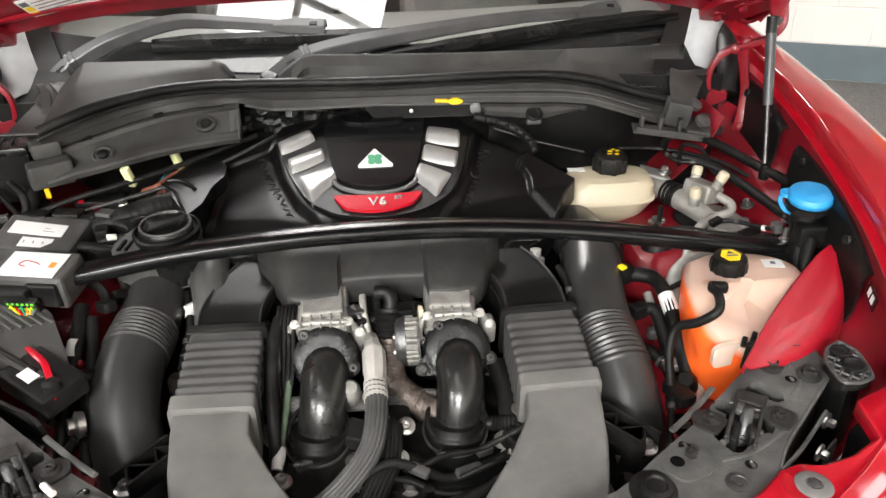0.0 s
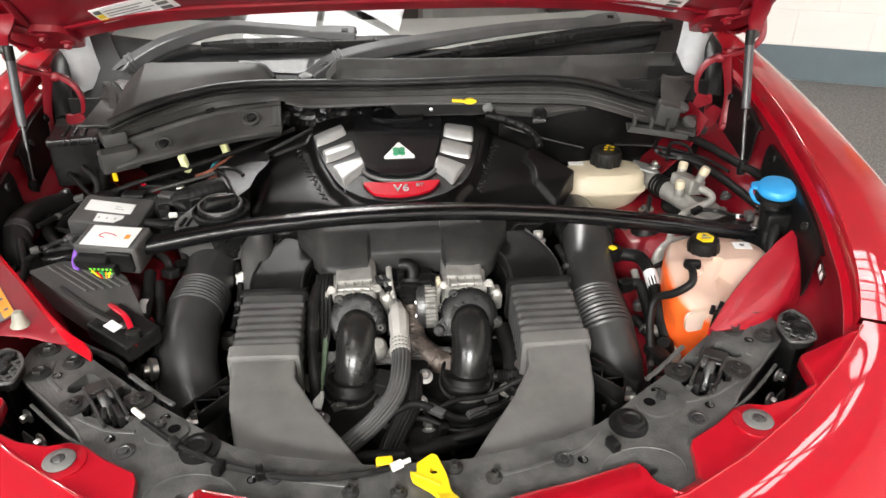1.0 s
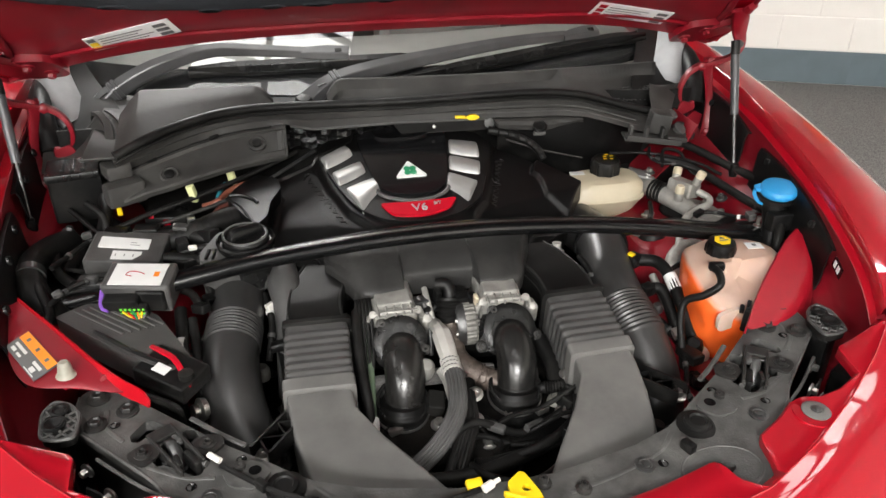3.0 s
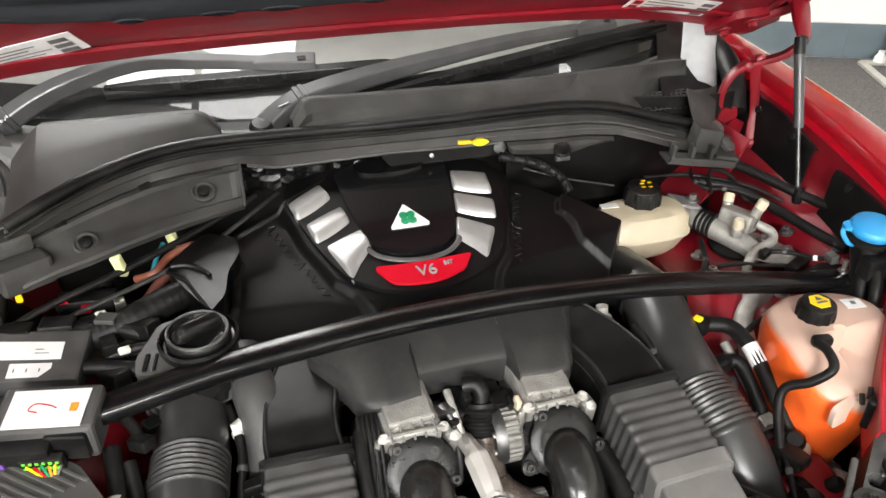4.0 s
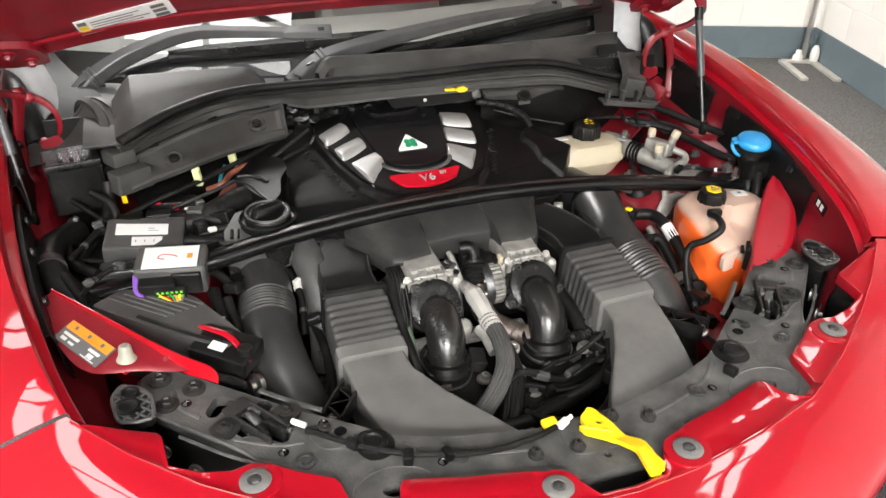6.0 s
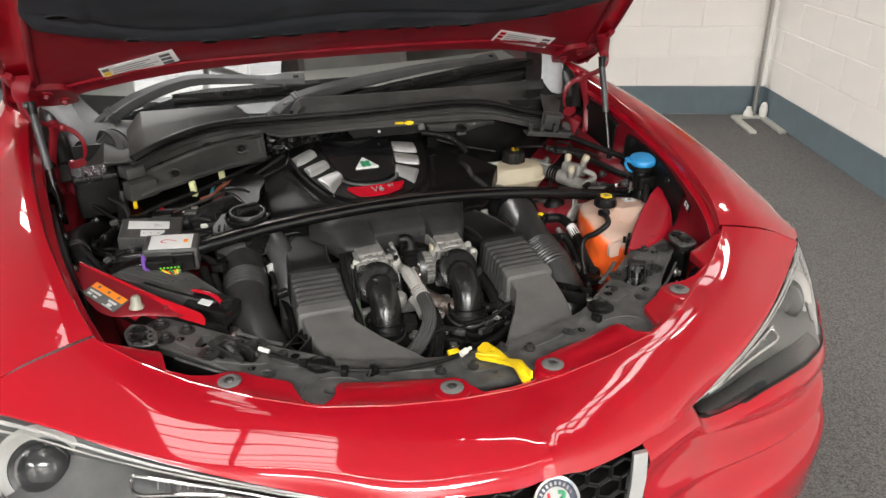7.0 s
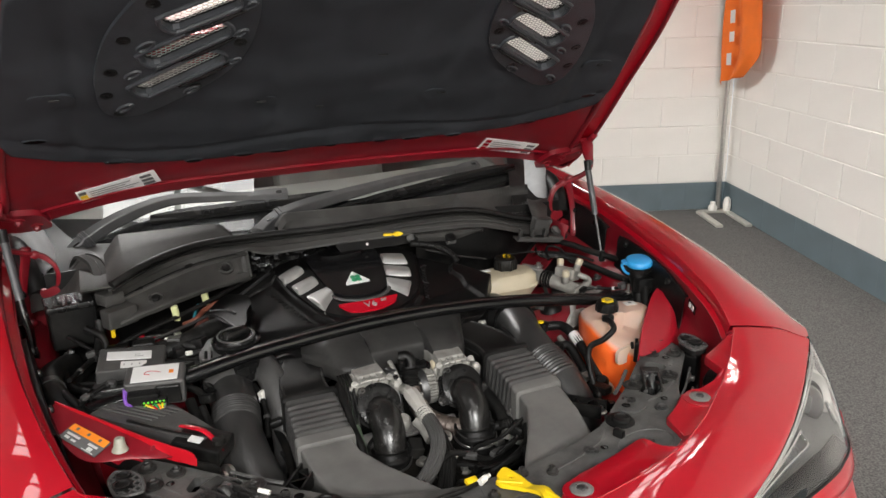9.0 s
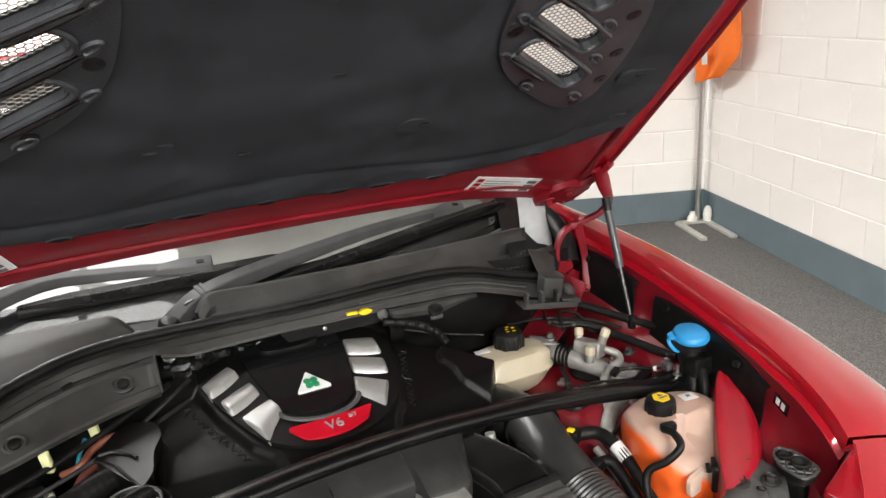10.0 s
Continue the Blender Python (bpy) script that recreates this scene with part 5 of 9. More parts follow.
for sx, cx in ((-1, -.098), (1, .105)):
    # cast housing with a raised rim, pads and screw bosses
    cast = box((cx, .930, .816), (.086, .110, .070), .010, (8, 0, sx * -3), taper=.94)
    box((cx, .925, .853), (.066, .080, .012), .004, (8, 0, sx * -3), cast)
    box((cx, .878, .826), (.080, .014, .030), .005, (14, 0, 0), cast)
    tube([(cx - .047, .874, .838), (cx - .02, .870, .845), (cx + .02, .870, .845), (cx + .047, .874, .838), (cx + .052, .886, .803)], .0045, 40, 8, cast)
    tube([(cx - .047, .874, .838), (cx - .052, .872, .81), (cx - .044, .868, .79)], .0045, 20, 8, cast)
    box((cx + .010, .869, .814), (.042, .008, .026), .003, (12, 0, 0), cast)
    for px, pz in ((-.046, .794), (.044, .796), (-.040, .842), (.042, .842), (.058, .82)):
        lathe([(0, 0), (.0075, 0), (.0072, .004), (.005, .005), (0, .005)], (cx + px, .874, pz), (0, -.8, .6), 14, cast)
    box((cx + .056, .886, .803), (.022, .030, .040), .005, (8, 0, 10), cast)
    throttle = part("throttle_body", cast, ALU, car, "dusty cast aluminium throttle housing")
    for px, pz in ((-.046, .794), (.044, .796)):
        part("boss_screw", lathe([(0, 0), (.006, 0), (.006, .005), (.003, .005), (.003, .002), (0, .002)], (cx + px, .8685, pz + .003), (0, -.9, .45), 10), BLACK_STEEL, throttle)
    ax = Vector((0, -.78, .62))
    ring = lathe([(.034, -.004), (.050, -.004), (.053, .004), (.053, .012), (.047, .016), (.046, .024), (.049, .026), (.049, .032), (.042, .036), (.034, .036)], (cx + .004, .864, .780), ax, 40)
    elbow = part("turbo_elbow", tube([(cx + .004, .872, .762), (cx + .004, .845, .780), (cx + .003, .812, .783), (cx + .002, .783, .768), (cx - .003, .764, .738), (cx - .009, .752, .698)], [.036, .036, .036, .036, .035, .035], 60, 32), ELBOW, car, "glossy black moulded boost elbow")
    part("elbow_flange", ring, PLASTIC_SATIN, elbow)
    lugs = ((-.026, .836), (.024, .824), (.046, .768)) if sx < 0 else ((-.022, .838), (-.052, .756), (.053, .770))
    for lx, lz in lugs:
        p = Vector((cx + lx, .852, lz))
        side_v, flat_v = Vector((1, 0, 0)), ax.cross(Vector((1, 0, 0))).normalized()
        c0 = Vector((cx + .004, .864, .780)) + ax * .020
        du, dv = (p - c0).dot(side_v), (p - c0).dot(flat_v)
        size = math.hypot(du, dv)
        eu, ev = du / size, dv / size
        fan = round_outline([(-ev * .034, eu * .034), (eu * size * .55 - ev * .022, ev * size * .55 + eu * .022), (du - ev * .012, dv + eu * .012), (du + eu * .012, dv + ev * .012), (du + ev * .012, dv - eu * .012), (eu * size * .55 + ev * .022, ev * size * .55 - eu * .022), (ev * .034, -eu * .034)], 3, .3)
        part("flange_lug", slab(fan, lambda a, b, h: c0 + side_v * a + flat_v * b + ax * h, -.006, .006, bevel=.002), PLASTIC_SATIN, elbow)
        p = c0 + side_v * du + flat_v * dv + ax * .004
        part("lug_screw", lathe([(0, 0), (.0105, 0), (.0105, .006), (.006, .008), (.006, .013), (.003, .013), (.0025, .009), (0, .009)], p, ax, 14), BLACK_STEEL, elbow)
    for k in range(7):
        t = math.pi * (k / 6)
        part("flange_rib", box(Vector((cx + .004, .848, .787)) + Vector((.046 * math.cos(t), .046 * .62 * math.sin(t), .046 * .78 * math.sin(t))), (.003, .010, .006), .001, (0, math.degrees(-t), 0)), PLASTIC, elbow)
    part("moulding_seam", tube([(cx + .004, .815, .8185), (cx + .003, .792, .8125), (cx + .001, .760, .789), (cx - .004, .738, .756), (cx - .008, .724, .72)], .0014, 30, 6), ELBOW, elbow)
    part("coupling", tube([(cx - .008, .756, .735), (cx - .010, .748, .70), (cx - .014, .740, .62), (cx - .016, .735, .52)], [.041, .046, .046, .046], 60, 32, ribs=(.12, .55, 3, .003)), RUBBER, elbow, "ribbed rubber coupling hose")
    part("coupling_lip", tube([Vector((cx - .008 + .043 * math.cos(a * .2618), .756 + .043 * math.sin(a * .2618), .737 + .012 * math.sin(a * .2618))) for a in range(25)], .004, 96, 8), PLASTIC_SATIN, elbow)
    for z, m in ((.722, STEEL), (.675, DARK_STEEL)):
        part("hose_clamp", tube([Vector((cx - .010 + .0475 * math.cos(a * .2618), .750 + .0475 * math.sin(a * .2618), z + .010 * math.sin(a * .2618))) for a in range(25)], .0016, 96, 8, flat=2.6), m, elbow)
    part("clamp_screw", box((cx + .028 * sx, .706, .716), (.024, .012, .012), .002, (0, 0, 20)), STEEL, elbow)
    part("clamp_ear", tube([(cx - .035, .716, .715), (cx - .040, .700, .722), (cx - .030, .695, .728)], .0025, 12, 6), STEEL, elbow)
# toothed actuator discs beside the housings
for c, r in (((.028, .884, .793), .040), ((-.186, .884, .780), .046)):
    scallop(c, (1, -.05, .04), r, .026, 30, bpy.data.objects["throttle_body"], DULL_ALLOY)
    c = Vector(c)
    part("disc_rim", lathe([(r * .3, -.012), (r * .98, -.012), (r * 1.05, -.006), (r * 1.05, .004), (r * .9, .006)], c, (1, -.05, .04), 40), DARK_STEEL, bpy.data.objects["throttle_body"])
    for k in range(8):
        t = k * math.pi / 4
        part("disc_screw", lathe([(0, 0), (.004, 0), (.004, .005), (0, .005)], c + Vector((-.012, r * .8 * math.cos(t), r * .8 * math.sin(t))), (-1, .05, 0), 8), STEEL, bpy.data.objects["throttle_body"])

# air-conditioning line between the elbows
part("ac_connector", tube([(-.028, .90, .79), (-.025, .872, .806), (-.021, .845, .808)], [.010, .012, .012], 12, 14), ALU, car)
conn = part("ac_joint", tube([(-.024, .875, .806), (-.021, .848, .809), (-.020, .835, .808), (-.019, .80, .803), (-.019, .772, .798)], [.011, .013, .018, .0175, .015], 24, 8), mat("pale_aluminium", (.50, .485, .455), .5, .3, .08, 40, .2, 400), car, "pale aluminium hose joint")
for k in range(4):
    part("crimp_ring", tube([(-.019, .775 - .009 * k, .798 - .001 * k), (-.019, .770 - .009 * k, .797 - .001 * k)], .0175, 2, 18), bpy.data.materials["pale_aluminium"], conn)
hose_path = [(-.019, .77, .797), (-.019, .715, .788), (-.030, .668, .770), (-.065, .632, .745), (-.115, .605, .715), (-.17, .58, .66)]


def ribbed_hose(pts, r, seg=45, n=60):
    """Hose with fine lengthwise ribs."""
    c = spline(pts, n)
    rings, side = [], None
    for i, p in enumerate(c):
        d = (c[min(i + 1, n)] - c[max(i - 1, 0)]).normalized()
        side = side or d.cross(Vector((0, 0, 1)))
        side = (side - d * side.dot(d)).normalized()
        top = side.cross(d)
        rings.append([p + (side * math.cos(2 * math.pi * k / seg) + top * math.sin(2 * math.pi * k / seg)) * (r if k % 3 else r * .86) for k in range(seg)])
    return loft(rings)


part("ac_hose", ribbed_hose(hose_path, .0165), PLASTIC_GREY, car, "finely ribbed grey rubber hose", sharp=60)
part("second_hose", ribbed_hose([(.0, .735, .748), (-.002, .72, .747), (-.006, .68, .735), (-.022, .645, .725), (-.05, .60, .69), (-.085, .56, .60)], .0185), RUBBER, car, "ribbed black rubber hose", sharp=60)
part("hose_joint", tube([(-.028, .785, .77), (-.022, .765, .762), (-.014, .735, .750)], [.013, .012, .0175], 16, 16), ALU, car)
part("drain_cap", lathe([(0, 0), (.017, 0), (.018, .012), (.015, .028), (.010, .034), (0, .035)], (-.060, .800, .756), (.1, -.45, .85), 18), ALU, car, "dull metal cap")
part("cap_mark", box((-.058, .781, .780), (.006, .002, .008), .001, (35, 0, 0)), DARK_STEEL, car)
foilhose = tube([(.005, .888, .80), (.004, .86, .772), (.010, .83, .750), (.043, .80, .733), (.075, .782, .728), (.115, .775, .72)], [.020, .021, .022, .022, .021, .020], 90, 24)
rng = random.Random(3)
for v in foilhose.verts:
    v.co += Vector((rng.uniform(-1, 1), rng.uniform(-1, 1), rng.uniform(-1, 1))) * .0011
part("foil_hose", foilhose, mat("brown_foil", (.085, .066, .056), .36, .3, .35, 60, .6, 260, dirt=(.26, .23, .20), dirt_amount=.4), car, "brown heat-shielded hose")
part("hose_boot", tube([(.009, .908, .838), (.007, .895, .815), (.005, .882, .792)], [.021, .022, .020], 40, 24, ribs=(.1, .9, 4, .004)), RUBBER, car, "ribbed black rubber boot")
part("pipe_elbow", tube([(-.012, .925, .858), (.004, .920, .860), (.010, .912, .852), (.009, .905, .838)], .012, 20, 16), PLASTIC, car)
for x, y, z, sz, m in ((.034, .902, .836, (.030, .022, .020), PLASTIC), (.046, .894, .838, (.008, .020, .018), PLASTIC_SATIN), (.056, .888, .840, (.008, .016, .020), CREAM), (-.046, .905, .838, (.030, .02, .014), DARK_STEEL), (-.036, .893, .825, (.014, .016, .020), PLASTIC), (-.012, .912, .842, (.012, .02, .03), PLASTIC)):
    part("connector", box((x, y, z), sz, .003, (10, 0, 6)), m, car)
part("feed_pipe", tube([(-.034, .93, .850), (-.033, .905, .840), (-.030, .890, .824), (-.026, .878, .810)], .0058, 24, 12), ALU, car)
part("feed_pipe", tube([(-.050, .91, .846), (-.040, .895, .834), (-.036, .885, .818), (-.034, .872, .79), (-.036, .855, .75)], .005, 24, 10), DARK_STEEL, car)
part("braided_hose", ribbed_hose([(-.17, .806, .738), (-.08, .806, .740), (.03, .806, .738), (.07, .806, .735)], .0150, 44, 90), mat("braided_steel", (.16, .155, .15), .45, .7, .6, 900, .8, 1400), car, "braided dark steel hose", sharp=60)
green = mat("green_hose", (.11, .15, .10), .45, 0, .2, 40)
gh = part("green_tube", tube([(-.152, .90, .835), (-.153, .87, .809), (-.151, .84, .777), (-.153, .80, .756), (-.158, .75, .735), (-.161, .72, .726)], .0055, 50, 10), green, car, "thin green-grey tube with a pale end joint")
part("tube_joint", tube([(-.160, .728, .729), (-.162, .712, .722), (-.164, .700, .716)], [.009, .0095, .008], 10, 12), LABEL, gh)
part("tube_mark", tube([(-.153, .90, .838), (-.153, .893, .831)], .006, 4, 10), mat("bright_green", (.2, .6, .08), .5), gh)
for k in range(5):
    part("cable", tube([(-.140 - .006 * k, .915, .850), (-.141 - .0065 * k, .885, .842 - .002 * k), (-.142 - .007 * k, .86, .815), (-.145 - .007 * k, .83, .78 - .004 * k), (-.16, .79, .72)], .0032, 36, 8), RUBBER, car)
# loose wires and fittings between the couplings
for pts, r in (([(-.06, .64, .742), (-.004, .66, .752), (.034, .66, .738), (.081, .66, .714), (.139, .68, .717), (.19, .70, .73)], .0065), ([(-.03, .65, .735), (.02, .655, .722), (.06, .64, .71), (.10, .63, .715)], .005), ([(.034, .66, .738), (.07, .675, .742), (.12, .69, .735), (.16, .70, .745), (.20, .71, .76)], .004), ([(.015, .68, .715), (.03, .65, .70), (.03, .62, .70), (.06, .59, .71)], .0055), ([(-.02, .70, .71), (.02, .70, .72), (.05, .69, .708)], .007), ([(.09, .64, .735), (.13, .65, .745), (.17, .67, .735), (.19, .66, .72)], .0035)):
    part("loose_wire", tube(pts, r, 44, 10, ribs=(0, 1, 40, .0005)), RUBBER, car)
for x, y, z, sz, tz, m in ((.036, .656, .738, (.030, .014, .014), -30, PLASTIC_GREY), (.105, .665, .722, (.040, .013, .013), 25, PLASTIC_GREY), (.046, .64, .712, (.014, .014, .024), 10, PLASTIC), (.132, .758, .735, (.018, .02, .026), 10, PLASTIC), (.128, .752, .712, (.014, .012, .012), 0, CREAM), (.005, .775, .735, (.05, .03, .012), 5, PLASTIC), (.030, .70, .700, (.03, .03, .02), 30, PLASTIC), (-.125, .70, .70, (.02, .03, .02), 15, PLASTIC)):
    part("connector", box((x, y, z), sz, .003, (12, 8, tz)), m, car)
part("fitting_neck", tube([(.134, .758, .748), (.134, .762, .766)], [.007, .006], 6, 12), RUBBER, car)
part("fitting_hose", tube([(.140, .750, .728), (.165, .745, .730), (.20, .74, .733)], .0105, 24, 14, ribs=(.2, .8, 7, .002)), RUBBER, car)
for x, y, z in ((.022, .745, .738), (.010, .690, .728), (-.045, .66, .70), (.17, .69, .72)):
    part("joint_bolt", bolt((x, y, z), .008, (0, -.5, .85)), STEEL, car)
for pts, r, m in (
    ([(-.165, .90, .835), (-.170, .86, .825), (-.172, .80, .79), (-.168, .75, .76), (-.165, .70, .70)], .0095, RUBBER),
    ([(-.185, .90, .83), (-.188, .84, .81), (-.19, .78, .77), (-.195, .72, .70)], .0075, RUBBER),
    ([(-.10, .60, .70), (-.02, .585, .715), (.06, .60, .72), (.14, .63, .72), (.2, .66, .70)], .012, RUBBER),
    ([(-.02, .60, .72), (.0, .555, .735), (.05, .53, .74), (.10, .55, .735), (.15, .60, .73)], .006, RUBBER),
    ([(.02, .62, .70), (.07, .60, .73), (.12, .615, .735), (.17, .65, .74), (.19, .69, .75)], .008, RUBBER),
    ([(-.08, .56, .69), (.0, .545, .70), (.10, .545, .70), (.2, .57, .69)], .020, RUBBER),
    ([(.03, .95, .81), (.05, .93, .82), (.07, .92, .815)], .012, RUBBER),
    ([(-.04, .94, .80), (-.03, .92, .81), (0, .915, .812)], .012, RUBBER),
    ([(.17, .85, .76), (.18, .80, .74), (.175, .74, .72)], .016, RUBBER),
    ([(-.24, .68, .66), (-.26, .74, .68), (-.27, .82, .72), (-.28, .9, .74)], .012, RUBBER),
    ([(-.30, .66, .66), (-.31, .76, .70), (-.30, .86, .73), (-.31, .96, .76)], .009, DARK),
):
    part("hose", tube(pts, r, 40, 12), m, car)
for x, y, z, s in ((-.05, .745, .73, .03), (.175, .70, .735, .026), (.20, .72, .73, .03), (.0, .60, .70, .03), (-.02, .94, .815, .03), (.035, .935, .825, .022), (.155, .61, .735, .028), (-.13, .72, .71, .02)):
    part("connector", box((x, y, z), (s, s * 1.3, s * .9), .003, (10, 12, x * 200)), PLASTIC, car)
for x, y, z in ((-.052, .70, .72), (.195, .755, .745), (-.155, .675, .715), (.022, .655, .705), (.165, .705, .70)):
    part("joint_bolt", bolt((x, y, z), .009), STEEL, car)
part("orange_tag", box((.165, .62, .752), (.022, .014, .006), .002, (20, 15, 30)), ORANGE, car)
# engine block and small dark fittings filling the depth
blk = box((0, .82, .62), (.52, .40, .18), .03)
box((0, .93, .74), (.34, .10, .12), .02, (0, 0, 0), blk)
part("engine_block", blk, DARK, car, "grimy engine block, near-black for its shade")
rng = random.Random(11)
for k in range(90):
    side = rng.choice((-1, 1))
    x = rng.uniform(-.22, .22) if k < 40 else side * rng.uniform(.24, .36)
    y = rng.uniform(.57, .95)
    z = rng.uniform(.66, .71)
    s = rng.uniform(.008, .028)
    if k % 3:
        part("fitting", box((x, y, z), (s, s * rng.uniform(.8, 2.2), s * rng.uniform(.6, 1.4)), .002, (rng.uniform(-20, 20), rng.uniform(-20, 20), rng.uniform(0, 90))), rng.choice((PLASTIC, DARK, DARK_STEEL, ALU)), car)
    else:
        part("fitting", lathe([(0, 0), (s * .6, 0), (s * .6, s * .7), (s * .4, s), (0, s)], (x, y, z), (rng.uniform(-.6, .6), rng.uniform(-.8, .2), 1), 14), rng.choice((DARK_STEEL, STEEL, PLASTIC, ALU)), car)

# ---- engine cover ----
YS = [1.0, 1.05, 1.074, 1.085, 1.10, 1.124, 1.14, 1.162, 1.194, 1.227, 1.244, 1.274, 1.302, 1.323, 1.353, 1.383, 1.44]
XL = [-.215, -.216, -.222, -.262, -.296, -.312, -.318, -.306, -.301, -.296, -.286, -.304, -.292, -.236, -.180, -.126, -.10]
XR = [.208, .222, .258, .283, .304, .320, .331, .346, .371, .341, .326, .298, .270, .244, .206, .168, .12]
PLATEAU = [1.0, 1.06, 1.13, 1.16, 1.235, 1.375, 1.44], [.060, .078, .113, .140, .172, .208, .211]
FOLD_SIDE = [1.0, 1.137, 1.173, 1.302, 1.44], [.150, .178, .197, .222, .25]
FOLD_FRONT = [-.33, -.175, -.103, 0, .092, .115, .193, .248, .40], [1.165, 1.137, 1.110, 1.105, 1.128, 1.131, 1.155, 1.166, 1.175]
FLANGE = [1.10, 1.125, 1.171, 1.209, 1.230, 1.244, 1.267, 1.29], [.335, .316, .281, .284, .279, .270, .278, .30]


def ease(t):
    t = max(0.0, min(1.0, t))
    return t * t * (3 - 2 * t)


def soft_over(d, r):
    """d where it is above nought, nought below, with a soft corner."""
    return (d + math.sqrt(d * d + r * r)) / 2


def cover_z(x, y):
    z = .906 + .26 * (y - 1.15)
    z -= .014 * ease((abs(x) - lookup(*PLATEAU, y)) / .014)
    z -= .40 * soft_over(lookup(*FOLD_FRONT, x) - y, .004)
    if x < 0:
        z -= .13 * soft_over(-x - lookup(*FOLD_SIDE, y), .003)
        z += .007 * ease((-x - (lookup(YS, XL, y) * -1 - .012)) / .004) * ease((y - 1.09) / .02)
    else:
        z += .011 * ease((x - lookup(*FLANGE, y)) / .005) * ease((y - 1.11) / .015) * ease((1.30 - y) / .01)
        z += .004 * ease((x - .226) / .004) * ease((1.089 - y) / .004)
    return z


rows = []
for j in range(141):
    y = 1.0 + .44 * j / 140
    l, r = lookup(YS, XL, y), lookup(YS, XR, y)
    top = [Vector((l + (r - l) * i / 200, y, cover_z(l + (r - l) * i / 200, y))) for i in range(201)]
    drop = lambda p, d, o: Vector((p.x + o, p.y, p.z - d))
    rows.append([drop(top[0], .045, -.003), drop(top[0], .004, -.002)] + top + [drop(top[-1], .003, .002), drop(top[-1], .045, .003)])
last = rows[-1]
rows.append([Vector((p.x * .98, p.y + .006, p.z - .045)) for p in last])
cover = part("engine_cover", sheet(rows, .003), COVER_BLACK, car, "satin black plastic engine cover", sharp=60)
# front lip below the brace, with two lugs
xs = [-.208, -.190, -.178, -.166, -.158, -.147, -.12, -.074, -.069, 0, .069, .074, .12, .147, .158, .168, .176, .188, .200]
yf = [1.042, 1.010, .987, .962, .938, .923, .917, .923, .962, .964, .962, .920, .915, .920, .934, .958, .980, 1.006, 1.035]
lip_rows = []
for x in sorted([-.208 + .408 * i / 96 for i in range(97)] + [-.0745, -.0715, -.0690, .0690, .0715, .0745]):
    f = lookup(xs, yf, x)
    lug = ease((abs(x) - .069) / .004)
    zz = .866 - .006 * lug - .03 * max(0, abs(x) - .155)
    low = .046 - .014 * lug
    lip_rows.append([Vector((x, 1.06, .895)), Vector((x, f + .45 * (1.06 - f), .887 - .003 * lug)), Vector((x, f + .2 * (1.06 - f), zz * .45 + .885 * .55)), Vector((x, f + .008, zz + .002)), Vector((x, f + .002, zz - .002)), Vector((x, f, zz - .006)), Vector((x, f + .002, zz - low)), Vector((x, f + .010, zz - low - .004))])
part("cover_lip", sheet(lip_rows, .003), LIP_GREY, cover, "dusty grey-black front lip", sharp=30)


def on_cover(x, y, h):
    return Vector((x, y, cover_z(x, y) + h))


def flat_cover(x, y, h):
    """Plane of the cover's middle field."""
    return Vector((x, y, .906 + .26 * (y - 1.15) + h))


FRAME = [(-.205, 1.375), (-.165, 1.235), (-.130, 1.158), (-.085, 1.122), (-.04, 1.108), (0, 1.105), (.04, 1.108), (.085, 1.122), (.135, 1.160), (.165, 1.235), (.195, 1.375), (.10, 1.41), (-.11, 1.41)]
part("centre_frame", slab(round_outline(FRAME, 4, .35), flat_cover, -.02, .006, bevel=.003), COVER_BLACK, cover)
CENTRE = [(-.108, 1.405), (-.095, 1.30), (-.078, 1.208), (-.045, 1.185), (0, 1.178), (.045, 1.185), (.070, 1.208), (.090, 1.30), (.104, 1.405)]
part("centre_panel", slab(round_outline(CENTRE, 4, .35), flat_cover, 0, .013, bevel=.005), mat("piano_black", (.006, .006, .0065), .12, 0, .2, 15), cover, "glossy black centre panel")
part("centre_step", tube([flat_cover(x, y, .008) for x, y in ((-.088, 1.23), (-.075, 1.192), (-.04, 1.172), (0, 1.166), (.04, 1.172), (.068, 1.192), (.082, 1.23))], .005, 40, 8, flat=.6), PLASTIC_GREY, cover)
part("top_bulge", slab(round_outline([(-.06, 1.36), (.055, 1.36), (.065, 1.40), (-.07, 1.40)], 5, .4), flat_cover, .01, .022, bevel=.007), GLOSS_BLACK, cover)
RIBS = [
    [(-.192, 1.333), (-.130, 1.373), (-.117, 1.331), (-.181, 1.289)],
    [(-.171, 1.280), (-.104, 1.313), (-.097, 1.269), (-.160, 1.231)],
    [(-.148, 1.226), (-.081, 1.254), (-.075, 1.207), (-.121, 1.152)],
    [(.170, 1.348), (.106, 1.366), (.097, 1.312), (.163, 1.288)],
    [(.161, 1.279), (.095, 1.309), (.085, 1.257), (.149, 1.229)],
    [(.142, 1.213), (.081, 1.252), (.067, 1.199), (.107, 1.151)],
]


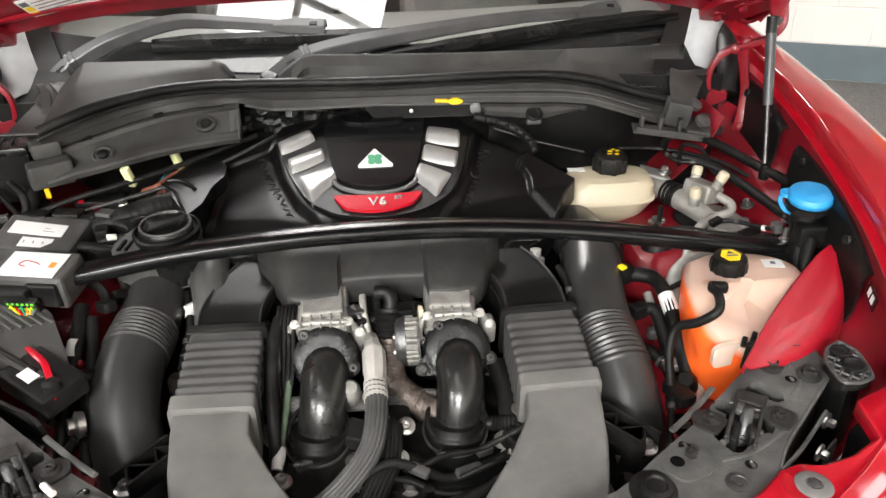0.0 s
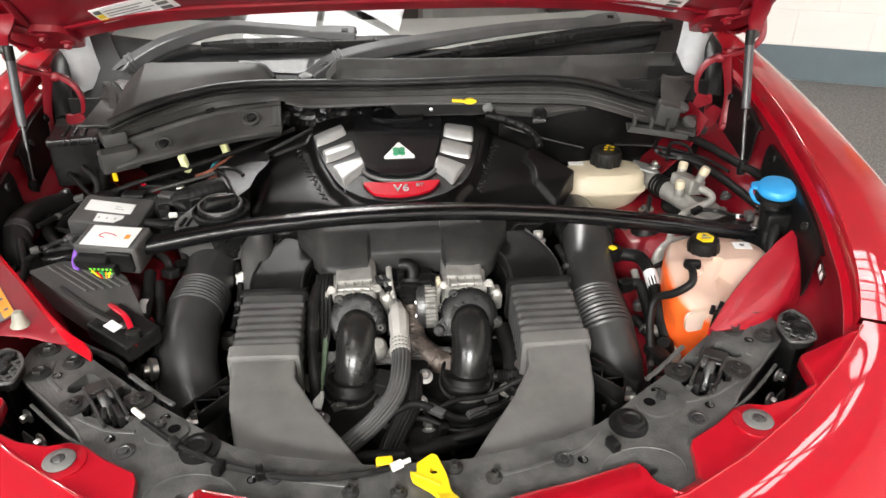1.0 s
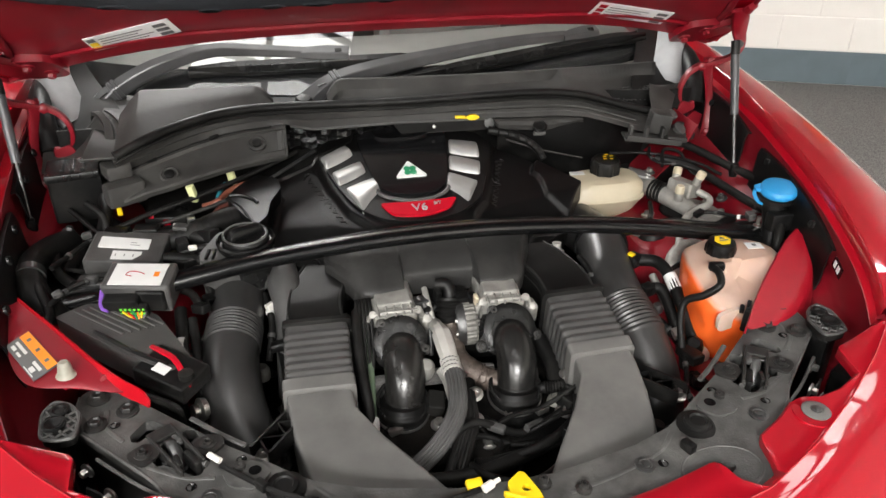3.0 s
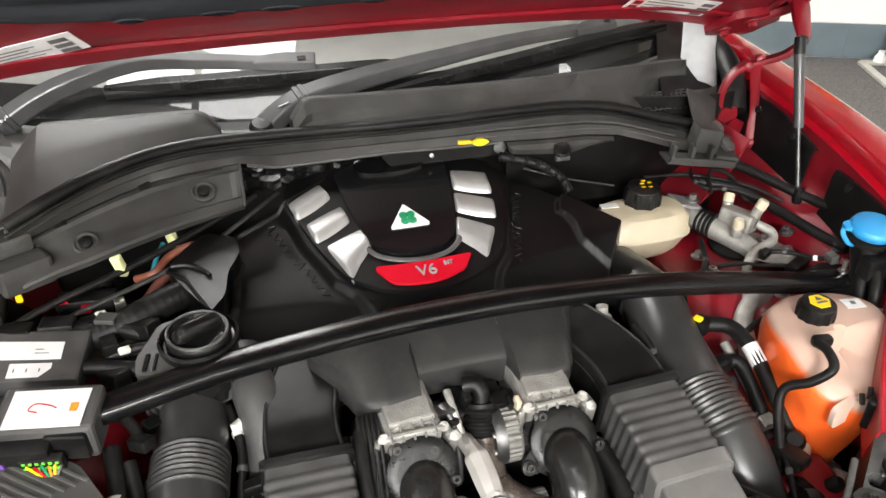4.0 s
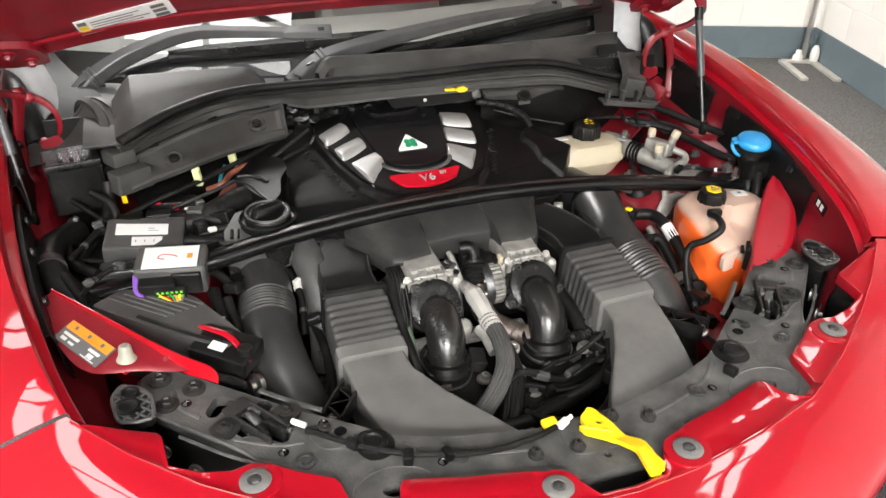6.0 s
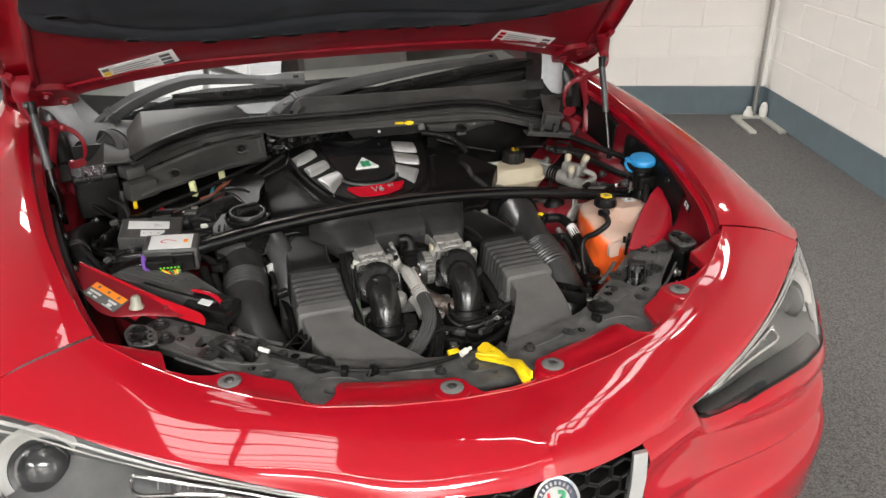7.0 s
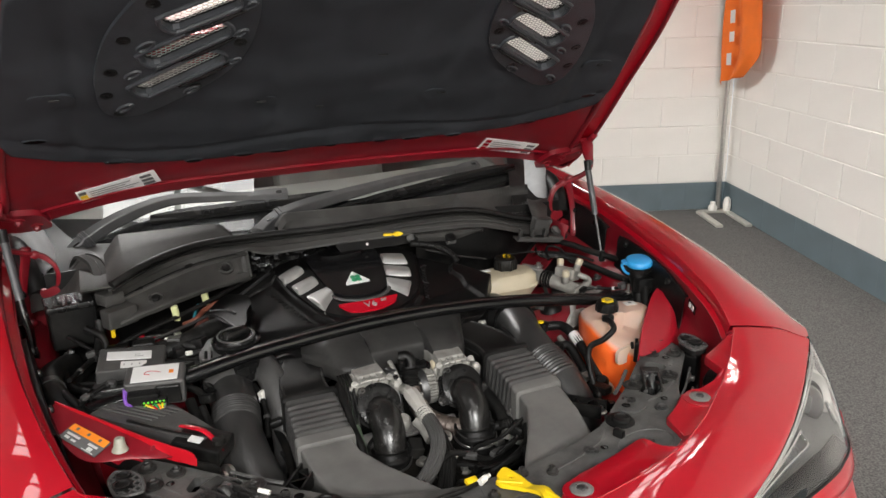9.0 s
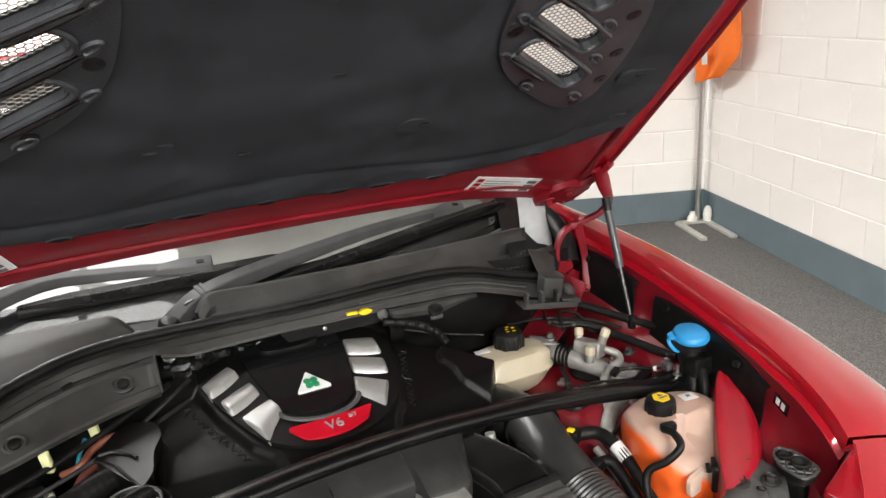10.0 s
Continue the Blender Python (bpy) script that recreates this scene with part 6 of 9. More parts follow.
def pillow_rib(q, hook):
    """Cushion between four corners: it rises forwards and drops over a steep front face."""
    a, b, c, d = (Vector(p) for p in q)
    grid = []
    for i in range(25):
        u = i / 24
        row = []
        for v, h in ((0, -.004), (0, .003), (.10, .006), (.30, .0095), (.50, .012), (.66, .0135), (.74, .0135), (.80, .012), (.97, .003), (1, -.006)):
            p = a.lerp(b, u).lerp(d.lerp(c, u), v)
            if hook and v > .3:
                p += (d - a).normalized() * .012 * max(0, 1 - u * 2.2) * (v - .3)
            bulge = (c - b).normalized() * .005 * math.sin(math.pi * u) * (v - .35)
            p += bulge
            end = 1 - .55 * max(0, abs(2 * u - 1) - .9) / .1
            row.append(flat_cover(p.x, p.y, .002 + h * end))
        grid.append(row)
    grid = [[p + Vector((0, 0, -.012)) for p in grid[0]]] + grid + [[p + Vector((0, 0, -.012)) for p in grid[-1]]]
    return loft(grid, closed=False, caps=False)


for k, q in enumerate(RIBS):
    part("silver_rib", pillow_rib(q, k in (2, 5)), SILVER, cover, "satin silver trim rib", sharp=36)
plate = part("name_plate", slab(round_outline([(-.084, 1.162), (-.04, 1.159), (0, 1.158), (.04, 1.159), (.082, 1.162), (.062, 1.133), (.028, 1.120), (0, 1.116), (-.03, 1.118), (-.060, 1.125)], 4, .25), flat_cover, .004, .011, bevel=.002), RED_PL, cover, "red name plate")
tilt = math.degrees(math.atan(.26))
text_on("lettering", "V6", .030, Matrix.Translation(flat_cover(-.002, 1.137, .0125)) @ pose(0, 0, 0, tilt, 0, 0), SILVER, plate, "silver letters V6")
text_on("lettering", "BIT", .0115, Matrix.Translation(flat_cover(.036, 1.146, .0125)) @ pose(0, 0, 0, tilt, 0, 0), SILVER, plate)
tri = part("clover_badge", slab(round_outline([(-.037, 1.232), (.032, 1.232), (-.003, 1.284)], 4, .08), flat_cover, .012, .017, bevel=.0015), LABEL, cover, "white triangular badge with a green clover")
for k in range(4):
    a = math.pi / 4 + k * math.pi / 2
    leaf = [(-.003 + .0092 * math.cos(a) + .0072 * math.cos(t * .5236), 1.2495 + .0092 * math.sin(a) + .0072 * math.sin(t * .5236)) for t in range(12)]
    part("clover_leaf", slab(leaf, flat_cover, .016, .0185), GREEN, tri)
part("clover_stalk", tube([flat_cover(-.003, 1.249, .018), flat_cover(.002, 1.241, .018), flat_cover(.009, 1.236, .018)], .0012, 8, 6), GREEN, tri)
# embossed flourishes on both wings, edge ridges
for (x0, y0), (x1, y1) in (((-.229, 1.309), (-.157, 1.140)), ((.214, 1.307), (.161, 1.150))):
    along = Vector((x1 - x0, y1 - y0)).normalized()
    across = Vector((-along.y, along.x))
    span = (Vector((x1, y1)) - Vector((x0, y0))).length
    for k in range(10):
        w = .011 if k in (0, 5) else .006
        base = Vector((x0, y0)) + along * span * k / 10
        pts = []
        for i in range(9):
            t = i / 8
            q = base + along * span * .09 * t + across * w * math.sin(t * 6.0 + k) * (1 - .3 * t)
            pts.append(on_cover(q.x, q.y, .0004))
        part("embossed_mark", tube(pts, .0013, 24, 6), COVER_BLACK, cover)
for pts in (((-.296, 1.098), (-.265, 1.094), (-.236, 1.091), (-.222, 1.082), (-.217, 1.07)), ((.284, 1.087), (.25, 1.087), (.234, 1.085), (.224, 1.079), (.219, 1.068))):
    part("cover_ridge", tube([on_cover(x, y, .0) for x, y in pts], .0028, 50, 8), COVER_BLACK, cover)

# oil filler
neck = part("oil_filler", lathe([(0, -.09), (.045, -.09), (.048, -.02), (.053, -.012), (.055, .0), (.051, .003), (.048, -.006), (0, -.008)], (-.353, 1.055, .925), (-.03, -.04, 1), 36), PLASTIC_SATIN, car, "black oil filler neck with its cap")
cap = part("cap", lathe([(0, -.008), (.044, -.008), (.044, .003), (.041, .007), (.037, .007), (.034, .003), (0, .002)], (-.353, 1.055, .928), (-.03, -.04, 1), 36), PLASTIC_SATIN, neck)
part("cap_handle", box((-.351, 1.057, .940), (.082, .026, .024), .008, (0, 6, 34), taper=.72), PLASTIC_SATIN, cap)
part("cap_rim", tube([Vector((-.353 + .0405 * math.cos(a * .2618), 1.055 + .0405 * math.sin(a * .2618), .9355 + .0018 * math.sin(a * .2618))) for a in range(25)], .002, 96, 6), PLASTIC_GREY, cap)
part("filler_body", slab(round_outline([(-.405, 1.122), (-.424, 1.08), (-.438, 1.052), (-.438, 1.014), (-.322, 1.016), (-.300, 1.06), (-.312, 1.118)], 5, .3), (lambda x, y, h: Vector((x, y, .908 + .06 * (y - 1.06) + h))), -.075, 0, bevel=.008), PLASTIC_GREY, neck, "dusty grey plastic body round the filler")
part("body_slot", box((-.424, 1.038, .9085), (.006, .034, .004), .001, (0, 0, -8)), DARK, neck)
part("body_slot", box((-.412, 1.036, .9085), (.004, .034, .004), .001, (0, 0, -8)), DARK, neck)
lobe_z = lambda x, y, h: Vector((x, y, .914 + .176 * (y - 1.12) + h))
bm = slab(round_outline([(-.394, 1.222), (-.362, 1.266), (-.330, 1.295), (-.285, 1.275), (-.281, 1.236), (-.303, 1.197), (-.311, 1.149), (-.335, 1.118), (-.362, 1.165)], 5, .25), lobe_z, -.05, .004, bevel=.006)
part("side_cover", bm, COVER_BLACK, cover)
part("side_ridge", tube([lobe_z(x, y, .005) for x, y in ((-.385, 1.226), (-.362, 1.224), (-.338, 1.206), (-.330, 1.192))], .004, 30, 8), COVER_BLACK, cover)
part("side_ridge", tube([lobe_z(x, y, .004) for x, y in ((-.392, 1.216), (-.366, 1.190), (-.352, 1.158), (-.337, 1.124))], .003, 30, 8), COVER_BLACK, cover)
loom = part("wiring_loom", tube([(-.365, 1.192, .908), (-.40, 1.176, .908), (-.448, 1.154, .900), (-.482, 1.143, .893), (-.516, 1.150, .888), (-.56, 1.178, .88)], [.021, .022, .022, .021, .020, .019], 60, 16, ribs=(0, 1, 20, .0014)), RUBBER, car, "black tape-wrapped wiring loom")
part("loom_clip", box((-.478, 1.146, .916), (.022, .03, .008), .002, (0, 0, 70)), PLASTIC_GREY, loom)
conn = part("connector", box((-.515, 1.232, .893), (.085, .034, .026), .004, (0, 0, -8)), PLASTIC, car, "black multi-plug with red locks")
part("lock_tab", box((-.545, 1.226, .907), (.012, .016, .006), .001), RED_PL, conn)
part("lock_tab", box((-.514, 1.208, .897), (.014, .012, .010), .001), RED_PL, conn)
part("loom_bracket", box((-.466, 1.206, .885), (.016, .014, .042), .002, (0, 0, 12)), STEEL, car, "small bare steel bracket")
for pts, r, m in (([(-.33, 1.296, .925), (-.36, 1.302, .925), (-.392, 1.288, .918), (-.415, 1.256, .912), (-.445, 1.268, .898)], .0065, mat("brown_sleeve", (.16, .05, .03), .5, 0, .2, 40)), ([(-.335, 1.312, .928), (-.345, 1.286, .922), (-.372, 1.270, .915)], .004, mat("teal_plastic", (.03, .22, .28), .4)), ([(-.40, 1.33, .92), (-.412, 1.30, .912), (-.42, 1.275, .90)], .004, bpy.data.materials["teal_plastic"])):
    part("cable_run", tube(pts, r, 30, 10), m, car)
part("grey_pipe", tube([(-.30, 1.10, .84), (-.292, 1.03, .835), (-.282, .975, .80), (-.285, .93, .74), (-.29, .90, .66)], .032, 40, 20), PLASTIC_GREY, car, "smooth grey plastic pipe")

# ---- strut brace ----
brace_pts = [(-.72, 1.0, .848), (-.62, .985, .868), (-.48, .978, .893), (-.33, .996, .909), (-.15, 1.012, .917), (0, 1.018, .919), (.15, 1.018, .916), (.33, 1.014, .902), (.50, 1.004, .880), (.62, .998, .860), (.71, 1.0, .846)]
brace = part("strut_brace", tube(brace_pts, [.026] + [.0225] * 8 + [.026], 90, 20, flat=.62, power=3.2), GLOSS_BLACK, car, "long scuffed black strut brace across the bay")
for sx in (1, -1):
    part("brace_foot", slab(round_outline([(.62, .975), (.73, .965), (.745, 1.02), (.69, 1.05), (.63, 1.03)], 4, .3), (lambda x, y, h: Vector((sx * x, y, .842 + h))), 0, .014, bevel=.004) if sx > 0 else mirrored(slab(round_outline([(.62, .975), (.73, .965), (.745, 1.02), (.69, 1.05), (.63, 1.03)], 4, .3), flat_at(.842), 0, .014, bevel=.004)), PLASTIC, brace)
    part("brace_stud", lathe([(0, 0), (.009, 0), (.009, .01), (.004, .012), (.004, .03), (0, .03)], (sx * .70, 1.005, .856), (0, 0, 1), 12), STEEL, brace)

# ---- cowl and wipers ----
CX = [-.60, -.55, -.50, -.45, -.40, -.35, -.30, -.20, -.10, 0, .10, .20, .30, .38, .44, .49, .54, .58, .63]
SY = [1.222, 1.252, 1.290, 1.325, 1.355, 1.378, 1.393, 1.403, 1.401, 1.394, 1.388, 1.386, 1.388, 1.389, 1.387, 1.385, 1.380, 1.375, 1.365]
SZ = [1.036, 1.051, 1.060, 1.064, 1.065, 1.063, 1.060, 1.055, 1.053, 1.053, 1.055, 1.057, 1.056, 1.051, 1.041, 1.027, 1.012, 1.002, .990]
# edge where the upper strip ends, and lower edge of the panel left of the step
GX = [-.60, -.50, -.45, -.40, -.35, -.30, -.262, -.20, 0, .20, .30, .38, .44, .50, .55, .63]
GY = [1.262, 1.318, 1.336, 1.347, 1.352, 1.354, 1.356, 1.374, 1.376, 1.366, 1.364, 1.368, 1.360, 1.342, 1.326, 1.306]
GZ = [.990, 1.006, 1.016, 1.025, 1.031, 1.034, 1.036, 1.014, 1.014, 1.012, 1.007, 1.003, .998, .984, .970, .957]


def run(xs, ys, zs, n):
    """Smooth line through places given by three lists."""
    return spline(list(zip(xs, ys, zs)), n)


def line_at(pts, x):
    k = [p.x for p in pts]
    return Vector((x, lookup(k, [p.y for p in pts], x), lookup(k, [p.z for p in pts], x)))


SEAL = run(CX, SY, SZ, 240)


def seal(x, dy=0.0, dz=0.0):
    return line_at(SEAL, x) + Vector((0, dy, dz))


def edge_line(x):
    return Vector((x, lookup(GX, GY, x), lookup(GX, GZ, x)))


SPAN = [-.592 + 1.216 * i / 120 for i in range(121)]
cowl = part("cowl", tube([seal(x, .006, .001) for x in SPAN[::2]], .0105, 150, 14, flat=.9), RUBBER, car, "dusty black rubber seal along the grey plastic scuttle")
part("seal_lip", tube([seal(x, -.006, -.010) for x in SPAN[::2]], .0042, 150, 8, flat=.7), RUBBER, cowl)
strip = []
for x in SPAN:
    a, b = seal(x, -.003, -.012), edge_line(x)
    d = b - a
    strip.append([a + Vector((0, .012, .006)), a, a + d * .10, a + d * .12 + Vector((0, .003, -.001)), a + d * .46, a + d * .50 + Vector((0, -.004, .001)), a + d * .80 + Vector((0, -.005, .001)), a + d * .93 + Vector((0, -.005, 0)), b, b + Vector((0, .012, -.002))])
part("cowl_front", sheet(strip, .0025), COWL_GREY, cowl, "dusty grey plastic bulkhead panel", sharp=16)
# lower panel left of the step: overhanging shelf with a raised border
LX = [-.585, -.54, -.50, -.45, -.40, -.35, -.30, -.262]
LY = [1.200, 1.212, 1.222, 1.238, 1.256, 1.278, 1.302, 1.322]
LZ = [.952, .962, .967, .974, .979, .980, .978, .974]
shelf = []
for i in range(41):
    x = -.585 + .323 * i / 40
    a, b = edge_line(x), Vector((x, lookup(LX, LY, x), lookup(LX, LZ, x)))
    d = b - a
    n = Vector((0, d.z, -d.y)).normalized()
    n = n if n.z > 0 else -n
    inset = 0 if .0 <= i <= 1 or i >= 39 else 1
    shelf.append([a + Vector((0, .012, -.004)), a + d * .03 + n * .001, a + d * .14 + n * .004, a + d * .18 - n * .003 * inset, a + d * .60 - n * .004 * inset, a + d * .76 - n * .003 * inset, a + d * .80 + n * .003, a + d * .95 + n * .003, b + n * .001, b + Vector((0, .003, -.008)), b + Vector((0, .03, -.010))])
part("cowl_shelf", sheet(shelf, .0025), COWL_GREY, cowl, "", sharp=16)
tail = shelf[-1]
end_face = [p for p in tail[1:9]]
part("shelf_end", sheet([[p + Vector((.0015, 0, .0)) for p in end_face], [Vector((p.x + .0015, max(p.y, 1.352), min(p.z + .004, 1.03))) for p in end_face]], .002), COWL_GREY, cowl)
part("shelf_rim", tube([p + Vector((.001, 0, .001)) for p in end_face], .003, 40, 8), COWL_GREY, cowl)
for x, f in ((-.50, .62), (-.322, .45)):
    a, b = edge_line(x), Vector((x, lookup(LX, LY, x), lookup(LX, LZ, x)))
    ob = part("cowl_grommet", lathe([(0, -.006), (.019, -.006), (.020, .0005), (.0165, .002), (.014, -.002), (0, -.002)], a.lerp(b, f), (0, -.45, .9), 28), COWL_GREY, cowl)
    part("grommet_stud", lathe([(0, -.003), (.010, -.003), (.010, .003), (.006, .005), (0, .005)], a.lerp(b, f), (0, -.45, .9), 20), RUBBER, ob)
for x in (-.535, -.41):
    part("clip_slot", box(edge_line(x) + Vector((0, -.006, .001)), (.020, .012, .007), .002, (18, -12, 14)), DARK, cowl)
# dark gap line along the strip's lower edge
part("panel_gap", tube([edge_line(x) + Vector((0, -.0045, -.0005)) for x in SPAN[:32:2]], .0022, 60, 6), DARK, cowl)
part("edge_lip", tube([edge_line(x) + Vector((0, -.006, .0)) for x in SPAN[34:80:2]], .0026, 60, 6), PLASTIC_GREY, cowl)
# flap and its clip on the driver's side
flap = []
for i in range(25):
    x = .215 + .215 * i / 24
    a = edge_line(x) + Vector((0, -.005, -.001))
    deep = lookup([.215, .225, .30, .345, .43], [.006, .022, .026, .028, .004], x)
    flap.append([a + Vector((0, .01, 0)), a, a + Vector((0, -.006, -.004)), a + Vector((0, -.008, -deep * .55)), a + Vector((0, -.006, -deep)), a + Vector((0, .004, -deep - .004))])
part("bulkhead_flap", sheet(flap, .0025), COWL_GREY, cowl, sharp=16)
part("flap_clip", lathe([(0, -.004), (.016, -.004), (.017, .002), (.012, .004), (.008, .002), (0, .002)], (.320, 1.345, .990), (0, -.6, .8), 24), PLASTIC, cowl)
part("flap_clip", box((.318, 1.338, .976), (.030, .010, .010), .003), PLASTIC_GREY, cowl)
for f in (.34, .66):
    part("panel_bead", tube([seal(x, -.006, -.012).lerp(edge_line(x) + Vector((0, -.005, 0)), f) for x in SPAN[74:116:2]], .0018, 60, 6), PLASTIC_GREY, cowl)
# dark moulded wall under the scuttle behind the reservoir
wall_rows = [[(x, 1.405 - .015 * math.cos((x - .45) * 14) + (.02 if z < .9 else 0), z) for x in [.24 + .02 * k for k in range(20)]] for z in (.84, .90, .95, 1.0)]
part("bulkhead_cover", sheet(wall_rows, .004), PLASTIC, cowl, "black moulded bulkhead cover")
back_rows = []
for i in range(61):
    x = -.66 + 1.34 * i / 60
    s = seal(max(-.59, min(.62, x)))
    back_rows.append([Vector((x, s.y + .012, s.z - .004)), Vector((x, s.y + .024, s.z - .012)), Vector((x, s.y + .06, s.z - .010)), screen(x, -.03, .0)])
part("cowl_top", sheet(back_rows, .003), COWL_GREY, cowl, "", sharp=20)
TX = [-.60, -.572, -.56, -.50, -.40, -.318, -.300, -.280]
left_top = dict(zip(TX, ((1.40, 1.066), (1.435, 1.094), (1.443, 1.102), (1.445, 1.100), (1.450, 1.097), (1.452, 1.094), (1.448, 1.086), (1.435, 1.064))))
RX = [-.160, -.140, -.122, 0, .20, .383, .50, .60, .694]
right_top = dict(zip(RX, ((1.430, 1.070), (1.440, 1.096), (1.450, 1.0995), (1.452, 1.094), (1.462, 1.087), (1.486, 1.079), (1.512, 1.072), (1.532, 1.067), (1.547, 1.063))))
for top, bevel in ((left_top, 0), (right_top, 1)):
    xs_t = sorted(top)
    rows = []
    for i in range(73):
        x = xs_t[0] + (xs_t[-1] - xs_t[0]) * i / 72
        ty, tz = lookup(xs_t, [top[k][0] for k in xs_t], x), lookup(xs_t, [top[k][1] for k in xs_t], x)
        s = seal(max(-.59, min(.62, x)))
        y0, z0 = s.y + .022, s.z - .010
        if x > .50:
            y0, z0 = min(y0 + (x - .50) * 1.0, ty - .022), z0 + (x - .50) * .10
        fold = bevel * max(0, min(1, (.414 - x) / .03))
        my, mz = ty - .018 * fold, tz - .020 * fold
        rows.append([Vector((x, y0, z0 - .01)), Vector((x, y0 + .002, z0)), Vector((x, y0 * .5 + my * .5 + .004, z0 * .45 + mz * .55)), Vector((x, my, mz)), Vector((x, ty - .004 * fold, tz - .002)), Vector((x, ty, tz)), Vector((x, ty + .045, tz - .012)), Vector((x, ty + .06, tz - .045))])
    part("scuttle_panel", sheet(rows, .003), COWL_GREY, cowl, "matt grey scuttle panel", sharp=16)
end = rows[-1]
part("panel_end", sheet([[p + Vector((.0015, 0, 0)) for p in end], [Vector((p.x + .0015, p.y, z0 - .012)) for p in end]], .002), COWL_GREY, cowl)
# yellow clip and lower edge bracket in the middle
part("yellow_clip", box((.135, 1.366, 1.019), (.026, .008, .007), .002, (0, 4, 0)), YELLOW, cowl)
part("yellow_clip", slab(round_outline([(-.017, 0), (-.006, .006), (.006, .006), (.017, 0), (.006, -.006), (-.006, -.006)], 3, .2), lambda a, b, h: Vector((.162 + a, 1.364 - h, 1.019 + b)), 0, .008, bevel=.001), YELLOW, cowl)
br = slab(round_outline([(.0, 0), (.25, .0), (.25, .024), (.23, .030), (.02, .026)], 3, .15), lambda a, b, h: Vector((-.02 + a, 1.378 - h + .06 * a * a, 1.010 - b)), 0, .004)
part("edge_bracket", br, PLASTIC, cowl)
part("bracket_bolt", lathe([(0, 0), (.012, 0), (.012, .003), (0, .004)], (.205, 1.372, .998), (0, -1, .2), 16), DARK_STEEL, cowl)
part("bracket_bolt", lathe([(0, 0), (.004, 0), (.004, .003), (0, .004)], (.075, 1.373, .998), (0, -1, .2), 12), STEEL, cowl)
# brackets and ends
tongue = []
for t in [k / 12 for k in range(13)]:
    c = spline([(-.596, 1.285, .985), (-.600, 1.335, 1.020), (-.612, 1.395, 1.052), (-.640, 1.440, 1.062), (-.656, 1.475, 1.045), (-.668, 1.51, 1.01)], 12)[round(t * 12)]
    w = lerp_list([.034, .030, .026, .022, .022, .022], t)
    tongue.append([c + Vector((-w, .006, -.010)), c + Vector((-w * .9, 0, .0)), c + Vector((-w * .3, -.003, .003)), c + Vector((-w * .2, 0, -.001)), c + Vector((w * .2, 0, -.001)), c + Vector((w * .3, -.003, .003)), c + Vector((w * .9, 0, .0)), c + Vector((w, .006, -.010))])
part("cowl_end", sheet(tongue, .004), COWL_GREY, cowl, "curled grey end of the scuttle seal", sharp=30)
saddle_top = spline([(-.596, 1.290, .998), (-.612, 1.372, 1.036), (-.632, 1.425, 1.058), (-.651, 1.443, 1.062), (-.682, 1.462, 1.026), (-.715, 1.475, .998), (-.745, 1.468, .996), (-.778, 1.45, 1.0)], 40)
saddle_low = spline([(-.600, 1.285, .972), (-.64, 1.335, .975), (-.69, 1.37, .968), (-.735, 1.385, .960), (-.779, 1.392, .952)], 40)
part("cowl_end", sheet([[a, a.lerp(b, .08) + Vector((0, -.006, 0)), a.lerp(b, .16), a.lerp(b, .6), b + Vector((0, 0, .006)), b + Vector((0, -.008, 0))] for a, b in zip(saddle_top, saddle_low)], .003), COWL_GREY, cowl, "saddle-shaped grey end of the scuttle", sharp=25)
part("cowl_end", box((-.585, 1.225, .965), (.075, .04, .045), .006, (0, 0, 28)), COWL_GREY, cowl)
part("cowl_end", box((-.60, 1.262, 1.0), (.05, .05, .03), .006, (0, 0, 28)), COWL_GREY, cowl)
end_block = box((.606, 1.318, .990), (.050, .046, .050), .006, (0, 10, -14))
box((.575, 1.290, .960), (.13, .05, .006), .002, (0, 6, -12), end_block)
box((.575, 1.268, .964), (.13, .006, .014), .002, (0, 6, -12), end_block)
for k in range(3):
    box((.528 + .036 * k, 1.300 - .008 * k, .978 - .003 * k), (.008, .020, .034), .002, (0, 4, -12), end_block)
box((.645, 1.305, .955), (.05, .05, .012), .004, (0, 8, -10), end_block)
part("cowl_end", end_block, COWL_GREY, cowl, "stepped grey end block of the scuttle seal")
fin = [[(.604, 1.352, .998), (.616, 1.335, .985), (.640, 1.325, .968)], [(.610, 1.385, 1.030), (.628, 1.365, 1.012), (.652, 1.350, .985)], [(.624, 1.425, 1.048), (.648, 1.405, 1.034), (.678, 1.395, 1.006)], [(.640, 1.450, 1.032), (.686, 1.445, 1.036), (.728, 1.470, 1.030)]]
part("cowl_end", sheet(smooth_rows(fin, 16, 12), .004), COWL_GREY, cowl, "curled grey end flap of the scuttle seal", sharp=30)
for c, r in (((.655, 1.350, .992), .014), ((.662, 1.318, .968), .016)):
    part("end_stud", lathe([(0, -.004), (r, -.004), (r, .004), (r * .6, .007), (0, .007)], c, (.3, -.5, .8), 20), PLASTIC_GREY, cowl)
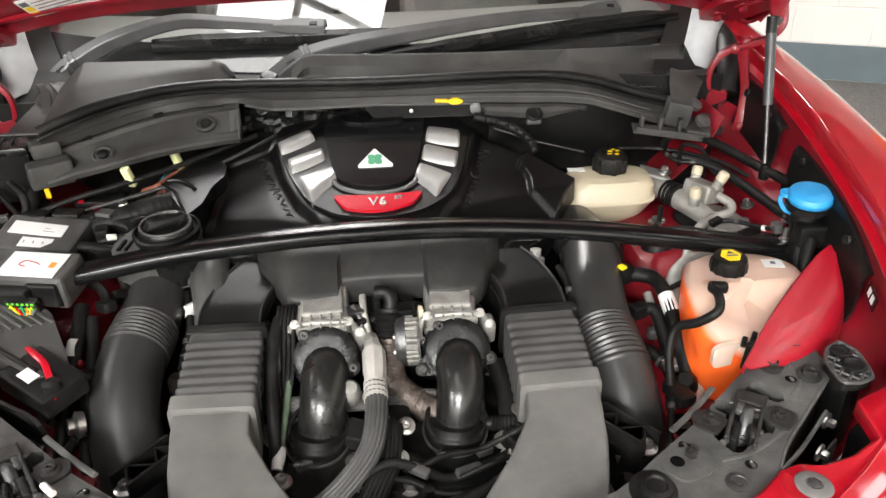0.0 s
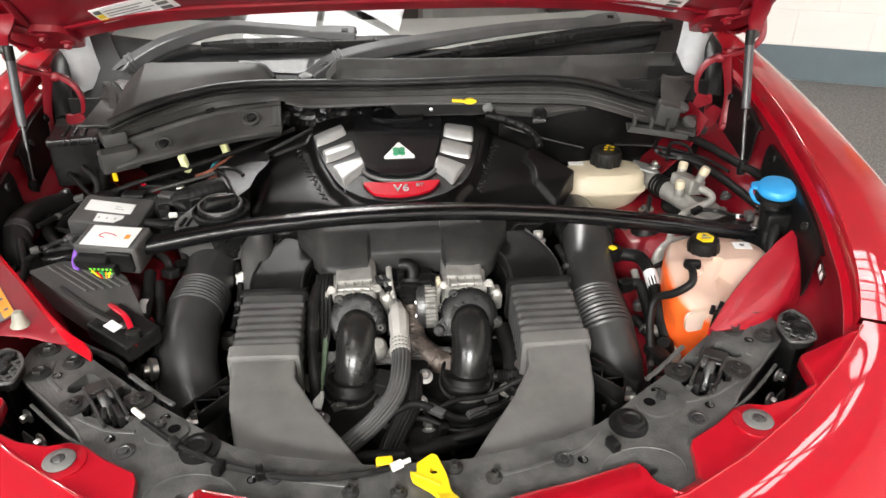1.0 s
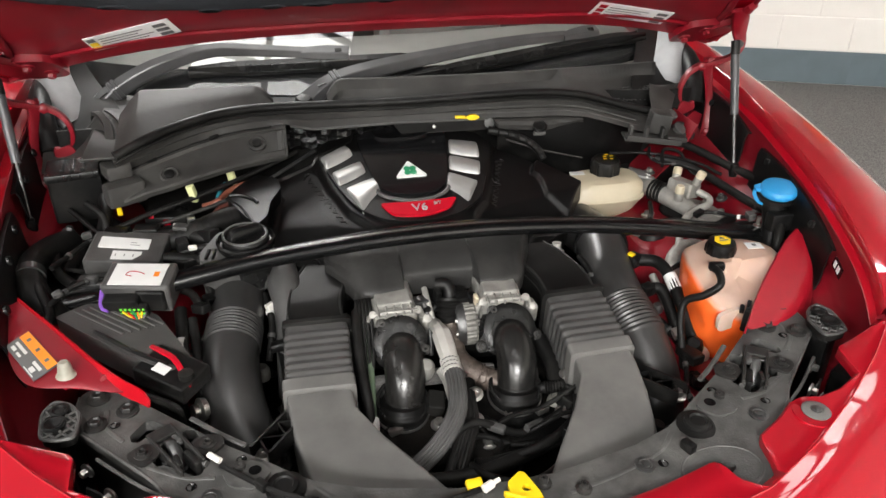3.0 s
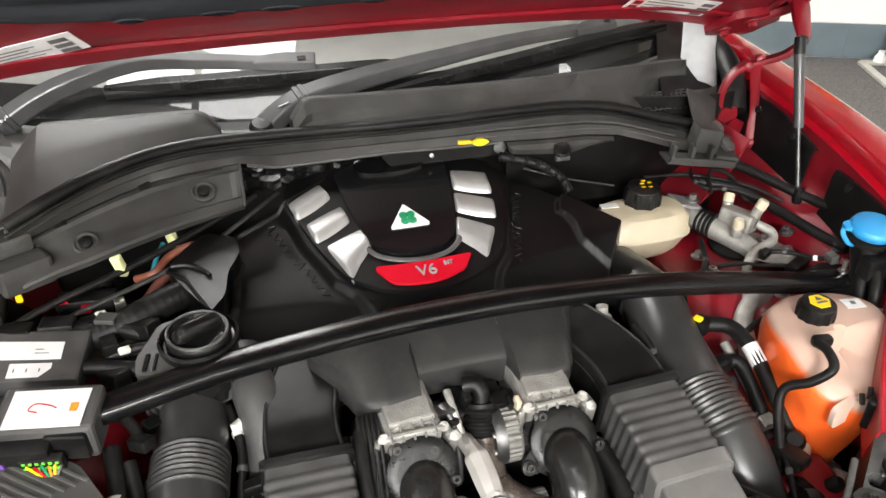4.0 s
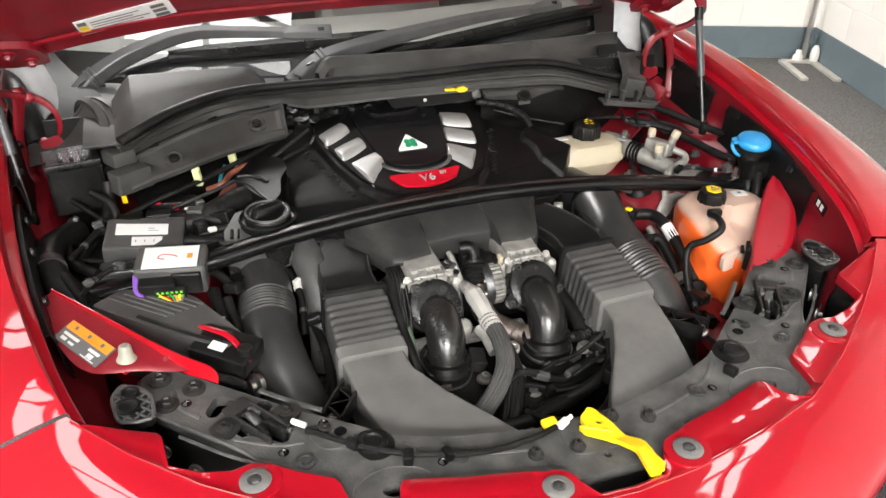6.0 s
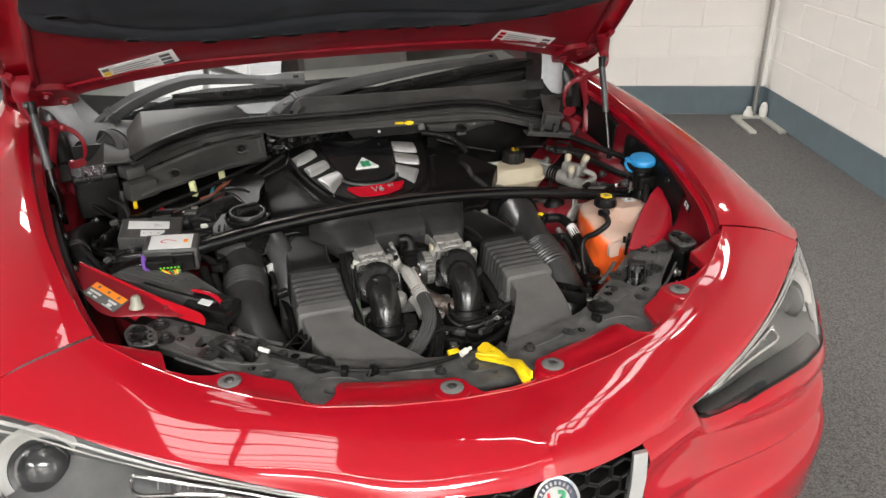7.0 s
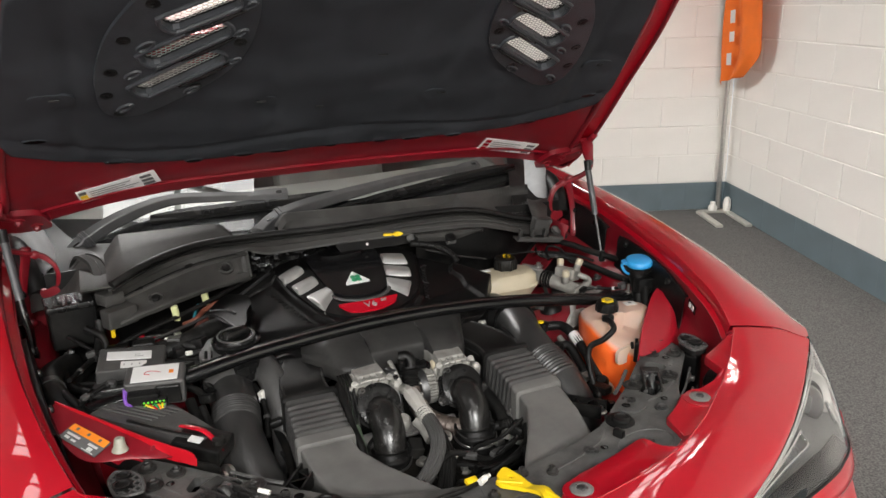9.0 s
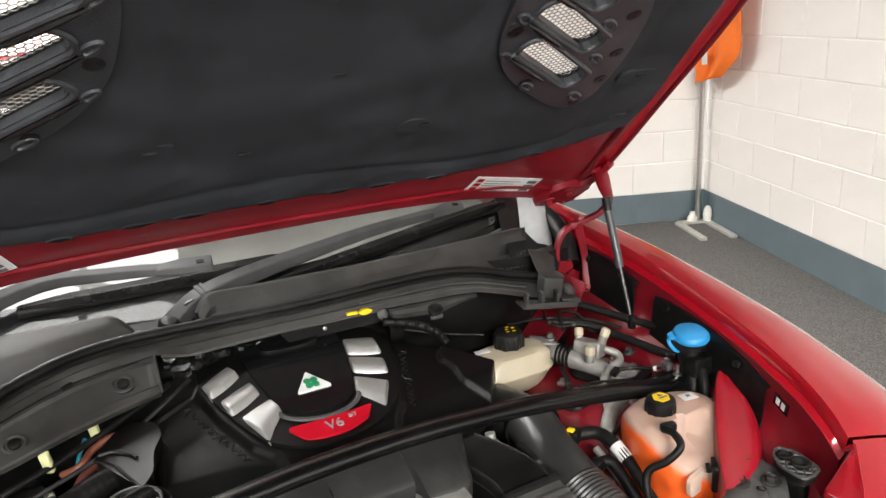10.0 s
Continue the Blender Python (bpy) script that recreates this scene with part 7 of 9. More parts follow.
for sx in (1, -1):
    ends = bmesh.new()
    box((sx * .66, 1.35, .945), (.09, .08, .02), .006, (0, sx * 8, sx * 25), ends)
    lathe([(0, 0), (.017, 0), (.017, .01), (.01, .012), (.01, .018), (0, .018)], (sx * .68, 1.35, .952), (0, 0, 1), 18, ends)
    part("cowl_bracket", ends, COWL_GREY, cowl)
    # light grey trim at the foot of the screen pillar
    tr = [[(sx * .696, 1.560, 1.004), (sx * .733, 1.625, 1.075), (sx * .765, 1.69, 1.15)], [(sx * .714, 1.527, 1.020), (sx * .752, 1.60, 1.092), (sx * .785, 1.665, 1.165)], [(sx * .736, 1.497, 1.016), (sx * .776, 1.575, 1.086), (sx * .806, 1.645, 1.16)], [(sx * .756, 1.50, .985), (sx * .795, 1.58, 1.05), (sx * .818, 1.65, 1.12)]]
    part("pillar_trim", sheet(smooth_rows(tr, 12, 12), .003), mat("pale_grey_trim", (.24, .24, .245), .5, 0, .15, 20, .2, 500) if "pale_grey_trim" not in bpy.data.materials else bpy.data.materials["pale_grey_trim"], cowl, "pale grey trim at the screen pillar")
for sx in (1, -1):
    fill = [[(sx * .60, 1.44, 1.0), (sx * .70, 1.42, .98), (sx * .79, 1.44, .99)], [(sx * .62, 1.52, 1.035), (sx * .72, 1.54, 1.03), (sx * .825, 1.56, 1.03)], [(sx * .70, 1.68, 1.075), (sx * .77, 1.70, 1.075), (sx * .84, 1.74, 1.06)], [(sx * .78, 1.85, 1.16), (sx * .81, 1.86, 1.14), (sx * .85, 1.88, 1.09)]]
    part("corner_filler", sheet(smooth_rows(fill, 10, 10), .004), RUBBER, cowl, "black foam corner filler")
    part("foam_roll", tube([(sx * .80, 1.66, 1.075), (sx * .795, 1.56, 1.06), (sx * .775, 1.48, 1.03), (sx * .76, 1.44, .98)], .024, 30, 14), RUBBER, cowl)
# honeycomb air inlet at the end of the scuttle
vg = bmesh.new()
for r in range(7):
    for k in range(11):
        c = Vector((.545 + .0115 * k + (.00575 if r % 2 else 0), 1.432 + .0095 * r, 1.006 + .0022 * r))
        hexa = [c + Vector((.0062 * math.cos(q * math.pi / 3 + math.pi / 6), .0058 * math.sin(q * math.pi / 3 + math.pi / 6), 0)) for q in range(4)]
        for p, q in zip(hexa, hexa[1:]):
            tube([p, q], .0011, 1, 4, vg)
part("vent_grid", vg, PLASTIC_GREY, cowl, "black honeycomb air inlet")


# Black arms greyed: the sky's sheen on them is put into the colour.
WIPER_SHEEN = mat("wiper_arm_sheen", (.050, .050, .051), .30, .1, .2, 20, .1, 600)


def arm_ring(p, d, normal, w, h):
    """Folded section: flat top, steep rear, long sloping front."""
    side = d.cross(normal).normalized()
    up = side.cross(d).normalized()
    return [p + side * (w * a) + up * (h * b) for a, b in ((-.5, -.5), (-.5, .30), (-.40, .5), (.16, .5), (.24, .42), (.5, -.28), (.5, -.5), (.38, -.5), (.18, .20), (-.34, .20), (-.38, -.5))]


def wiper(name, arm, blade):
    line = spline([screen(*p) for p in arm], 60)
    normal = Vector((0, -.5, .866))
    rings = []
    for k, p in enumerate(line):
        d = (line[min(k + 1, 60)] - line[max(k - 1, 0)]).normalized()
        rings.append(arm_ring(p, d, normal, lerp_list([.046, .040, .036, .030, .026, .024], k / 60), lerp_list([.020, .026, .026, .020, .016, .014], k / 60)))
    w = part(name, loft(rings), WIPER_SHEEN, car, "satin black windscreen wiper arm and blade", sharp=25)
    part("blade_rubber", tube([screen(x, s, .010) for x, s in blade], .008, 40, 10, flat=1.3), RUBBER, w)
    spine = spline([screen(x, s + .004, .022) for x, s in blade], 40)
    sr = []
    for k, p in enumerate(spine):
        d = (spine[min(k + 1, 40)] - spine[max(k - 1, 0)]).normalized()
        f = min(1, .35 + .1 * min(k, 40 - k))
        sr.append(arm_ring(p, d, normal, .024 * f, .018 * f))
    part("blade_spine", loft(sr), PLASTIC_SATIN, w, sharp=25)
    e = screen(*arm[-1])
    d = (screen(arm[-1][0] + .06, arm[-1][1] - .004, arm[-1][2]) - e).normalized()
    head = [arm_ring(e + d * q, d, normal, a, b) for q, a, b in ((-.075, .024, .012), (-.05, .034, .020), (-.02, .040, .024), (.035, .040, .024), (.038, .036, .020))]
    part("wiper_head", loft(head), WIPER_SHEEN, w, sharp=25)
    part("head_button", box(e + d * .012 + normal * .013, (.016, .010, .003), .001, (30, 0, 0)), PLASTIC_SATIN, w)
    k = 13
    d = (line[k + 1] - line[k - 1]).normalized()
    part("arm_hinge", loft([arm_ring(line[k] + d * q, d, normal, a, b) for q, a, b in ((-.009, .040, .028), (-.008, .046, .034), (-.002, .046, .034), (-.001, .042, .030), (.002, .042, .030), (.003, .046, .034), (.009, .046, .034), (.010, .040, .028))]), WIPER_SHEEN, w, sharp=25)
    g = line[8]
    part("hinge_slot", tube([g + normal * .0135 - d * .010, g + normal * .0135 + d * .010], .004, 4, 10, flat=.4), GLOSS_BLACK, w)
    p = screen(*arm[0])
    part("pivot_cap", lathe([(0, -.05), (.02, -.05), (.022, .008), (.016, .016), (0, .018)], p, (0, -.3, 1), 20), PLASTIC, w)
    return w


wiper("wiper", [(-.69, -.10, .012), (-.645, -.04, .024), (-.55, .035, .036), (-.42, .098, .04), (-.30, .108, .036), (-.13, .099, .032)], [(-.47, .050), (-.32, .066), (-.15, .078), (0, .081), (.085, .078)])
wiper("wiper", [(-.21, -.035, .012), (-.14, .012, .03), (-.03, .045, .036), (.16, .078, .036), (.34, .092, .034), (.54, .080, .030)], [(.02, .018), (.25, .044), (.45, .054), (.60, .049), (.735, .030)])

# ---- coolant tank ----
SKIN = mat("peach_translucent_plastic", (.66, .50, .41), .36, 0, .08, 12)
SKIN.node_tree.nodes["Principled BSDF"].inputs["Subsurface Weight"].default_value = .3
SKIN.node_tree.nodes["Principled BSDF"].inputs["Subsurface Radius"].default_value = (.03, .015, .008)


def tank_ring(z, k, sx=0.0, sy=0.0):
    base = [(.500, .950), (.560, .972), (.640, .955), (.678, .915), (.668, .860), (.620, .795), (.560, .752), (.500, .758), (.468, .800), (.472, .880)]
    sm = [Vector(p) for p in spline([(*q, 0) for q in base + base[:1]], 48)][:-1]
    c = Vector((.565, .86, 0))
    return [Vector((c.x + (p.x - c.x) * k + sx, c.y + (p.y - c.y) * k + sy, z - (.03 * max(0, (.86 - p.y) / .1) if z > .8 else .01 * max(0, (.86 - p.y) / .1)))) for p in sm]


shell = loft([tank_ring(.66, .55, -.03, -.01), tank_ring(.68, .66, -.028, -.01), tank_ring(.72, .80, -.018, 0), tank_ring(.74, .86, -.012, 0), tank_ring(.76, .90, -.008, 0), tank_ring(.78, .94, -.004, 0), tank_ring(.800, .97), tank_ring(.815, .985), tank_ring(.835, 1.0), tank_ring(.852, .995), tank_ring(.864, .96), tank_ring(.872, .88), tank_ring(.876, .6), tank_ring(.877, .1)])


def tank_material():
    """Cloudy plastic, orange where the coolant stands behind it."""
    m = mat("cloudy_tank_plastic", (.52, .36, .285), .36, 0, .08, 12)
    t = m.node_tree
    b = t.nodes["Principled BSDF"]
    b.inputs["Subsurface Weight"].default_value = .25
    b.inputs["Subsurface Radius"].default_value = (.03, .015, .008)
    co, sep = t.nodes.new("ShaderNodeTexCoord"), t.nodes.new("ShaderNodeSeparateXYZ")
    t.links.new(co.outputs["Object"], sep.inputs[0])
    fall = t.nodes.new("ShaderNodeMath")
    fall.operation, fall.inputs[0].default_value = "SUBTRACT", .86
    t.links.new(sep.outputs["Y"], fall.inputs[1])
    front = t.nodes.new("ShaderNodeMath")
    front.operation, front.inputs[1].default_value = "MAXIMUM", 0.0
    t.links.new(fall.outputs[0], front.inputs[0])
    add = t.nodes.new("ShaderNodeMath")
    add.operation, add.inputs[1].default_value = "MULTIPLY_ADD", .28
    t.links.new(front.outputs[0], add.inputs[0])
    t.links.new(sep.outputs["Z"], add.inputs[2])
    lean = t.nodes.new("ShaderNodeMath")
    lean.operation, lean.inputs[1].default_value = "MULTIPLY_ADD", .30
    t.links.new(sep.outputs["X"], lean.inputs[0])
    t.links.new(add.outputs[0], lean.inputs[2])
    ramp = t.nodes.new("ShaderNodeMapRange")
    ramp.inputs["From Min"].default_value, ramp.inputs["From Max"].default_value = 1.000, 1.012
    t.links.new(lean.outputs[0], ramp.inputs["Value"])
    mix = t.nodes.new("ShaderNodeMix")
    mix.data_type = "RGBA"
    t.links.new(ramp.outputs["Result"], mix.inputs["Factor"])
    mix.inputs["A"].default_value = (.85, .13, .02, 1)
    t.links.new(b.inputs["Base Color"].links[0].from_socket, mix.inputs["B"])
    t.links.new(mix.outputs["Result"], b.inputs["Base Color"])
    return m


tank = part("coolant_tank", shell, tank_material(), car, "cloudy peach plastic coolant tank part full of orange coolant", sharp=50)
part("tank_recess", slab(round_outline([(-.028, -.020), (.026, -.020), (.028, .018), (-.030, .018)], 4, .3), lambda a, b, h: Vector((.502 + a, .7565 + .25 * a - h, .822 + b)), -.006, .003, bevel=.002), SKIN, tank, "pale moulded recess")


def screw_cap(name, c, r, parent, label, notch=12, lobe=.0009):
    ob = part(name, lathe([(0, -.01), (r, -.01), (r * 1.0, .016), (r * .93, .024), (r * .7, .026), (0, .027)], c, (0, -.05, 1), 30), PLASTIC, parent, label)
    wave = [[Vector(c) + Vector(((r * k + lobe * math.cos(notch * a * math.pi / 48)) * math.cos(a * math.pi / 48), (r * k + lobe * math.cos(notch * a * math.pi / 48)) * math.sin(a * math.pi / 48), h)) for a in range(96)] for k, h in ((1.0, -.009), (1.03, -.006), (1.03, .012), (.97, .019), (.8, .020))]
    part("cap_grip", loft(wave), PLASTIC, ob)
    return ob


cap = screw_cap("cap", (.552, .901, .876), .028, tank, "black screw cap with a yellow symbol")
part("cap_symbol", lathe([(0, 0), (.017, 0), (.017, .0015), (0, .0015)], (.552, .900, .9025), (0, -.05, 1), 6), YELLOW, cap)
plate_on("cap_print", [(.543, .893, .9055), (.561, .893, .9055), (.561, .897, .9055), (.543, .897, .9055)], .0005, INK, cap)
plate_on("cap_print", [(.546, .901, .9053), (.558, .901, .9053), (.552, .911, .9048), (.5515, .911, .9048)], .0005, INK, cap)
lab = plate_on("tank_label", [(.612, .898, .8775), (.645, .895, .8765), (.648, .918, .8765), (.615, .922, .8775)], .001, LABEL, tank)
plate_on("print_mark", [(.625, .905, .879), (.633, .904, .879), (.634, .912, .879), (.626, .913, .879)], .0005, INK, lab)
part("tank_spout", tube([(.522, .842, .868), (.514, .838, .882), (.506, .834, .887)], [.011, .010, .009], 10, 12), SKIN, tank)
part("tank_clip", box((.506, .834, .888), (.030, .016, .017), .005, (0, 0, -10)), PLASTIC, tank)
part("overflow_hose", tube([(.496, .834, .888), (.498, .812, .888), (.488, .786, .879), (.464, .792, .856), (.441, .812, .833), (.431, .802, .80), (.430, .775, .745), (.428, .745, .68)], .0072, 80, 12), RUBBER, car, "black rubber overflow hose")
part("tank_bracket", box((.535, .735, .830), (.040, .030, .045), .004, (0, 10, 35)), PLASTIC, tank)
part("bracket_prong", tube([(.528, .748, .846), (.536, .758, .856)], .004, 4, 8), PLASTIC, tank)
part("bracket_prong", tube([(.514, .745, .842), (.521, .756, .850)], .004, 4, 8), PLASTIC, tank)
part("level_mark", slab([(-.006, 0), (0, .010), (.006, 0), (0, -.010)], lambda a, b, h: Vector((.486 + a, .800 - h - .3 * a, .795 + b)), 0, .002), LABEL, tank, "small white diamond mark")
part("outlet_stub", tube([(.488, .80, .735), (.474, .785, .715), (.462, .77, .69)], [.018, .019, .018], 12, 14), SKIN, tank)


# ---- brake fluid reservoir and lines at the bulkhead ----
rsv = [super_ring((.455, 1.262), .060, .038, .800, 3, 32), super_ring((.452, 1.262), .080, .048, .815, 3, 32), super_ring((.458, 1.265), .092, .054, .838, 3.2, 32), super_ring((.458, 1.265), .096, .058, .842, 3.2, 32), super_ring((.458, 1.265), .096, .058, .846, 3.2, 32), super_ring((.458, 1.265), .092, .054, .850, 3.2, 32), super_ring((.460, 1.267), .090, .053, .872, 3.2, 32), super_ring((.460, 1.268), .080, .045, .884, 3, 32), super_ring((.460, 1.27), .05, .03, .888, 2.6, 32)]
res = part("brake_reservoir", loft(rsv), CREAM, car, "yellowed cream brake fluid reservoir")
cap = screw_cap("cap", (.467, 1.285, .897), .033, res, "black screw cap with yellow marks", 8, .0028)
for k, (x, y) in enumerate(((.458, 1.275), (.472, 1.272), (.462, 1.288), (.478, 1.288), (.470, 1.298))):
    plate_on("cap_print", [(x, y, .9245), (x + .008, y, .9245), (x + .008, y + .006, .924), (x, y + .006, .924)], .0006, YELLOW, cap)
part("level_window", box((.385, 1.25, .872), (.03, .02, .016), .004), mat("pink_plastic", (.75, .25, .18), .4), res)
part("reservoir_label", box((.398, 1.285, .890), (.034, .016, .002), .0005, (0, 0, -6)), LABEL, res)
part("reservoir_bracket", box((.565, 1.285, .873), (.055, .05, .006), .002, (0, 18, 0)), SILVER, res)
part("bracket_bolt", bolt((.585, 1.29, .872), .008), STEEL, res)

ac = part("ac_line", tube([(.555, 1.30, .845), (.575, 1.25, .850), (.595, 1.215, .845), (.618, 1.175, .838), (.635, 1.13, .83)], [.020, .021, .021, .020, .018], 40, 16), ALU, car, "aluminium air-conditioning pipes and valves")
for k in range(4):
    part("rubber_ring", tube([(.577 + .004 * k, 1.247 - .008 * k, .850), (.579 + .004 * k, 1.243 - .008 * k, .850)], .025, 2, 18), RUBBER, ac)
part("valve_block", box((.632, 1.205, .868), (.045, .065, .035), .006, (0, 12, 28)), ALU, ac)
for c, d in (((.628, 1.238, .868), (.25, .35, .9)), ((.648, 1.185, .882), (.35, -.1, .9)), ((.600, 1.165, .858), (.0, .0, 1))):
    part("valve_stem", lathe([(0, 0), (.010, 0), (.010, .016), (.008, .018), (0, .018)], c, d, 14), ALU, ac)
    tip = Vector(c) + Vector(d).normalized() * .018
    part("valve_cap", lathe([(0, 0), (.0105, 0), (.0105, .014), (.008, .018), (0, .018)], tip, d, 12), CREAM, ac, "cream plastic valve cap")
part("thin_pipe", tube([(.650, 1.175, .87), (.668, 1.155, .862), (.66, 1.138, .853), (.615, 1.125, .845), (.575, 1.09, .835), (.545, 1.04, .82), (.515, .99, .79), (.50, .94, .74), (.49, .88, .70)], .0085, 80, 12), ALU, ac, "bent bare aluminium pipe")
part("thick_pipe", tube([(.60, 1.05, .80), (.55, 1.03, .815), (.512, 1.0, .80), (.505, .965, .77), (.50, .92, .70)], .0155, 60, 14), ALU, ac)
part("side_pipe", tube([(.448, .96, .80), (.452, .90, .77), (.458, .83, .72), (.46, .78, .66)], .0075, 40, 10), ALU, ac)
part("mount_plate", slab(round_outline([(.60, 1.23), (.68, 1.20), (.71, 1.10), (.66, 1.08), (.615, 1.13)], 4, .25), flat_at(.828), 0, .006, bevel=.002), ALU, ac)
for x, y in ((.672, 1.17), (.685, 1.12), (.63, 1.2)):
    part("plate_nut", bolt((x, y, .834), .008), STEEL, ac)
sens = part("tower_sensor", lathe([(0, 0), (.032, 0), (.028, .022), (.02, .03), (0, .03)], (.515, 1.105, .800), (0, 0, 1), 24), RUBBER, car)
part("sensor_nut", bolt((.515, 1.105, .83), .009), STEEL, sens)
part("sensor_cable", tube([(.52, 1.11, .838), (.56, 1.10, .846), (.61, 1.09, .838), (.66, 1.08, .835)], .004, 30, 8), RUBBER, car)
part("cable_connector", box((.67, 1.075, .836), (.05, .022, .018), .003, (0, 0, 25)), PLASTIC, car)
# heater hoses with yellow clip beside the boost pipe
hh = part("coolant_hose", tube([(.425, .985, .825), (.455, .965, .828), (.465, .93, .82), (.468, .88, .795), (.470, .80, .74), (.475, .75, .66)], .0125, 50, 12), RUBBER, car, "black rubber coolant hoses with clips")
part("coolant_hose_lower", tube([(.43, .93, .79), (.45, .915, .79), (.455, .86, .75), (.46, .80, .68)], .011, 40, 12), RUBBER, hh)
part("quick_connector", box((.415, .985, .826), (.03, .028, .026), .005, (0, 0, 30)), PLASTIC, hh)
part("yellow_clip", box((.408, .985, .838), (.012, .014, .010), .002, (0, 0, 30)), YELLOW, hh)
part("quick_connector", box((.422, .925, .79), (.03, .024, .024), .005, (0, 0, 20)), PLASTIC, hh)
part("hose_label", tube([(.466, .925, .8185), (.468, .895, .803)], .0132, 6, 14), LABEL, hh)
part("hose_bracket", box((.44, .765, .745), (.03, .05, .02), .004, (0, 0, 15)), PLASTIC, hh)

# ---- washer filler ----
fil = part("washer_filler", tube([(.722, 1.0, .945), (.722, .995, .915), (.718, .98, .87), (.70, .95, .78)], [.036, .026, .022, .022], 30, 16), PLASTIC, car, "black washer filler neck with a blue cap")
cap = part("cap", lathe([(0, -.010), (.035, -.010), (.0375, -.006), (.0375, -.001), (.036, .002), (.034, .006), (.026, .009), (.012, .010), (0, .010)], (.723, .995, .953), (-.06, -.12, 1), 40), BLUE, fil, "bright blue plastic cap")
for tab in ([(.030, -.020), (.052, -.012), (.054, .004), (.034, .016)], [(-.032, .004), (-.046, .012), (-.042, .026), (-.022, .028)]):
    part("cap_tab", slab(round_outline(tab, 5, .35), lambda a, b, h: Vector((.723 + a, .995 + b, .951 + h + .06 * a + .12 * b)), -.003, .003, bevel=.0015), BLUE, cap)
part("cap_strap", tube([(.690, 1.018, .953), (.680, 1.012, .940), (.686, 1.002, .925), (.700, .998, .918)], .004, 24, 8, flat=.5), BLUE, cap)
part("neck_ring", lathe([(.030, -.006), (.036, -.006), (.036, .004), (.030, .004)], (.722, .997, .936), (-.06, -.12, 1), 30), PLASTIC_SATIN, fil)
part("filler_clip", box((.718, .965, .895), (.05, .03, .04), .006), PLASTIC, fil)
part("filler_pipe", tube([(.715, .955, .89), (.70, .93, .86), (.69, .91, .80)], .011, 24, 10), PLASTIC, fil)
loom = part("wiring_loom", tube([(.62, 1.36, .935), (.68, 1.30, .93), (.73, 1.22, .915), (.775, 1.12, .905), (.775, 1.04, .90)], .009, 50, 12, ribs=(0, 1, 40, .0008)), RUBBER, car, "taped black wiring loom")
part("loom_branch", tube([(.60, 1.30, .905), (.66, 1.26, .90), (.70, 1.20, .885), (.73, 1.10, .875), (.735, 1.04, .88)], .0095, 40, 12), RUBBER, loom)
part("thin_cable", tube([(.50, 1.34, .91), (.60, 1.33, .905), (.68, 1.26, .905), (.72, 1.2, .895)], .004, 40, 8), RUBBER, loom)
part("thin_cable", tube([(.60, 1.26, .90), (.62, 1.30, .925), (.655, 1.285, .92), (.665, 1.24, .89), (.70, 1.22, .885)], .004, 40, 8), RUBBER, loom)
part("cover_tube", tube([(.20, 1.36, .985), (.26, 1.335, .975), (.30, 1.31, .955), (.315, 1.29, .93)], .008, 60, 10, ribs=(0, 1, 26, .0015)), RUBBER, car, "corrugated black conduit")
part("thin_cable", tube([(.24, 1.34, .965), (.32, 1.325, .94), (.42, 1.315, .915)], .0025, 30, 8), BLACK_STEEL, loom)

# ---- left side electrics ----
mod = part("control_module", box((-.535, .972, .893), (.118, .072, .058), .006, (6, 2, -10)), PLASTIC_GREY, car, "dark grey control module with a white label and a purple plug")
q = [(-.585, .945, .9195), (-.496, .928, .9175), (-.484, .985, .9245), (-.574, 1.002, .9265)]
lab = plate_on("module_label", q, .0015, LABEL, mod, "white printed label")
part("print_curl", tube([(-.546, .960, .9235), (-.556, .966, .9242), (-.548, .974, .9252), (-.532, .968, .9245), (-.524, .962, .9235)], .0008, 24, 5), RED_PL, lab)
plate_on("print_mark", cell(q, .80, .38, .90, .60, .002), .0005, ORANGE, lab)
part("module_plug", box((-.563, .935, .885), (.062, .03, .034), .004, (10, 0, -10)), PLASTIC, mod, "black plug")
part("plug_latch", tube([(-.596, .952, .905), (-.598, .934, .888), (-.590, .922, .876)], .005, 12, 8), PURPLE, mod, "purple plug latch")
part("plug_face", box((-.545, .921, .878), (.05, .012, .024), .002, (15, 0, -10)), PLASTIC, mod)
for k in range(12):
    part("plug_pin", box((-.565 + .0075 * (k % 6), .9165 - .0013 * (k % 6), .884 - .009 * (k // 6)), (.004, .003, .004), .0005, (15, 0, -10)), mat("pin_green", (.15, .65, .05), .4) if "pin_green" not in bpy.data.materials else bpy.data.materials["pin_green"], mod)
for k in range(6):
    part("plug_wire", tube([(-.563 + .008 * k, .916, .880 - .003 * (k % 2)), (-.548 + .004 * k, .905, .872), (-.535, .90, .855)], .0018, 12, 6), (YELLOW, RED_PL, GREEN, ORANGE, YELLOW, INK)[k], mod)
part("plug_lever", box((-.515, .935, .888), (.05, .02, .04), .004, (0, 0, -14)), PLASTIC, mod)
part("plug_loom", tube([(-.535, .905, .86), (-.53, .885, .845), (-.525, .86, .83), (-.52, .83, .80)], .011, 24, 10), RUBBER, mod)
ecu = part("engine_controller", box((-.575, 1.10, .893), (.14, .095, .036), .005, (8, 4, -8)), PLASTIC_GREY, car, "dark grey controller box with white printed labels")
q = [(-.625, 1.095, .915), (-.535, 1.082, .906), (-.531, 1.112, .911), (-.621, 1.127, .920)]
lab = plate_on("controller_label", q, .0015, LABEL, ecu)
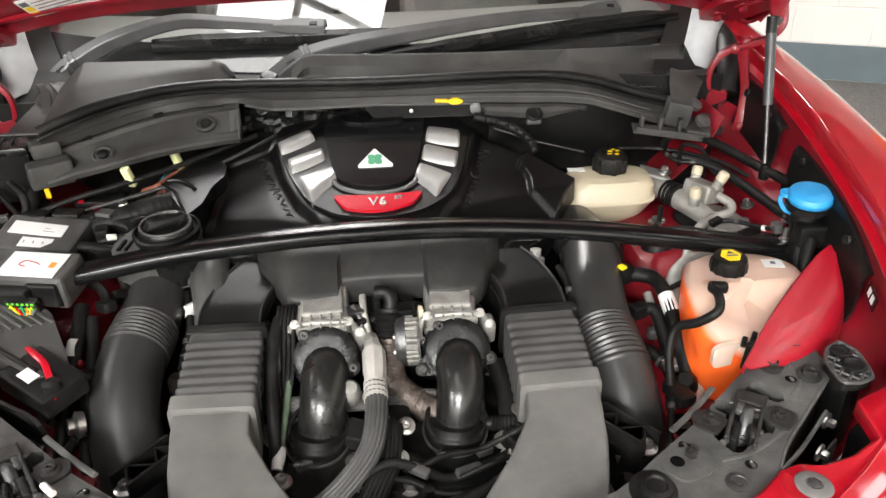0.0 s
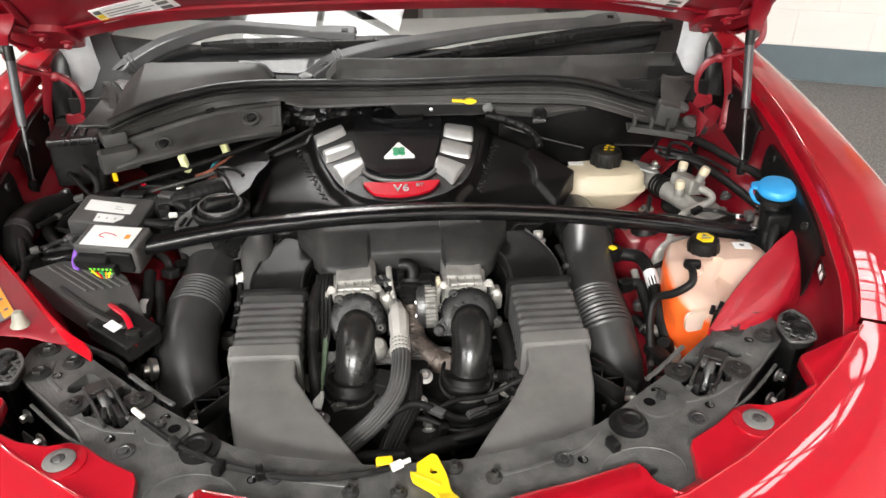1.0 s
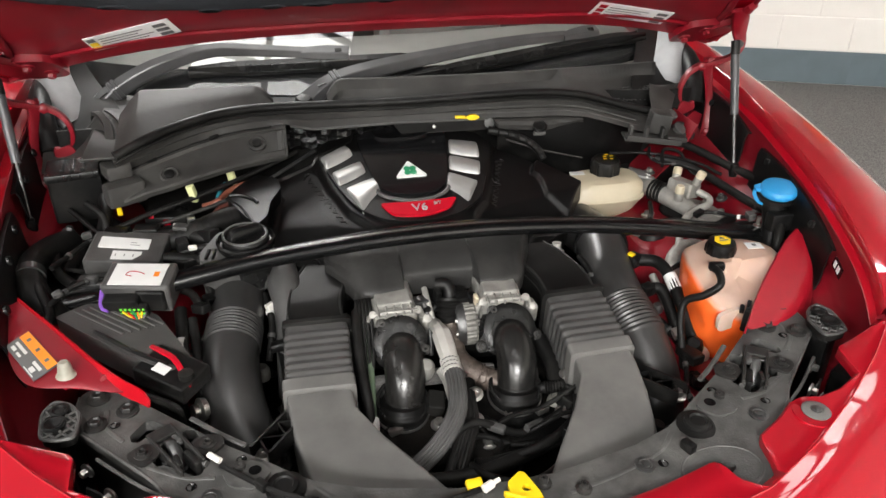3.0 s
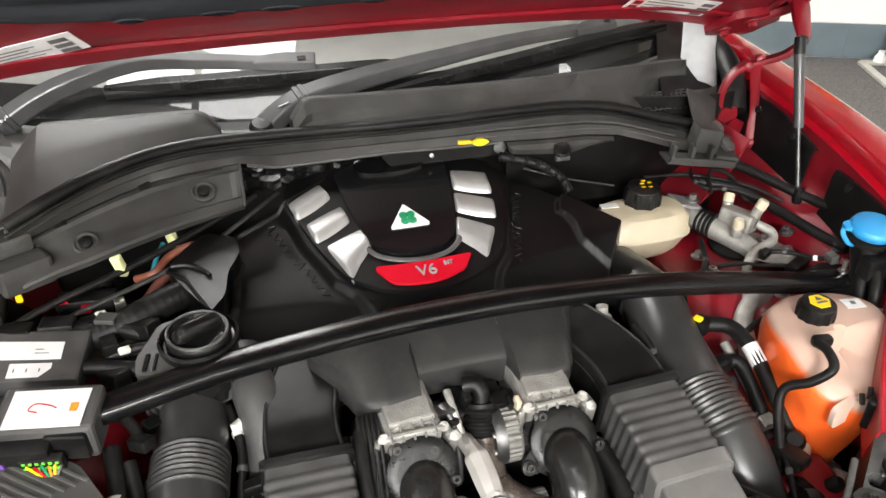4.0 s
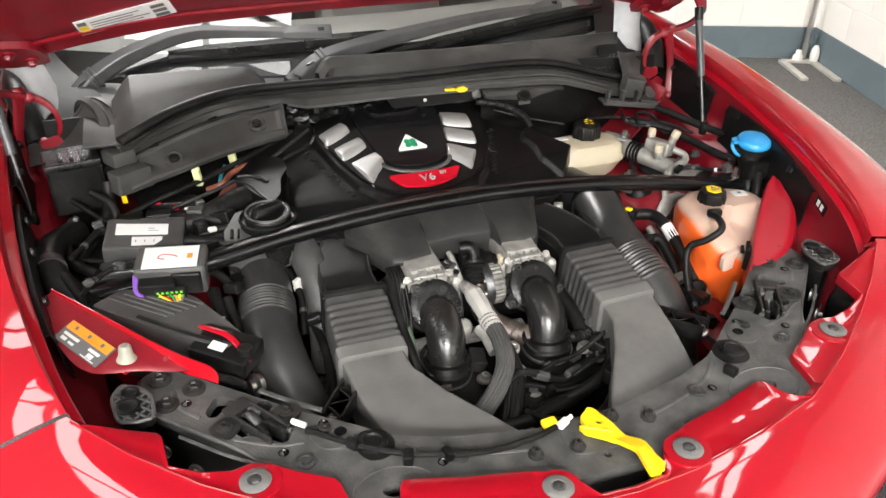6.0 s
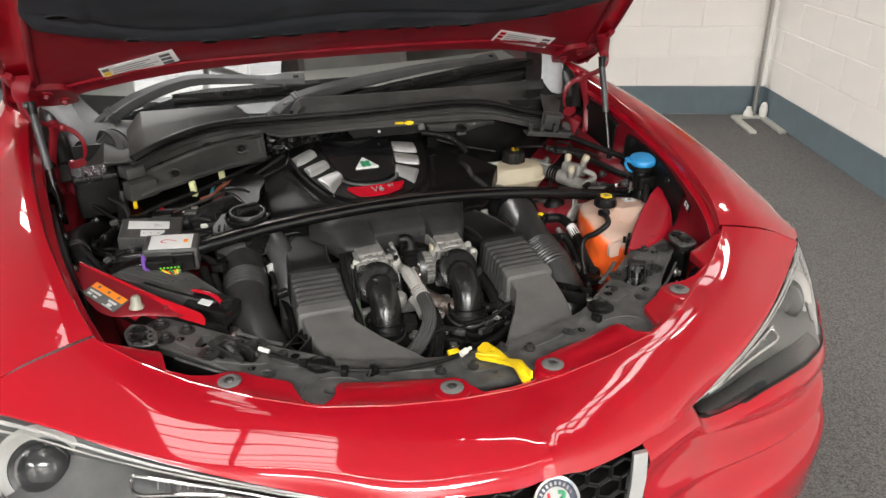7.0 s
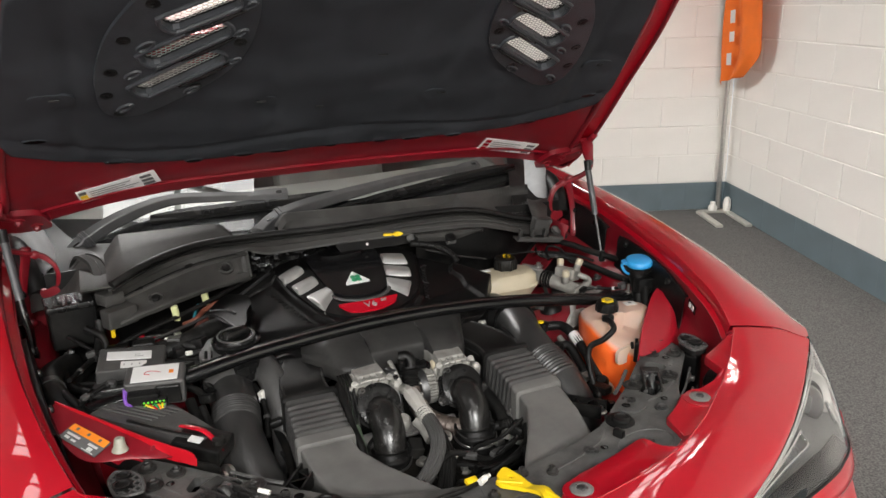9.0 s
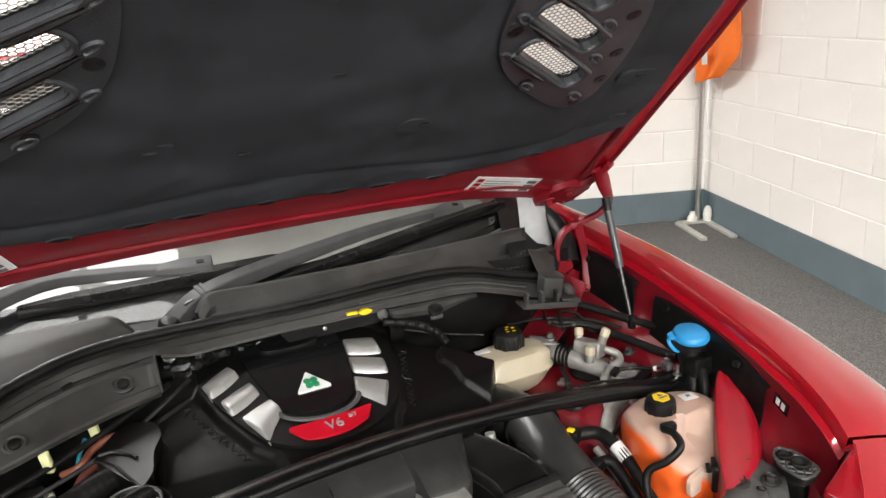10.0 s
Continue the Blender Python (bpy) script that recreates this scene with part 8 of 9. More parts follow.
for r in range(2):
    plate_on("print_mark", cell(q, .62, .30 + .22 * r, .82 - .08 * r, .335 + .22 * r, .002), .0005, INK, lab)
q = [(-.600, 1.06, .906), (-.548, 1.053, .901), (-.545, 1.077, .905), (-.597, 1.084, .910)]
lab = plate_on("controller_label", q, .0015, LABEL, ecu)
for r in range(3):
    plate_on("print_mark", cell(q, .12 + .3 * r, .35, .15 + .3 * r, .6, .002), .0005, INK, lab)
for x in (-.60, -.545):
    part("ecu_connector", box((x, 1.155, .905), (.048, .03, .03), .004, (0, 0, -8)), PLASTIC, ecu)
dome = bmesh.new()
loft([super_ring((-.705, 1.09), .075, .060, .74, 3), super_ring((-.705, 1.09), .070, .055, .838, 2.8), super_ring((-.705, 1.09), .055, .042, .856, 2.4), super_ring((-.705, 1.09), .02, .016, .860, 2)], dome)
part("inner_bulge", dome, PAINT_IN, car, "red bulge of the inner wing")
part("rail_bracket", box((-.487, .888, .80), (.085, .012, .026), .003, (20, 0, -45)), PAINT_IN, car)
part("ecu_bracket", box((-.60, 1.035, .875), (.12, .04, .012), .003, (0, 0, -8)), DARK_STEEL, ecu)
fuse = part("fuse_box", box((-.69, 1.30, .942), (.10, .085, .10), .006, (0, 0, 8)), PLASTIC, car, "black fuse box with a ribbed lid")
part("lid", box((-.69, 1.30, .992), (.104, .09, .016), .004, (0, 0, 8)), PLASTIC_SATIN, fuse)
for k in range(3):
    part("lid_rib", box((-.71 + .02 * k, 1.30, 1.002), (.008, .06, .006), .002, (0, 0, 8)), PLASTIC_SATIN, fuse)
part("fuse_latch", box((-.64, 1.28, .965), (.012, .03, .04), .003), PLASTIC, fuse)
part("fuse_loom", tube([(-.63, 1.26, .95), (-.635, 1.24, .91), (-.645, 1.20, .885), (-.68, 1.15, .87), (-.70, 1.08, .86)], .013, 40, 12, ribs=(0, 1, 40, .001)), RUBBER, car, "taped wiring loom")
part("yellow_strip", box((-.605, 1.235, .925), (.010, .006, .03), .002), YELLOW, car)
hose = part("large_hose", tube([(-.70, 1.20, .88), (-.735, 1.12, .895), (-.735, 1.03, .90), (-.70, .97, .87), (-.66, .95, .83)], .026, 50, 16), RUBBER, car, "large black rubber hose with a steel clamp")
part("hose_clamp", tube([(-.736, 1.045, .90), (-.732, 1.025, .899)], .028, 3, 20), DARK_STEEL, hose)
part("thin_hose", tube([(-.72, 1.02, .90), (-.70, .97, .905), (-.68, .92, .885), (-.685, .88, .865)], .008, 30, 10), RUBBER, hose)
def cover_sheet(x, y, h):
    return Vector((x, y, .872 + h - .16 * (x + .55)))


jc = part("junction_cover", slab(round_outline([(-.668, .905), (-.624, .950), (-.546, .947), (-.506, .915), (-.464, .835), (-.440, .785), (-.474, .760), (-.538, .800), (-.608, .856)], 3, .12), cover_sheet, -.05, 0, bevel=.004), PLASTIC_GREY, car, "flat dusty black plastic junction cover with ribs", sharp=30)
for k in range(6):
    x0, y0 = -.640 + .012 * k, .925 + .006 * k
    part("cover_rib", tube([cover_sheet(x0, y0, .0), cover_sheet(x0 + .085, y0 - .065, .0)], .0032, 6, 8, flat=.7), PLASTIC_GREY, jc)
part("cover_ledge", tube([cover_sheet(x, y, -.002) for x, y in ((-.60, .865), (-.54, .815), (-.48, .775))], .005, 12, 8), PLASTIC, jc)
part("lower_box", box((-.475, .775, .842), (.10, .07, .035), .005, (4, 8, -36)), PLASTIC, car, "small black plastic box")
part("box_label", box((-.487, .765, .862), (.026, .018, .002), .0005, (4, 8, -36)), LABEL, car)
part("red_strip", tube([(-.508, .824, .866), (-.492, .806, .868), (-.470, .782, .867), (-.454, .752, .858), (-.446, .730, .845)], [.004, .005, .005, .005, .004], 40, 10, flat=.5, power=4), RED_PL, car, "bright red plastic locking strip")
part("box_boss", lathe([(0, 0), (.012, 0), (.012, .01), (.006, .012), (0, .012)], (-.448, .742, .856), (0, 0, 1), 16), PLASTIC, car)
rail = smooth_rows([[(-.744, .915, .915), (-.708, .792, .899), (-.668, .732, .887), (-.600, .722, .876)], [(-.728, .918, .918), (-.672, .805, .902), (-.618, .742, .889), (-.555, .708, .874)], [(-.722, .922, .920), (-.645, .832, .905), (-.585, .760, .892), (-.515, .702, .872)]], 8, 24)
part("front_rail", sheet(rail, .003), PAINT_IN, car, "glossy red pressed rail")
lip_top = [(-.722, .924, .924), (-.645, .835, .910), (-.585, .763, .900), (-.540, .715, .893), (-.505, .690, .882), (-.495, .682, .868)]
lip_low = [(-.722, .920, .914), (-.645, .830, .896), (-.585, .757, .880), (-.545, .712, .868), (-.512, .690, .860), (-.497, .680, .856)]
part("rail_flange", sheet([spline(lip_top, 24), spline(lip_low, 24)], .003), mat("red_flange_paint", (.38, .003, .010), .3, 0, .1, 12, coat=.6), car, "bright red flange of the rail")
part("flange_rivet", lathe([(0, 0), (.007, 0), (.006, .003), (0, .004)], (-.563, .731, .882), (.5, -.7, .3), 14), PAINT_IN, car)
wallrows = [[(-.735, .925, .890), (-.685, .860, .885), (-.625, .805, .868), (-.56, .765, .848), (-.475, .715, .838), (-.455, .70, .83)], [(-.728, .930, .84), (-.68, .866, .83), (-.62, .811, .81), (-.555, .771, .79), (-.47, .721, .78), (-.45, .706, .78)]]
part("cable_channel", sheet(smooth_rows(wallrows, 4, 30), .005), PLASTIC, car, "black plastic cable channel")
q = [(-.716, .812, .9055), (-.660, .732, .8915), (-.630, .762, .8960), (-.688, .842, .9095)]
warn = plate_on("warning_label", q, .0015, INK, car, "black and orange warning label")
plate_on("print_band", cell(q, .02, .58, .98, .98, .002), .0005, ORANGE, warn)
for u0, v0, u1, v1 in ((.08, .34, .42, .46), (.10, .12, .22, .26), (.28, .12, .40, .22), (.66, .34, .9, .46), (.72, .10, .84, .28), (.62, .03, .92, .07)):
    plate_on("print_mark", cell(q, u0, v0, u1, v1, .002), .0005, LABEL, warn)
for u in (.2, .5, .8):
    plate_on("print_mark", cell(q, u - .03, .70, u + .03, .86, .003), .0005, INK, warn)
part("stud_cap", lathe([(0, 0), (.015, 0), (.011, .007), (.009, .022), (.006, .025), (0, .025)], (-.617, .741, .890), (.05, 0, 1), 18), mat("pale_cap_plastic", (.28, .27, .22), .4, 0, .2, 40), car, "pale plastic stud cap")
# cables with pale yellow clips towards the bulkhead
cab = part("bulkhead_cable", tube([(-.64, 1.16, .90), (-.56, 1.20, .918), (-.46, 1.25, .928), (-.36, 1.31, .938), (-.24, 1.39, .955)], .0055, 50, 8), RUBBER, car, "black cable with pale yellow clips")
part("second_cable", tube([(-.62, 1.14, .895), (-.52, 1.19, .905), (-.42, 1.24, .912), (-.33, 1.29, .925), (-.2, 1.40, .95)], .004, 50, 8), DARK_STEEL, cab)
for x, y, z in ((-.461, 1.252, .938), (-.383, 1.306, .946)):
    part("cable_clip", box((x, y, z), (.016, .014, .046), .004, (20, 0, -20)), mat("pale_yellow_plastic", (.66, .68, .36), .45) if "pale_yellow_plastic" not in bpy.data.materials else bpy.data.materials["pale_yellow_plastic"], cab)
part("brown_hose", tube([(-.37, 1.28, .89), (-.40, 1.26, .90), (-.43, 1.22, .885), (-.45, 1.20, .87)], .009, 24, 10), mat("brown_rubber", (.12, .04, .03), .5), car)
part("pale_tank", box((-.48, 1.22, .83), (.13, .07, .07), .02, (0, 10, 25)), mat("old_cream_plastic", (.30, .30, .21), .5, 0, .2, 20), car, "dull cream plastic canister")
for pts, r in (([(-.58, 1.13, .90), (-.50, 1.15, .90), (-.44, 1.13, .895), (-.40, 1.12, .88)], .014), ([(-.53, 1.08, .89), (-.47, 1.07, .885), (-.43, 1.06, .87), (-.42, 1.02, .82)], .011), ([(-.475, .95, .85), (-.470, .88, .82), (-.475, .80, .77), (-.46, .70, .70)], .011), ([(-.455, .93, .84), (-.445, .86, .80), (-.44, .78, .76), (-.43, .70, .68)], .009), ([(-.50, 1.02, .86), (-.46, 1.0, .85), (-.44, .96, .84)], .008), ([(-.31, 1.33, .915), (-.34, 1.29, .905), (-.37, 1.28, .90)], .006)):
    part("hose", tube(pts, r, 36, 12), RUBBER, car)
part("hose_label", tube([(-.4715, .89, .825), (-.473, .865, .812)], .0118, 4, 14), LABEL, car)
for x, y, z, s in ((-.47, 1.055, .88, .028), (-.43, 1.13, .90, .03), (-.47, .70, .74, .024), (-.44, .955, .845, .022), (-.50, 1.16, .90, .026), (-.445, .835, .80, .022), (-.36, 1.27, .885, .03), (-.62, 1.19, .885, .03), (-.42, 1.19, .87, .035), (-.31, .90, .78, .02)):
    part("connector", box((x, y, z), (s, s * 1.4, s * .8), .003, (12, -8, x * 300)), PLASTIC, car)
part("yellow_connector", box((-.285, .888, .802), (.016, .012, .012), .002, (0, 0, 30)), YELLOW, car)
part("dipstick", tube([(-.27, .95, .80), (-.275, .925, .785), (-.28, .90, .74), (-.285, .87, .66)], .007, 20, 10), DARK_STEEL, car)
part("sensor", lathe([(0, 0), (.016, 0), (.016, .012), (.01, .016), (.01, .03), (0, .03)], (.272, 1.05, .815), (0, .2, 1), 16), ALU, car)
part("sensor", lathe([(0, 0), (.016, 0), (.016, .012), (.01, .016), (.01, .03), (0, .03)], (-.245, 1.03, .80), (0, -.2, 1), 16), ALU, car)
rng = random.Random(21)
for k in range(70):
    sx = rng.choice((-1, 1))
    x, y, z = sx * rng.uniform(.43, .56), rng.uniform(.68, .95), rng.uniform(.66, .74)
    if k > 45:
        x, y, z = rng.uniform(-.55, -.34), rng.uniform(1.12, 1.32), rng.uniform(.80, .87)
    s = rng.uniform(.01, .03)
    part("fitting", box((x, y, z), (s, s * rng.uniform(.8, 2), s), .002, (rng.uniform(-20, 20), rng.uniform(-20, 20), rng.uniform(0, 90))) if k % 2 else lathe([(0, 0), (s * .6, 0), (s * .6, s * .7), (s * .4, s), (0, s)], (x, y, z), (rng.uniform(-.6, .6), rng.uniform(-.6, .6), 1), 12), rng.choice((PLASTIC, DARK, DARK_STEEL, PLASTIC_GREY, ALU)), car)
for k, (x0, y0, z0, x1, y1, z1) in enumerate(((-.70, 1.24, .93, -.60, 1.12, .90), (-.66, 1.22, .95, -.62, 1.16, .90), (-.72, 1.18, .90, -.66, 1.02, .88), (-.69, 1.10, .87, -.60, 1.04, .86), (-.64, 1.04, .87, -.55, 1.02, .87), (-.56, 1.17, .90, -.45, 1.16, .88), (-.66, .99, .86, -.59, .95, .87), (-.48, 1.09, .89, -.40, 1.08, .88), (-.47, 1.14, .895, -.42, 1.20, .89), (-.71, 1.0, .87, -.70, .90, .87))):
    mid = ((x0 + x1) / 2 + .015 * math.sin(k * 2.1), (y0 + y1) / 2 + .012 * math.cos(k * 1.7), (z0 + z1) / 2 - .012 + .02 * (k % 2))
    part("wiring", tube([(x0, y0, z0), mid, (x1, y1, z1)], .005 + .0025 * (k % 3), 30, 10, ribs=(0, 1, 30, .0006)), RUBBER, car)
part("battery_block", box((-.665, 1.08, .80), (.16, .20, .12), .012, (0, 0, 4)), PLASTIC, car, "black plastic box under the hoses")
part("battery_clamp", box((-.64, 1.03, .868), (.10, .018, .012), .003, (0, 0, 20)), DARK_STEEL, car)
part("hose_clip", box((-.475, 1.10, .895), (.022, .03, .034), .004, (0, 0, 15)), PLASTIC, car)
for x, y, z in ((-.455, 1.085, .90), (-.49, 1.175, .905)):
    part("white_clip", box((x, y, z), (.016, .010, .008), .002, (15, 10, 25)), WHITE_PL, car)
part("red_connector", box((-.535, 1.175, .902), (.018, .012, .012), .002), RED_PL, car)
part("bay_cable", tube([(-.60, 1.22, .86), (-.50, 1.20, .86), (-.42, 1.18, .855), (-.34, 1.17, .85)], .009, 30, 10), RUBBER, car)

# ---- headlights ----
LAMP_GREY = mat("lamp_housing", (.17, .17, .168), .34, .3, .2, 15)
BRIGHT = mat("bright_lamp_trim", (.66, .65, .62), .3, .5, .05, 40)
GUIDE = mat("white_light_guide", (.62, .62, .60), .22, 0, .03, 20)
LENS_DARK = mat("dark_lens", (.03, .03, .032), .06, 0, .1, 20, coat=1.0)
LAMP_TOP = [(.345, .234, .746), (.42, .264, .766), (.52, .306, .790), (.63, .369, .811), (.75, .453, .835), (.868, .548, .861), (.955, .655, .858)]
LAMP_LOW = [(.350, .228, .730), (.43, .240, .702), (.53, .256, .720), (.64, .284, .722), (.74, .330, .708), (.84, .408, .712), (.962, .655, .800)]
for sx in (1, -1):
    m = Matrix.Diagonal((sx, 1, 1, 1))
    side = lambda pts, o=(0, 0, 0): [m @ (Vector(p) + Vector(o)) for p in pts]
    def lp(t, v, d=0.0):
        """Inside the lamp: t along it from the nose, v from its upper to its lower edge, d deep."""
        k = spline(LAMP_TOP, 60)[round(t * 60)].lerp(spline(LAMP_LOW, 60)[round(t * 60)], v)
        return m @ (k + Vector((.040 * max(0.0, (t - .7) / .3) if sx < 0 else 0, d, 0)))

    def band(v0, v1, d0, d1, ts, h=.006):
        rows = []
        for t in ts:
            a, b = lp(t, lerp_list(v0, t), lerp_list(d0, t)), lp(t, lerp_list(v1, t), lerp_list(d1, t))
            rows.append([a, a.lerp(b, .5) + m.to_3x3() @ Vector((0, -h, 0)), b])
        return sheet(rows, .003)

    ts = [k / 60 for k in range(61)]
    lampo = part("headlight", sheet([[lp(t, .0, .010), lp(t, .15, .035 + .03 * t), lp(t, .5, .05 + .05 * t), lp(t, .85, .03 + .04 * t), lp(t, 1, .010)] for t in ts], .002), LAMP_GREY, car, "clear headlight with a projector lens and white light guide")
    lens_rows = smooth_rows([side(LAMP_TOP, (0, -.001, .001)), side([(a[0] * .5 + b[0] * .5, a[1] * .5 + b[1] * .5 - .016, a[2] * .5 + b[2] * .5) for a, b in zip(LAMP_TOP, LAMP_LOW)]), side(LAMP_LOW, (0, -.001, -.001))], 10, 30)
    part("lens_cover", sheet(lens_rows, .003), LENS_CLEAR, lampo, "clear plastic lens cover")
    part("light_guide", band([.07, .05, .05, .06, .12], [.15, .10, .09, .10, .17], [.004] * 5, [.004] * 5, ts[2:52], .002), GUIDE, lampo, "white light guide strip")
    part("light_guide", band([.24, .16, .14, .15, .24], [.28, .185, .165, .175, .27], [.007] * 5, [.008] * 5, ts[2:50], .001), BRIGHT, lampo, "chrome strip")
    outer_pts = [lp(.90, .16, .008), lp(.95, .22, .010), lp(.965, .42, .012), lp(.95, .62, .012), lp(.90, .80, .010), lp(.84, .90, .008), lp(.78, .93, .006)]
    part("light_guide", tube(outer_pts, [.003, .005, .006, .006, .0055, .005, .003], 60, 12, flat=.6), GUIDE, lampo, "white light guide strip")
    part("inner_band", tube([lp(.82, .30, .03), lp(.87, .42, .03), lp(.90, .58, .03), lp(.87, .76, .03), lp(.80, .86, .02)], .005, 40, 8), CHROME, lampo)
    c = m @ Vector((.790, .482, .752))
    ax = m.to_3x3() @ Vector((.10, -.94, .32))
    part("projector_ring", lathe([(.050, -.01), (.056, .012), (.072, .018), (.080, .013), (.077, .002), (.054, -.014)], c, ax, 48), BRIGHT, lampo, "silver projector ring")
    part("projector_bowl", lathe([(.034, -.012), (.055, .006), (.057, .010), (.054, .012), (.038, .004)], c, ax, 40), DARK_STEEL, lampo)
    ball = lathe([(0, .036), (.015, .035), (.029, .030), (.041, .020), (.049, .006), (.051, -.006), (0, -.006)], c, ax, 36)
    part("projector_lens", ball, LENS_DARK, lampo, "dark projector lens")
    # second lamp chamber with fine ribs
    wedge = [[lp(t, lookup([.14, .30, .52], [.42, .34, .34], t), .02), lp(t, lookup([.14, .30, .52], [.45, .40, .46], t), .045), lp(t, lookup([.14, .30, .52], [.48, .46, .56], t), .02)] for t in [.14 + .38 * k / 24 for k in range(25)]]
    part("reflector", sheet(wedge, .002), LAMP_GREY, lampo, "ribbed reflector chamber")
    rim_pts = [w[0] for w in wedge[::4]] + [wedge[-1][1] + m.to_3x3() @ Vector((.006, -.01, 0))] + [w[2] for w in reversed(wedge[::4])]
    part("chrome_strip", tube(rim_pts, .0035, 80, 8), CHROME, lampo)
    for w in wedge[3:22]:
        part("reflector_rib", tube([w[0], w[1] + Vector((0, -.012, 0)), w[2]], .0016, 6, 5), STEEL, lampo)
    part("lamp_bezel", sheet([[lp(t, lookup([0, .2, .5, .8, 1], [.70, .72, .80, .92, .96], t), .03), lp(t, lookup([0, .2, .5, .8, 1], [.78, .80, .86, .95, .98], t), .004), lp(t, 1, .002)] for t in ts[2:46]], .003), GLOSS_BLACK, lampo)
    part("lamp_gap", tube([lp(t, 1.0, .0) + Vector((0, 0, -.003)) for t in ts[::4]], .004, 60, 8), RUBBER, lampo)
    part("lamp_gap", tube([lp(t, 0.0, .006) + Vector((0, 0, .0)) for t in ts[::4]], .0015, 60, 8), RUBBER, lampo)

# ---- grille and badge ----
shield = part("grille", sheet([[(.187, .158, .750), (.182, .147, .70), (.158, .128, .60), (.11, .113, .48), (0, .108, .42)], [(.163, .164, .746), (.157, .153, .69), (.136, .135, .60), (.095, .120, .49), (0, .116, .445)]], .012), SILVER, car, "dark honeycomb grille in a satin silver shield frame")
part("shield_frame", mirrored(sheet([[(.187, .158, .750), (.182, .147, .70), (.158, .128, .60), (.11, .113, .48), (0, .108, .42)], [(.163, .164, .746), (.157, .153, .69), (.136, .135, .60), (.095, .120, .49), (0, .116, .445)]], .012)), SILVER, shield)
part("grille_back", box((0, .24, .58), (.42, .02, .36), 0), DARK, shield)
hexes = bmesh.new()
for r in range(9):
    for k in range(-4, 5):
        cx, cz = k * .048 + (.024 if r % 2 else 0), .43 + r * .036
        if abs(cx) > .05 + (cz - .42) * .42:
            continue
        pts = [Vector((cx + .025 * math.cos(a * math.pi / 3 + math.pi / 6) * 1.0, .155 + .02 * (cz - .42), cz + .021 * math.sin(a * math.pi / 3 + math.pi / 6))) for a in range(7)]
        for a, b in zip(pts, pts[1:]):
            tube([a, b], .0035, 1, 6, hexes, flat=1.0)
part("honeycomb", hexes, GLOSS_BLACK, shield)
bc, bx = Vector((-.005, .134, .716)), Vector((0, -.86, .5))
badge = part("badge", lathe([(0, 0), (.046, 0), (.046, .006), (.043, .011), (.038, .010), (.037, .006), (0, .006)], bc, bx, 44), CHROME, car, "round chrome badge with red and green fields")
part("badge_ring", lathe([(.0255, .006), (.037, .006), (.037, .008), (.0255, .008)], bc, bx, 40), mat("deep_blue_enamel", (.02, .025, .05), .25, coat=.5), badge)
part("badge_field", lathe([(0, .006), (.0255, .006), (.0255, .0085), (0, .0085)], bc, bx, 36), SILVER, badge)
rot = Vector((0, 0, 1)).rotation_difference(bx).to_matrix()


def on_badge(x, y, h):
    z = bx.normalized()
    u = Vector((1, 0, 0))
    return bc + u * x + z.cross(u) * y + z * h


part("badge_cross", slab([(-.0145, -.018), (-.0095, -.018), (-.0095, -.003), (-.001, -.003), (-.001, .003), (-.0095, .003), (-.0095, .018), (-.0145, .018), (-.0145, .003), (-.022, .003), (-.022, -.003), (-.0145, -.003)], on_badge, .0085, .0098), RED_PL, badge)
part("badge_curl", tube([on_badge(x, y, .0095) for x, y in ((.006, .016), (.015, .013), (.014, .006), (.006, .003), (.008, -.004), (.016, -.008), (.010, -.015))], .0032, 40, 8), GREEN, badge)
for k in range(10):
    a = math.pi * (.12 + .76 * k / 9)
    p = on_badge(.031 * math.cos(a), .031 * math.sin(a), .0085)
    part("badge_mark", box(p, (.0035, .002, .0055), 0, (-30, math.degrees(math.pi / 2 - a), 0)), SILVER, badge)


# ---- small bright fixings: clips, tags, screws and printed sleeves ----
rng = random.Random(77)
for x, y, z, ax in ((.70, 1.15, .858, (-.4, 0, 1)), (.735, 1.06, .872, (-.6, 0, 1)), (.66, 1.33, .935, (-.3, -.5, 1)), (.745, .96, .868, (-.7, 0, 1)), (.69, .90, .845, (-.5, -.2, 1)), (.655, .86, .838, (-.5, -.3, 1)), (-.70, 1.20, .90, (.4, 0, 1)), (-.74, 1.02, .885, (.6, 0, 1)), (-.655, 1.33, .93, (.3, -.5, 1)), (-.70, .97, .868, (.5, -.2, 1)), (.60, 1.02, .822, (0, 0, 1)), (.53, 1.17, .822, (0, 0, 1)), (.66, 1.02, .83, (0, 0, 1)), (.56, 1.05, .815, (0, 0, 1))):
    part("body_bolt", bolt((x, y, z), .0075, ax), rng.choice((STEEL, DARK_STEEL, PAINT_IN)), car)
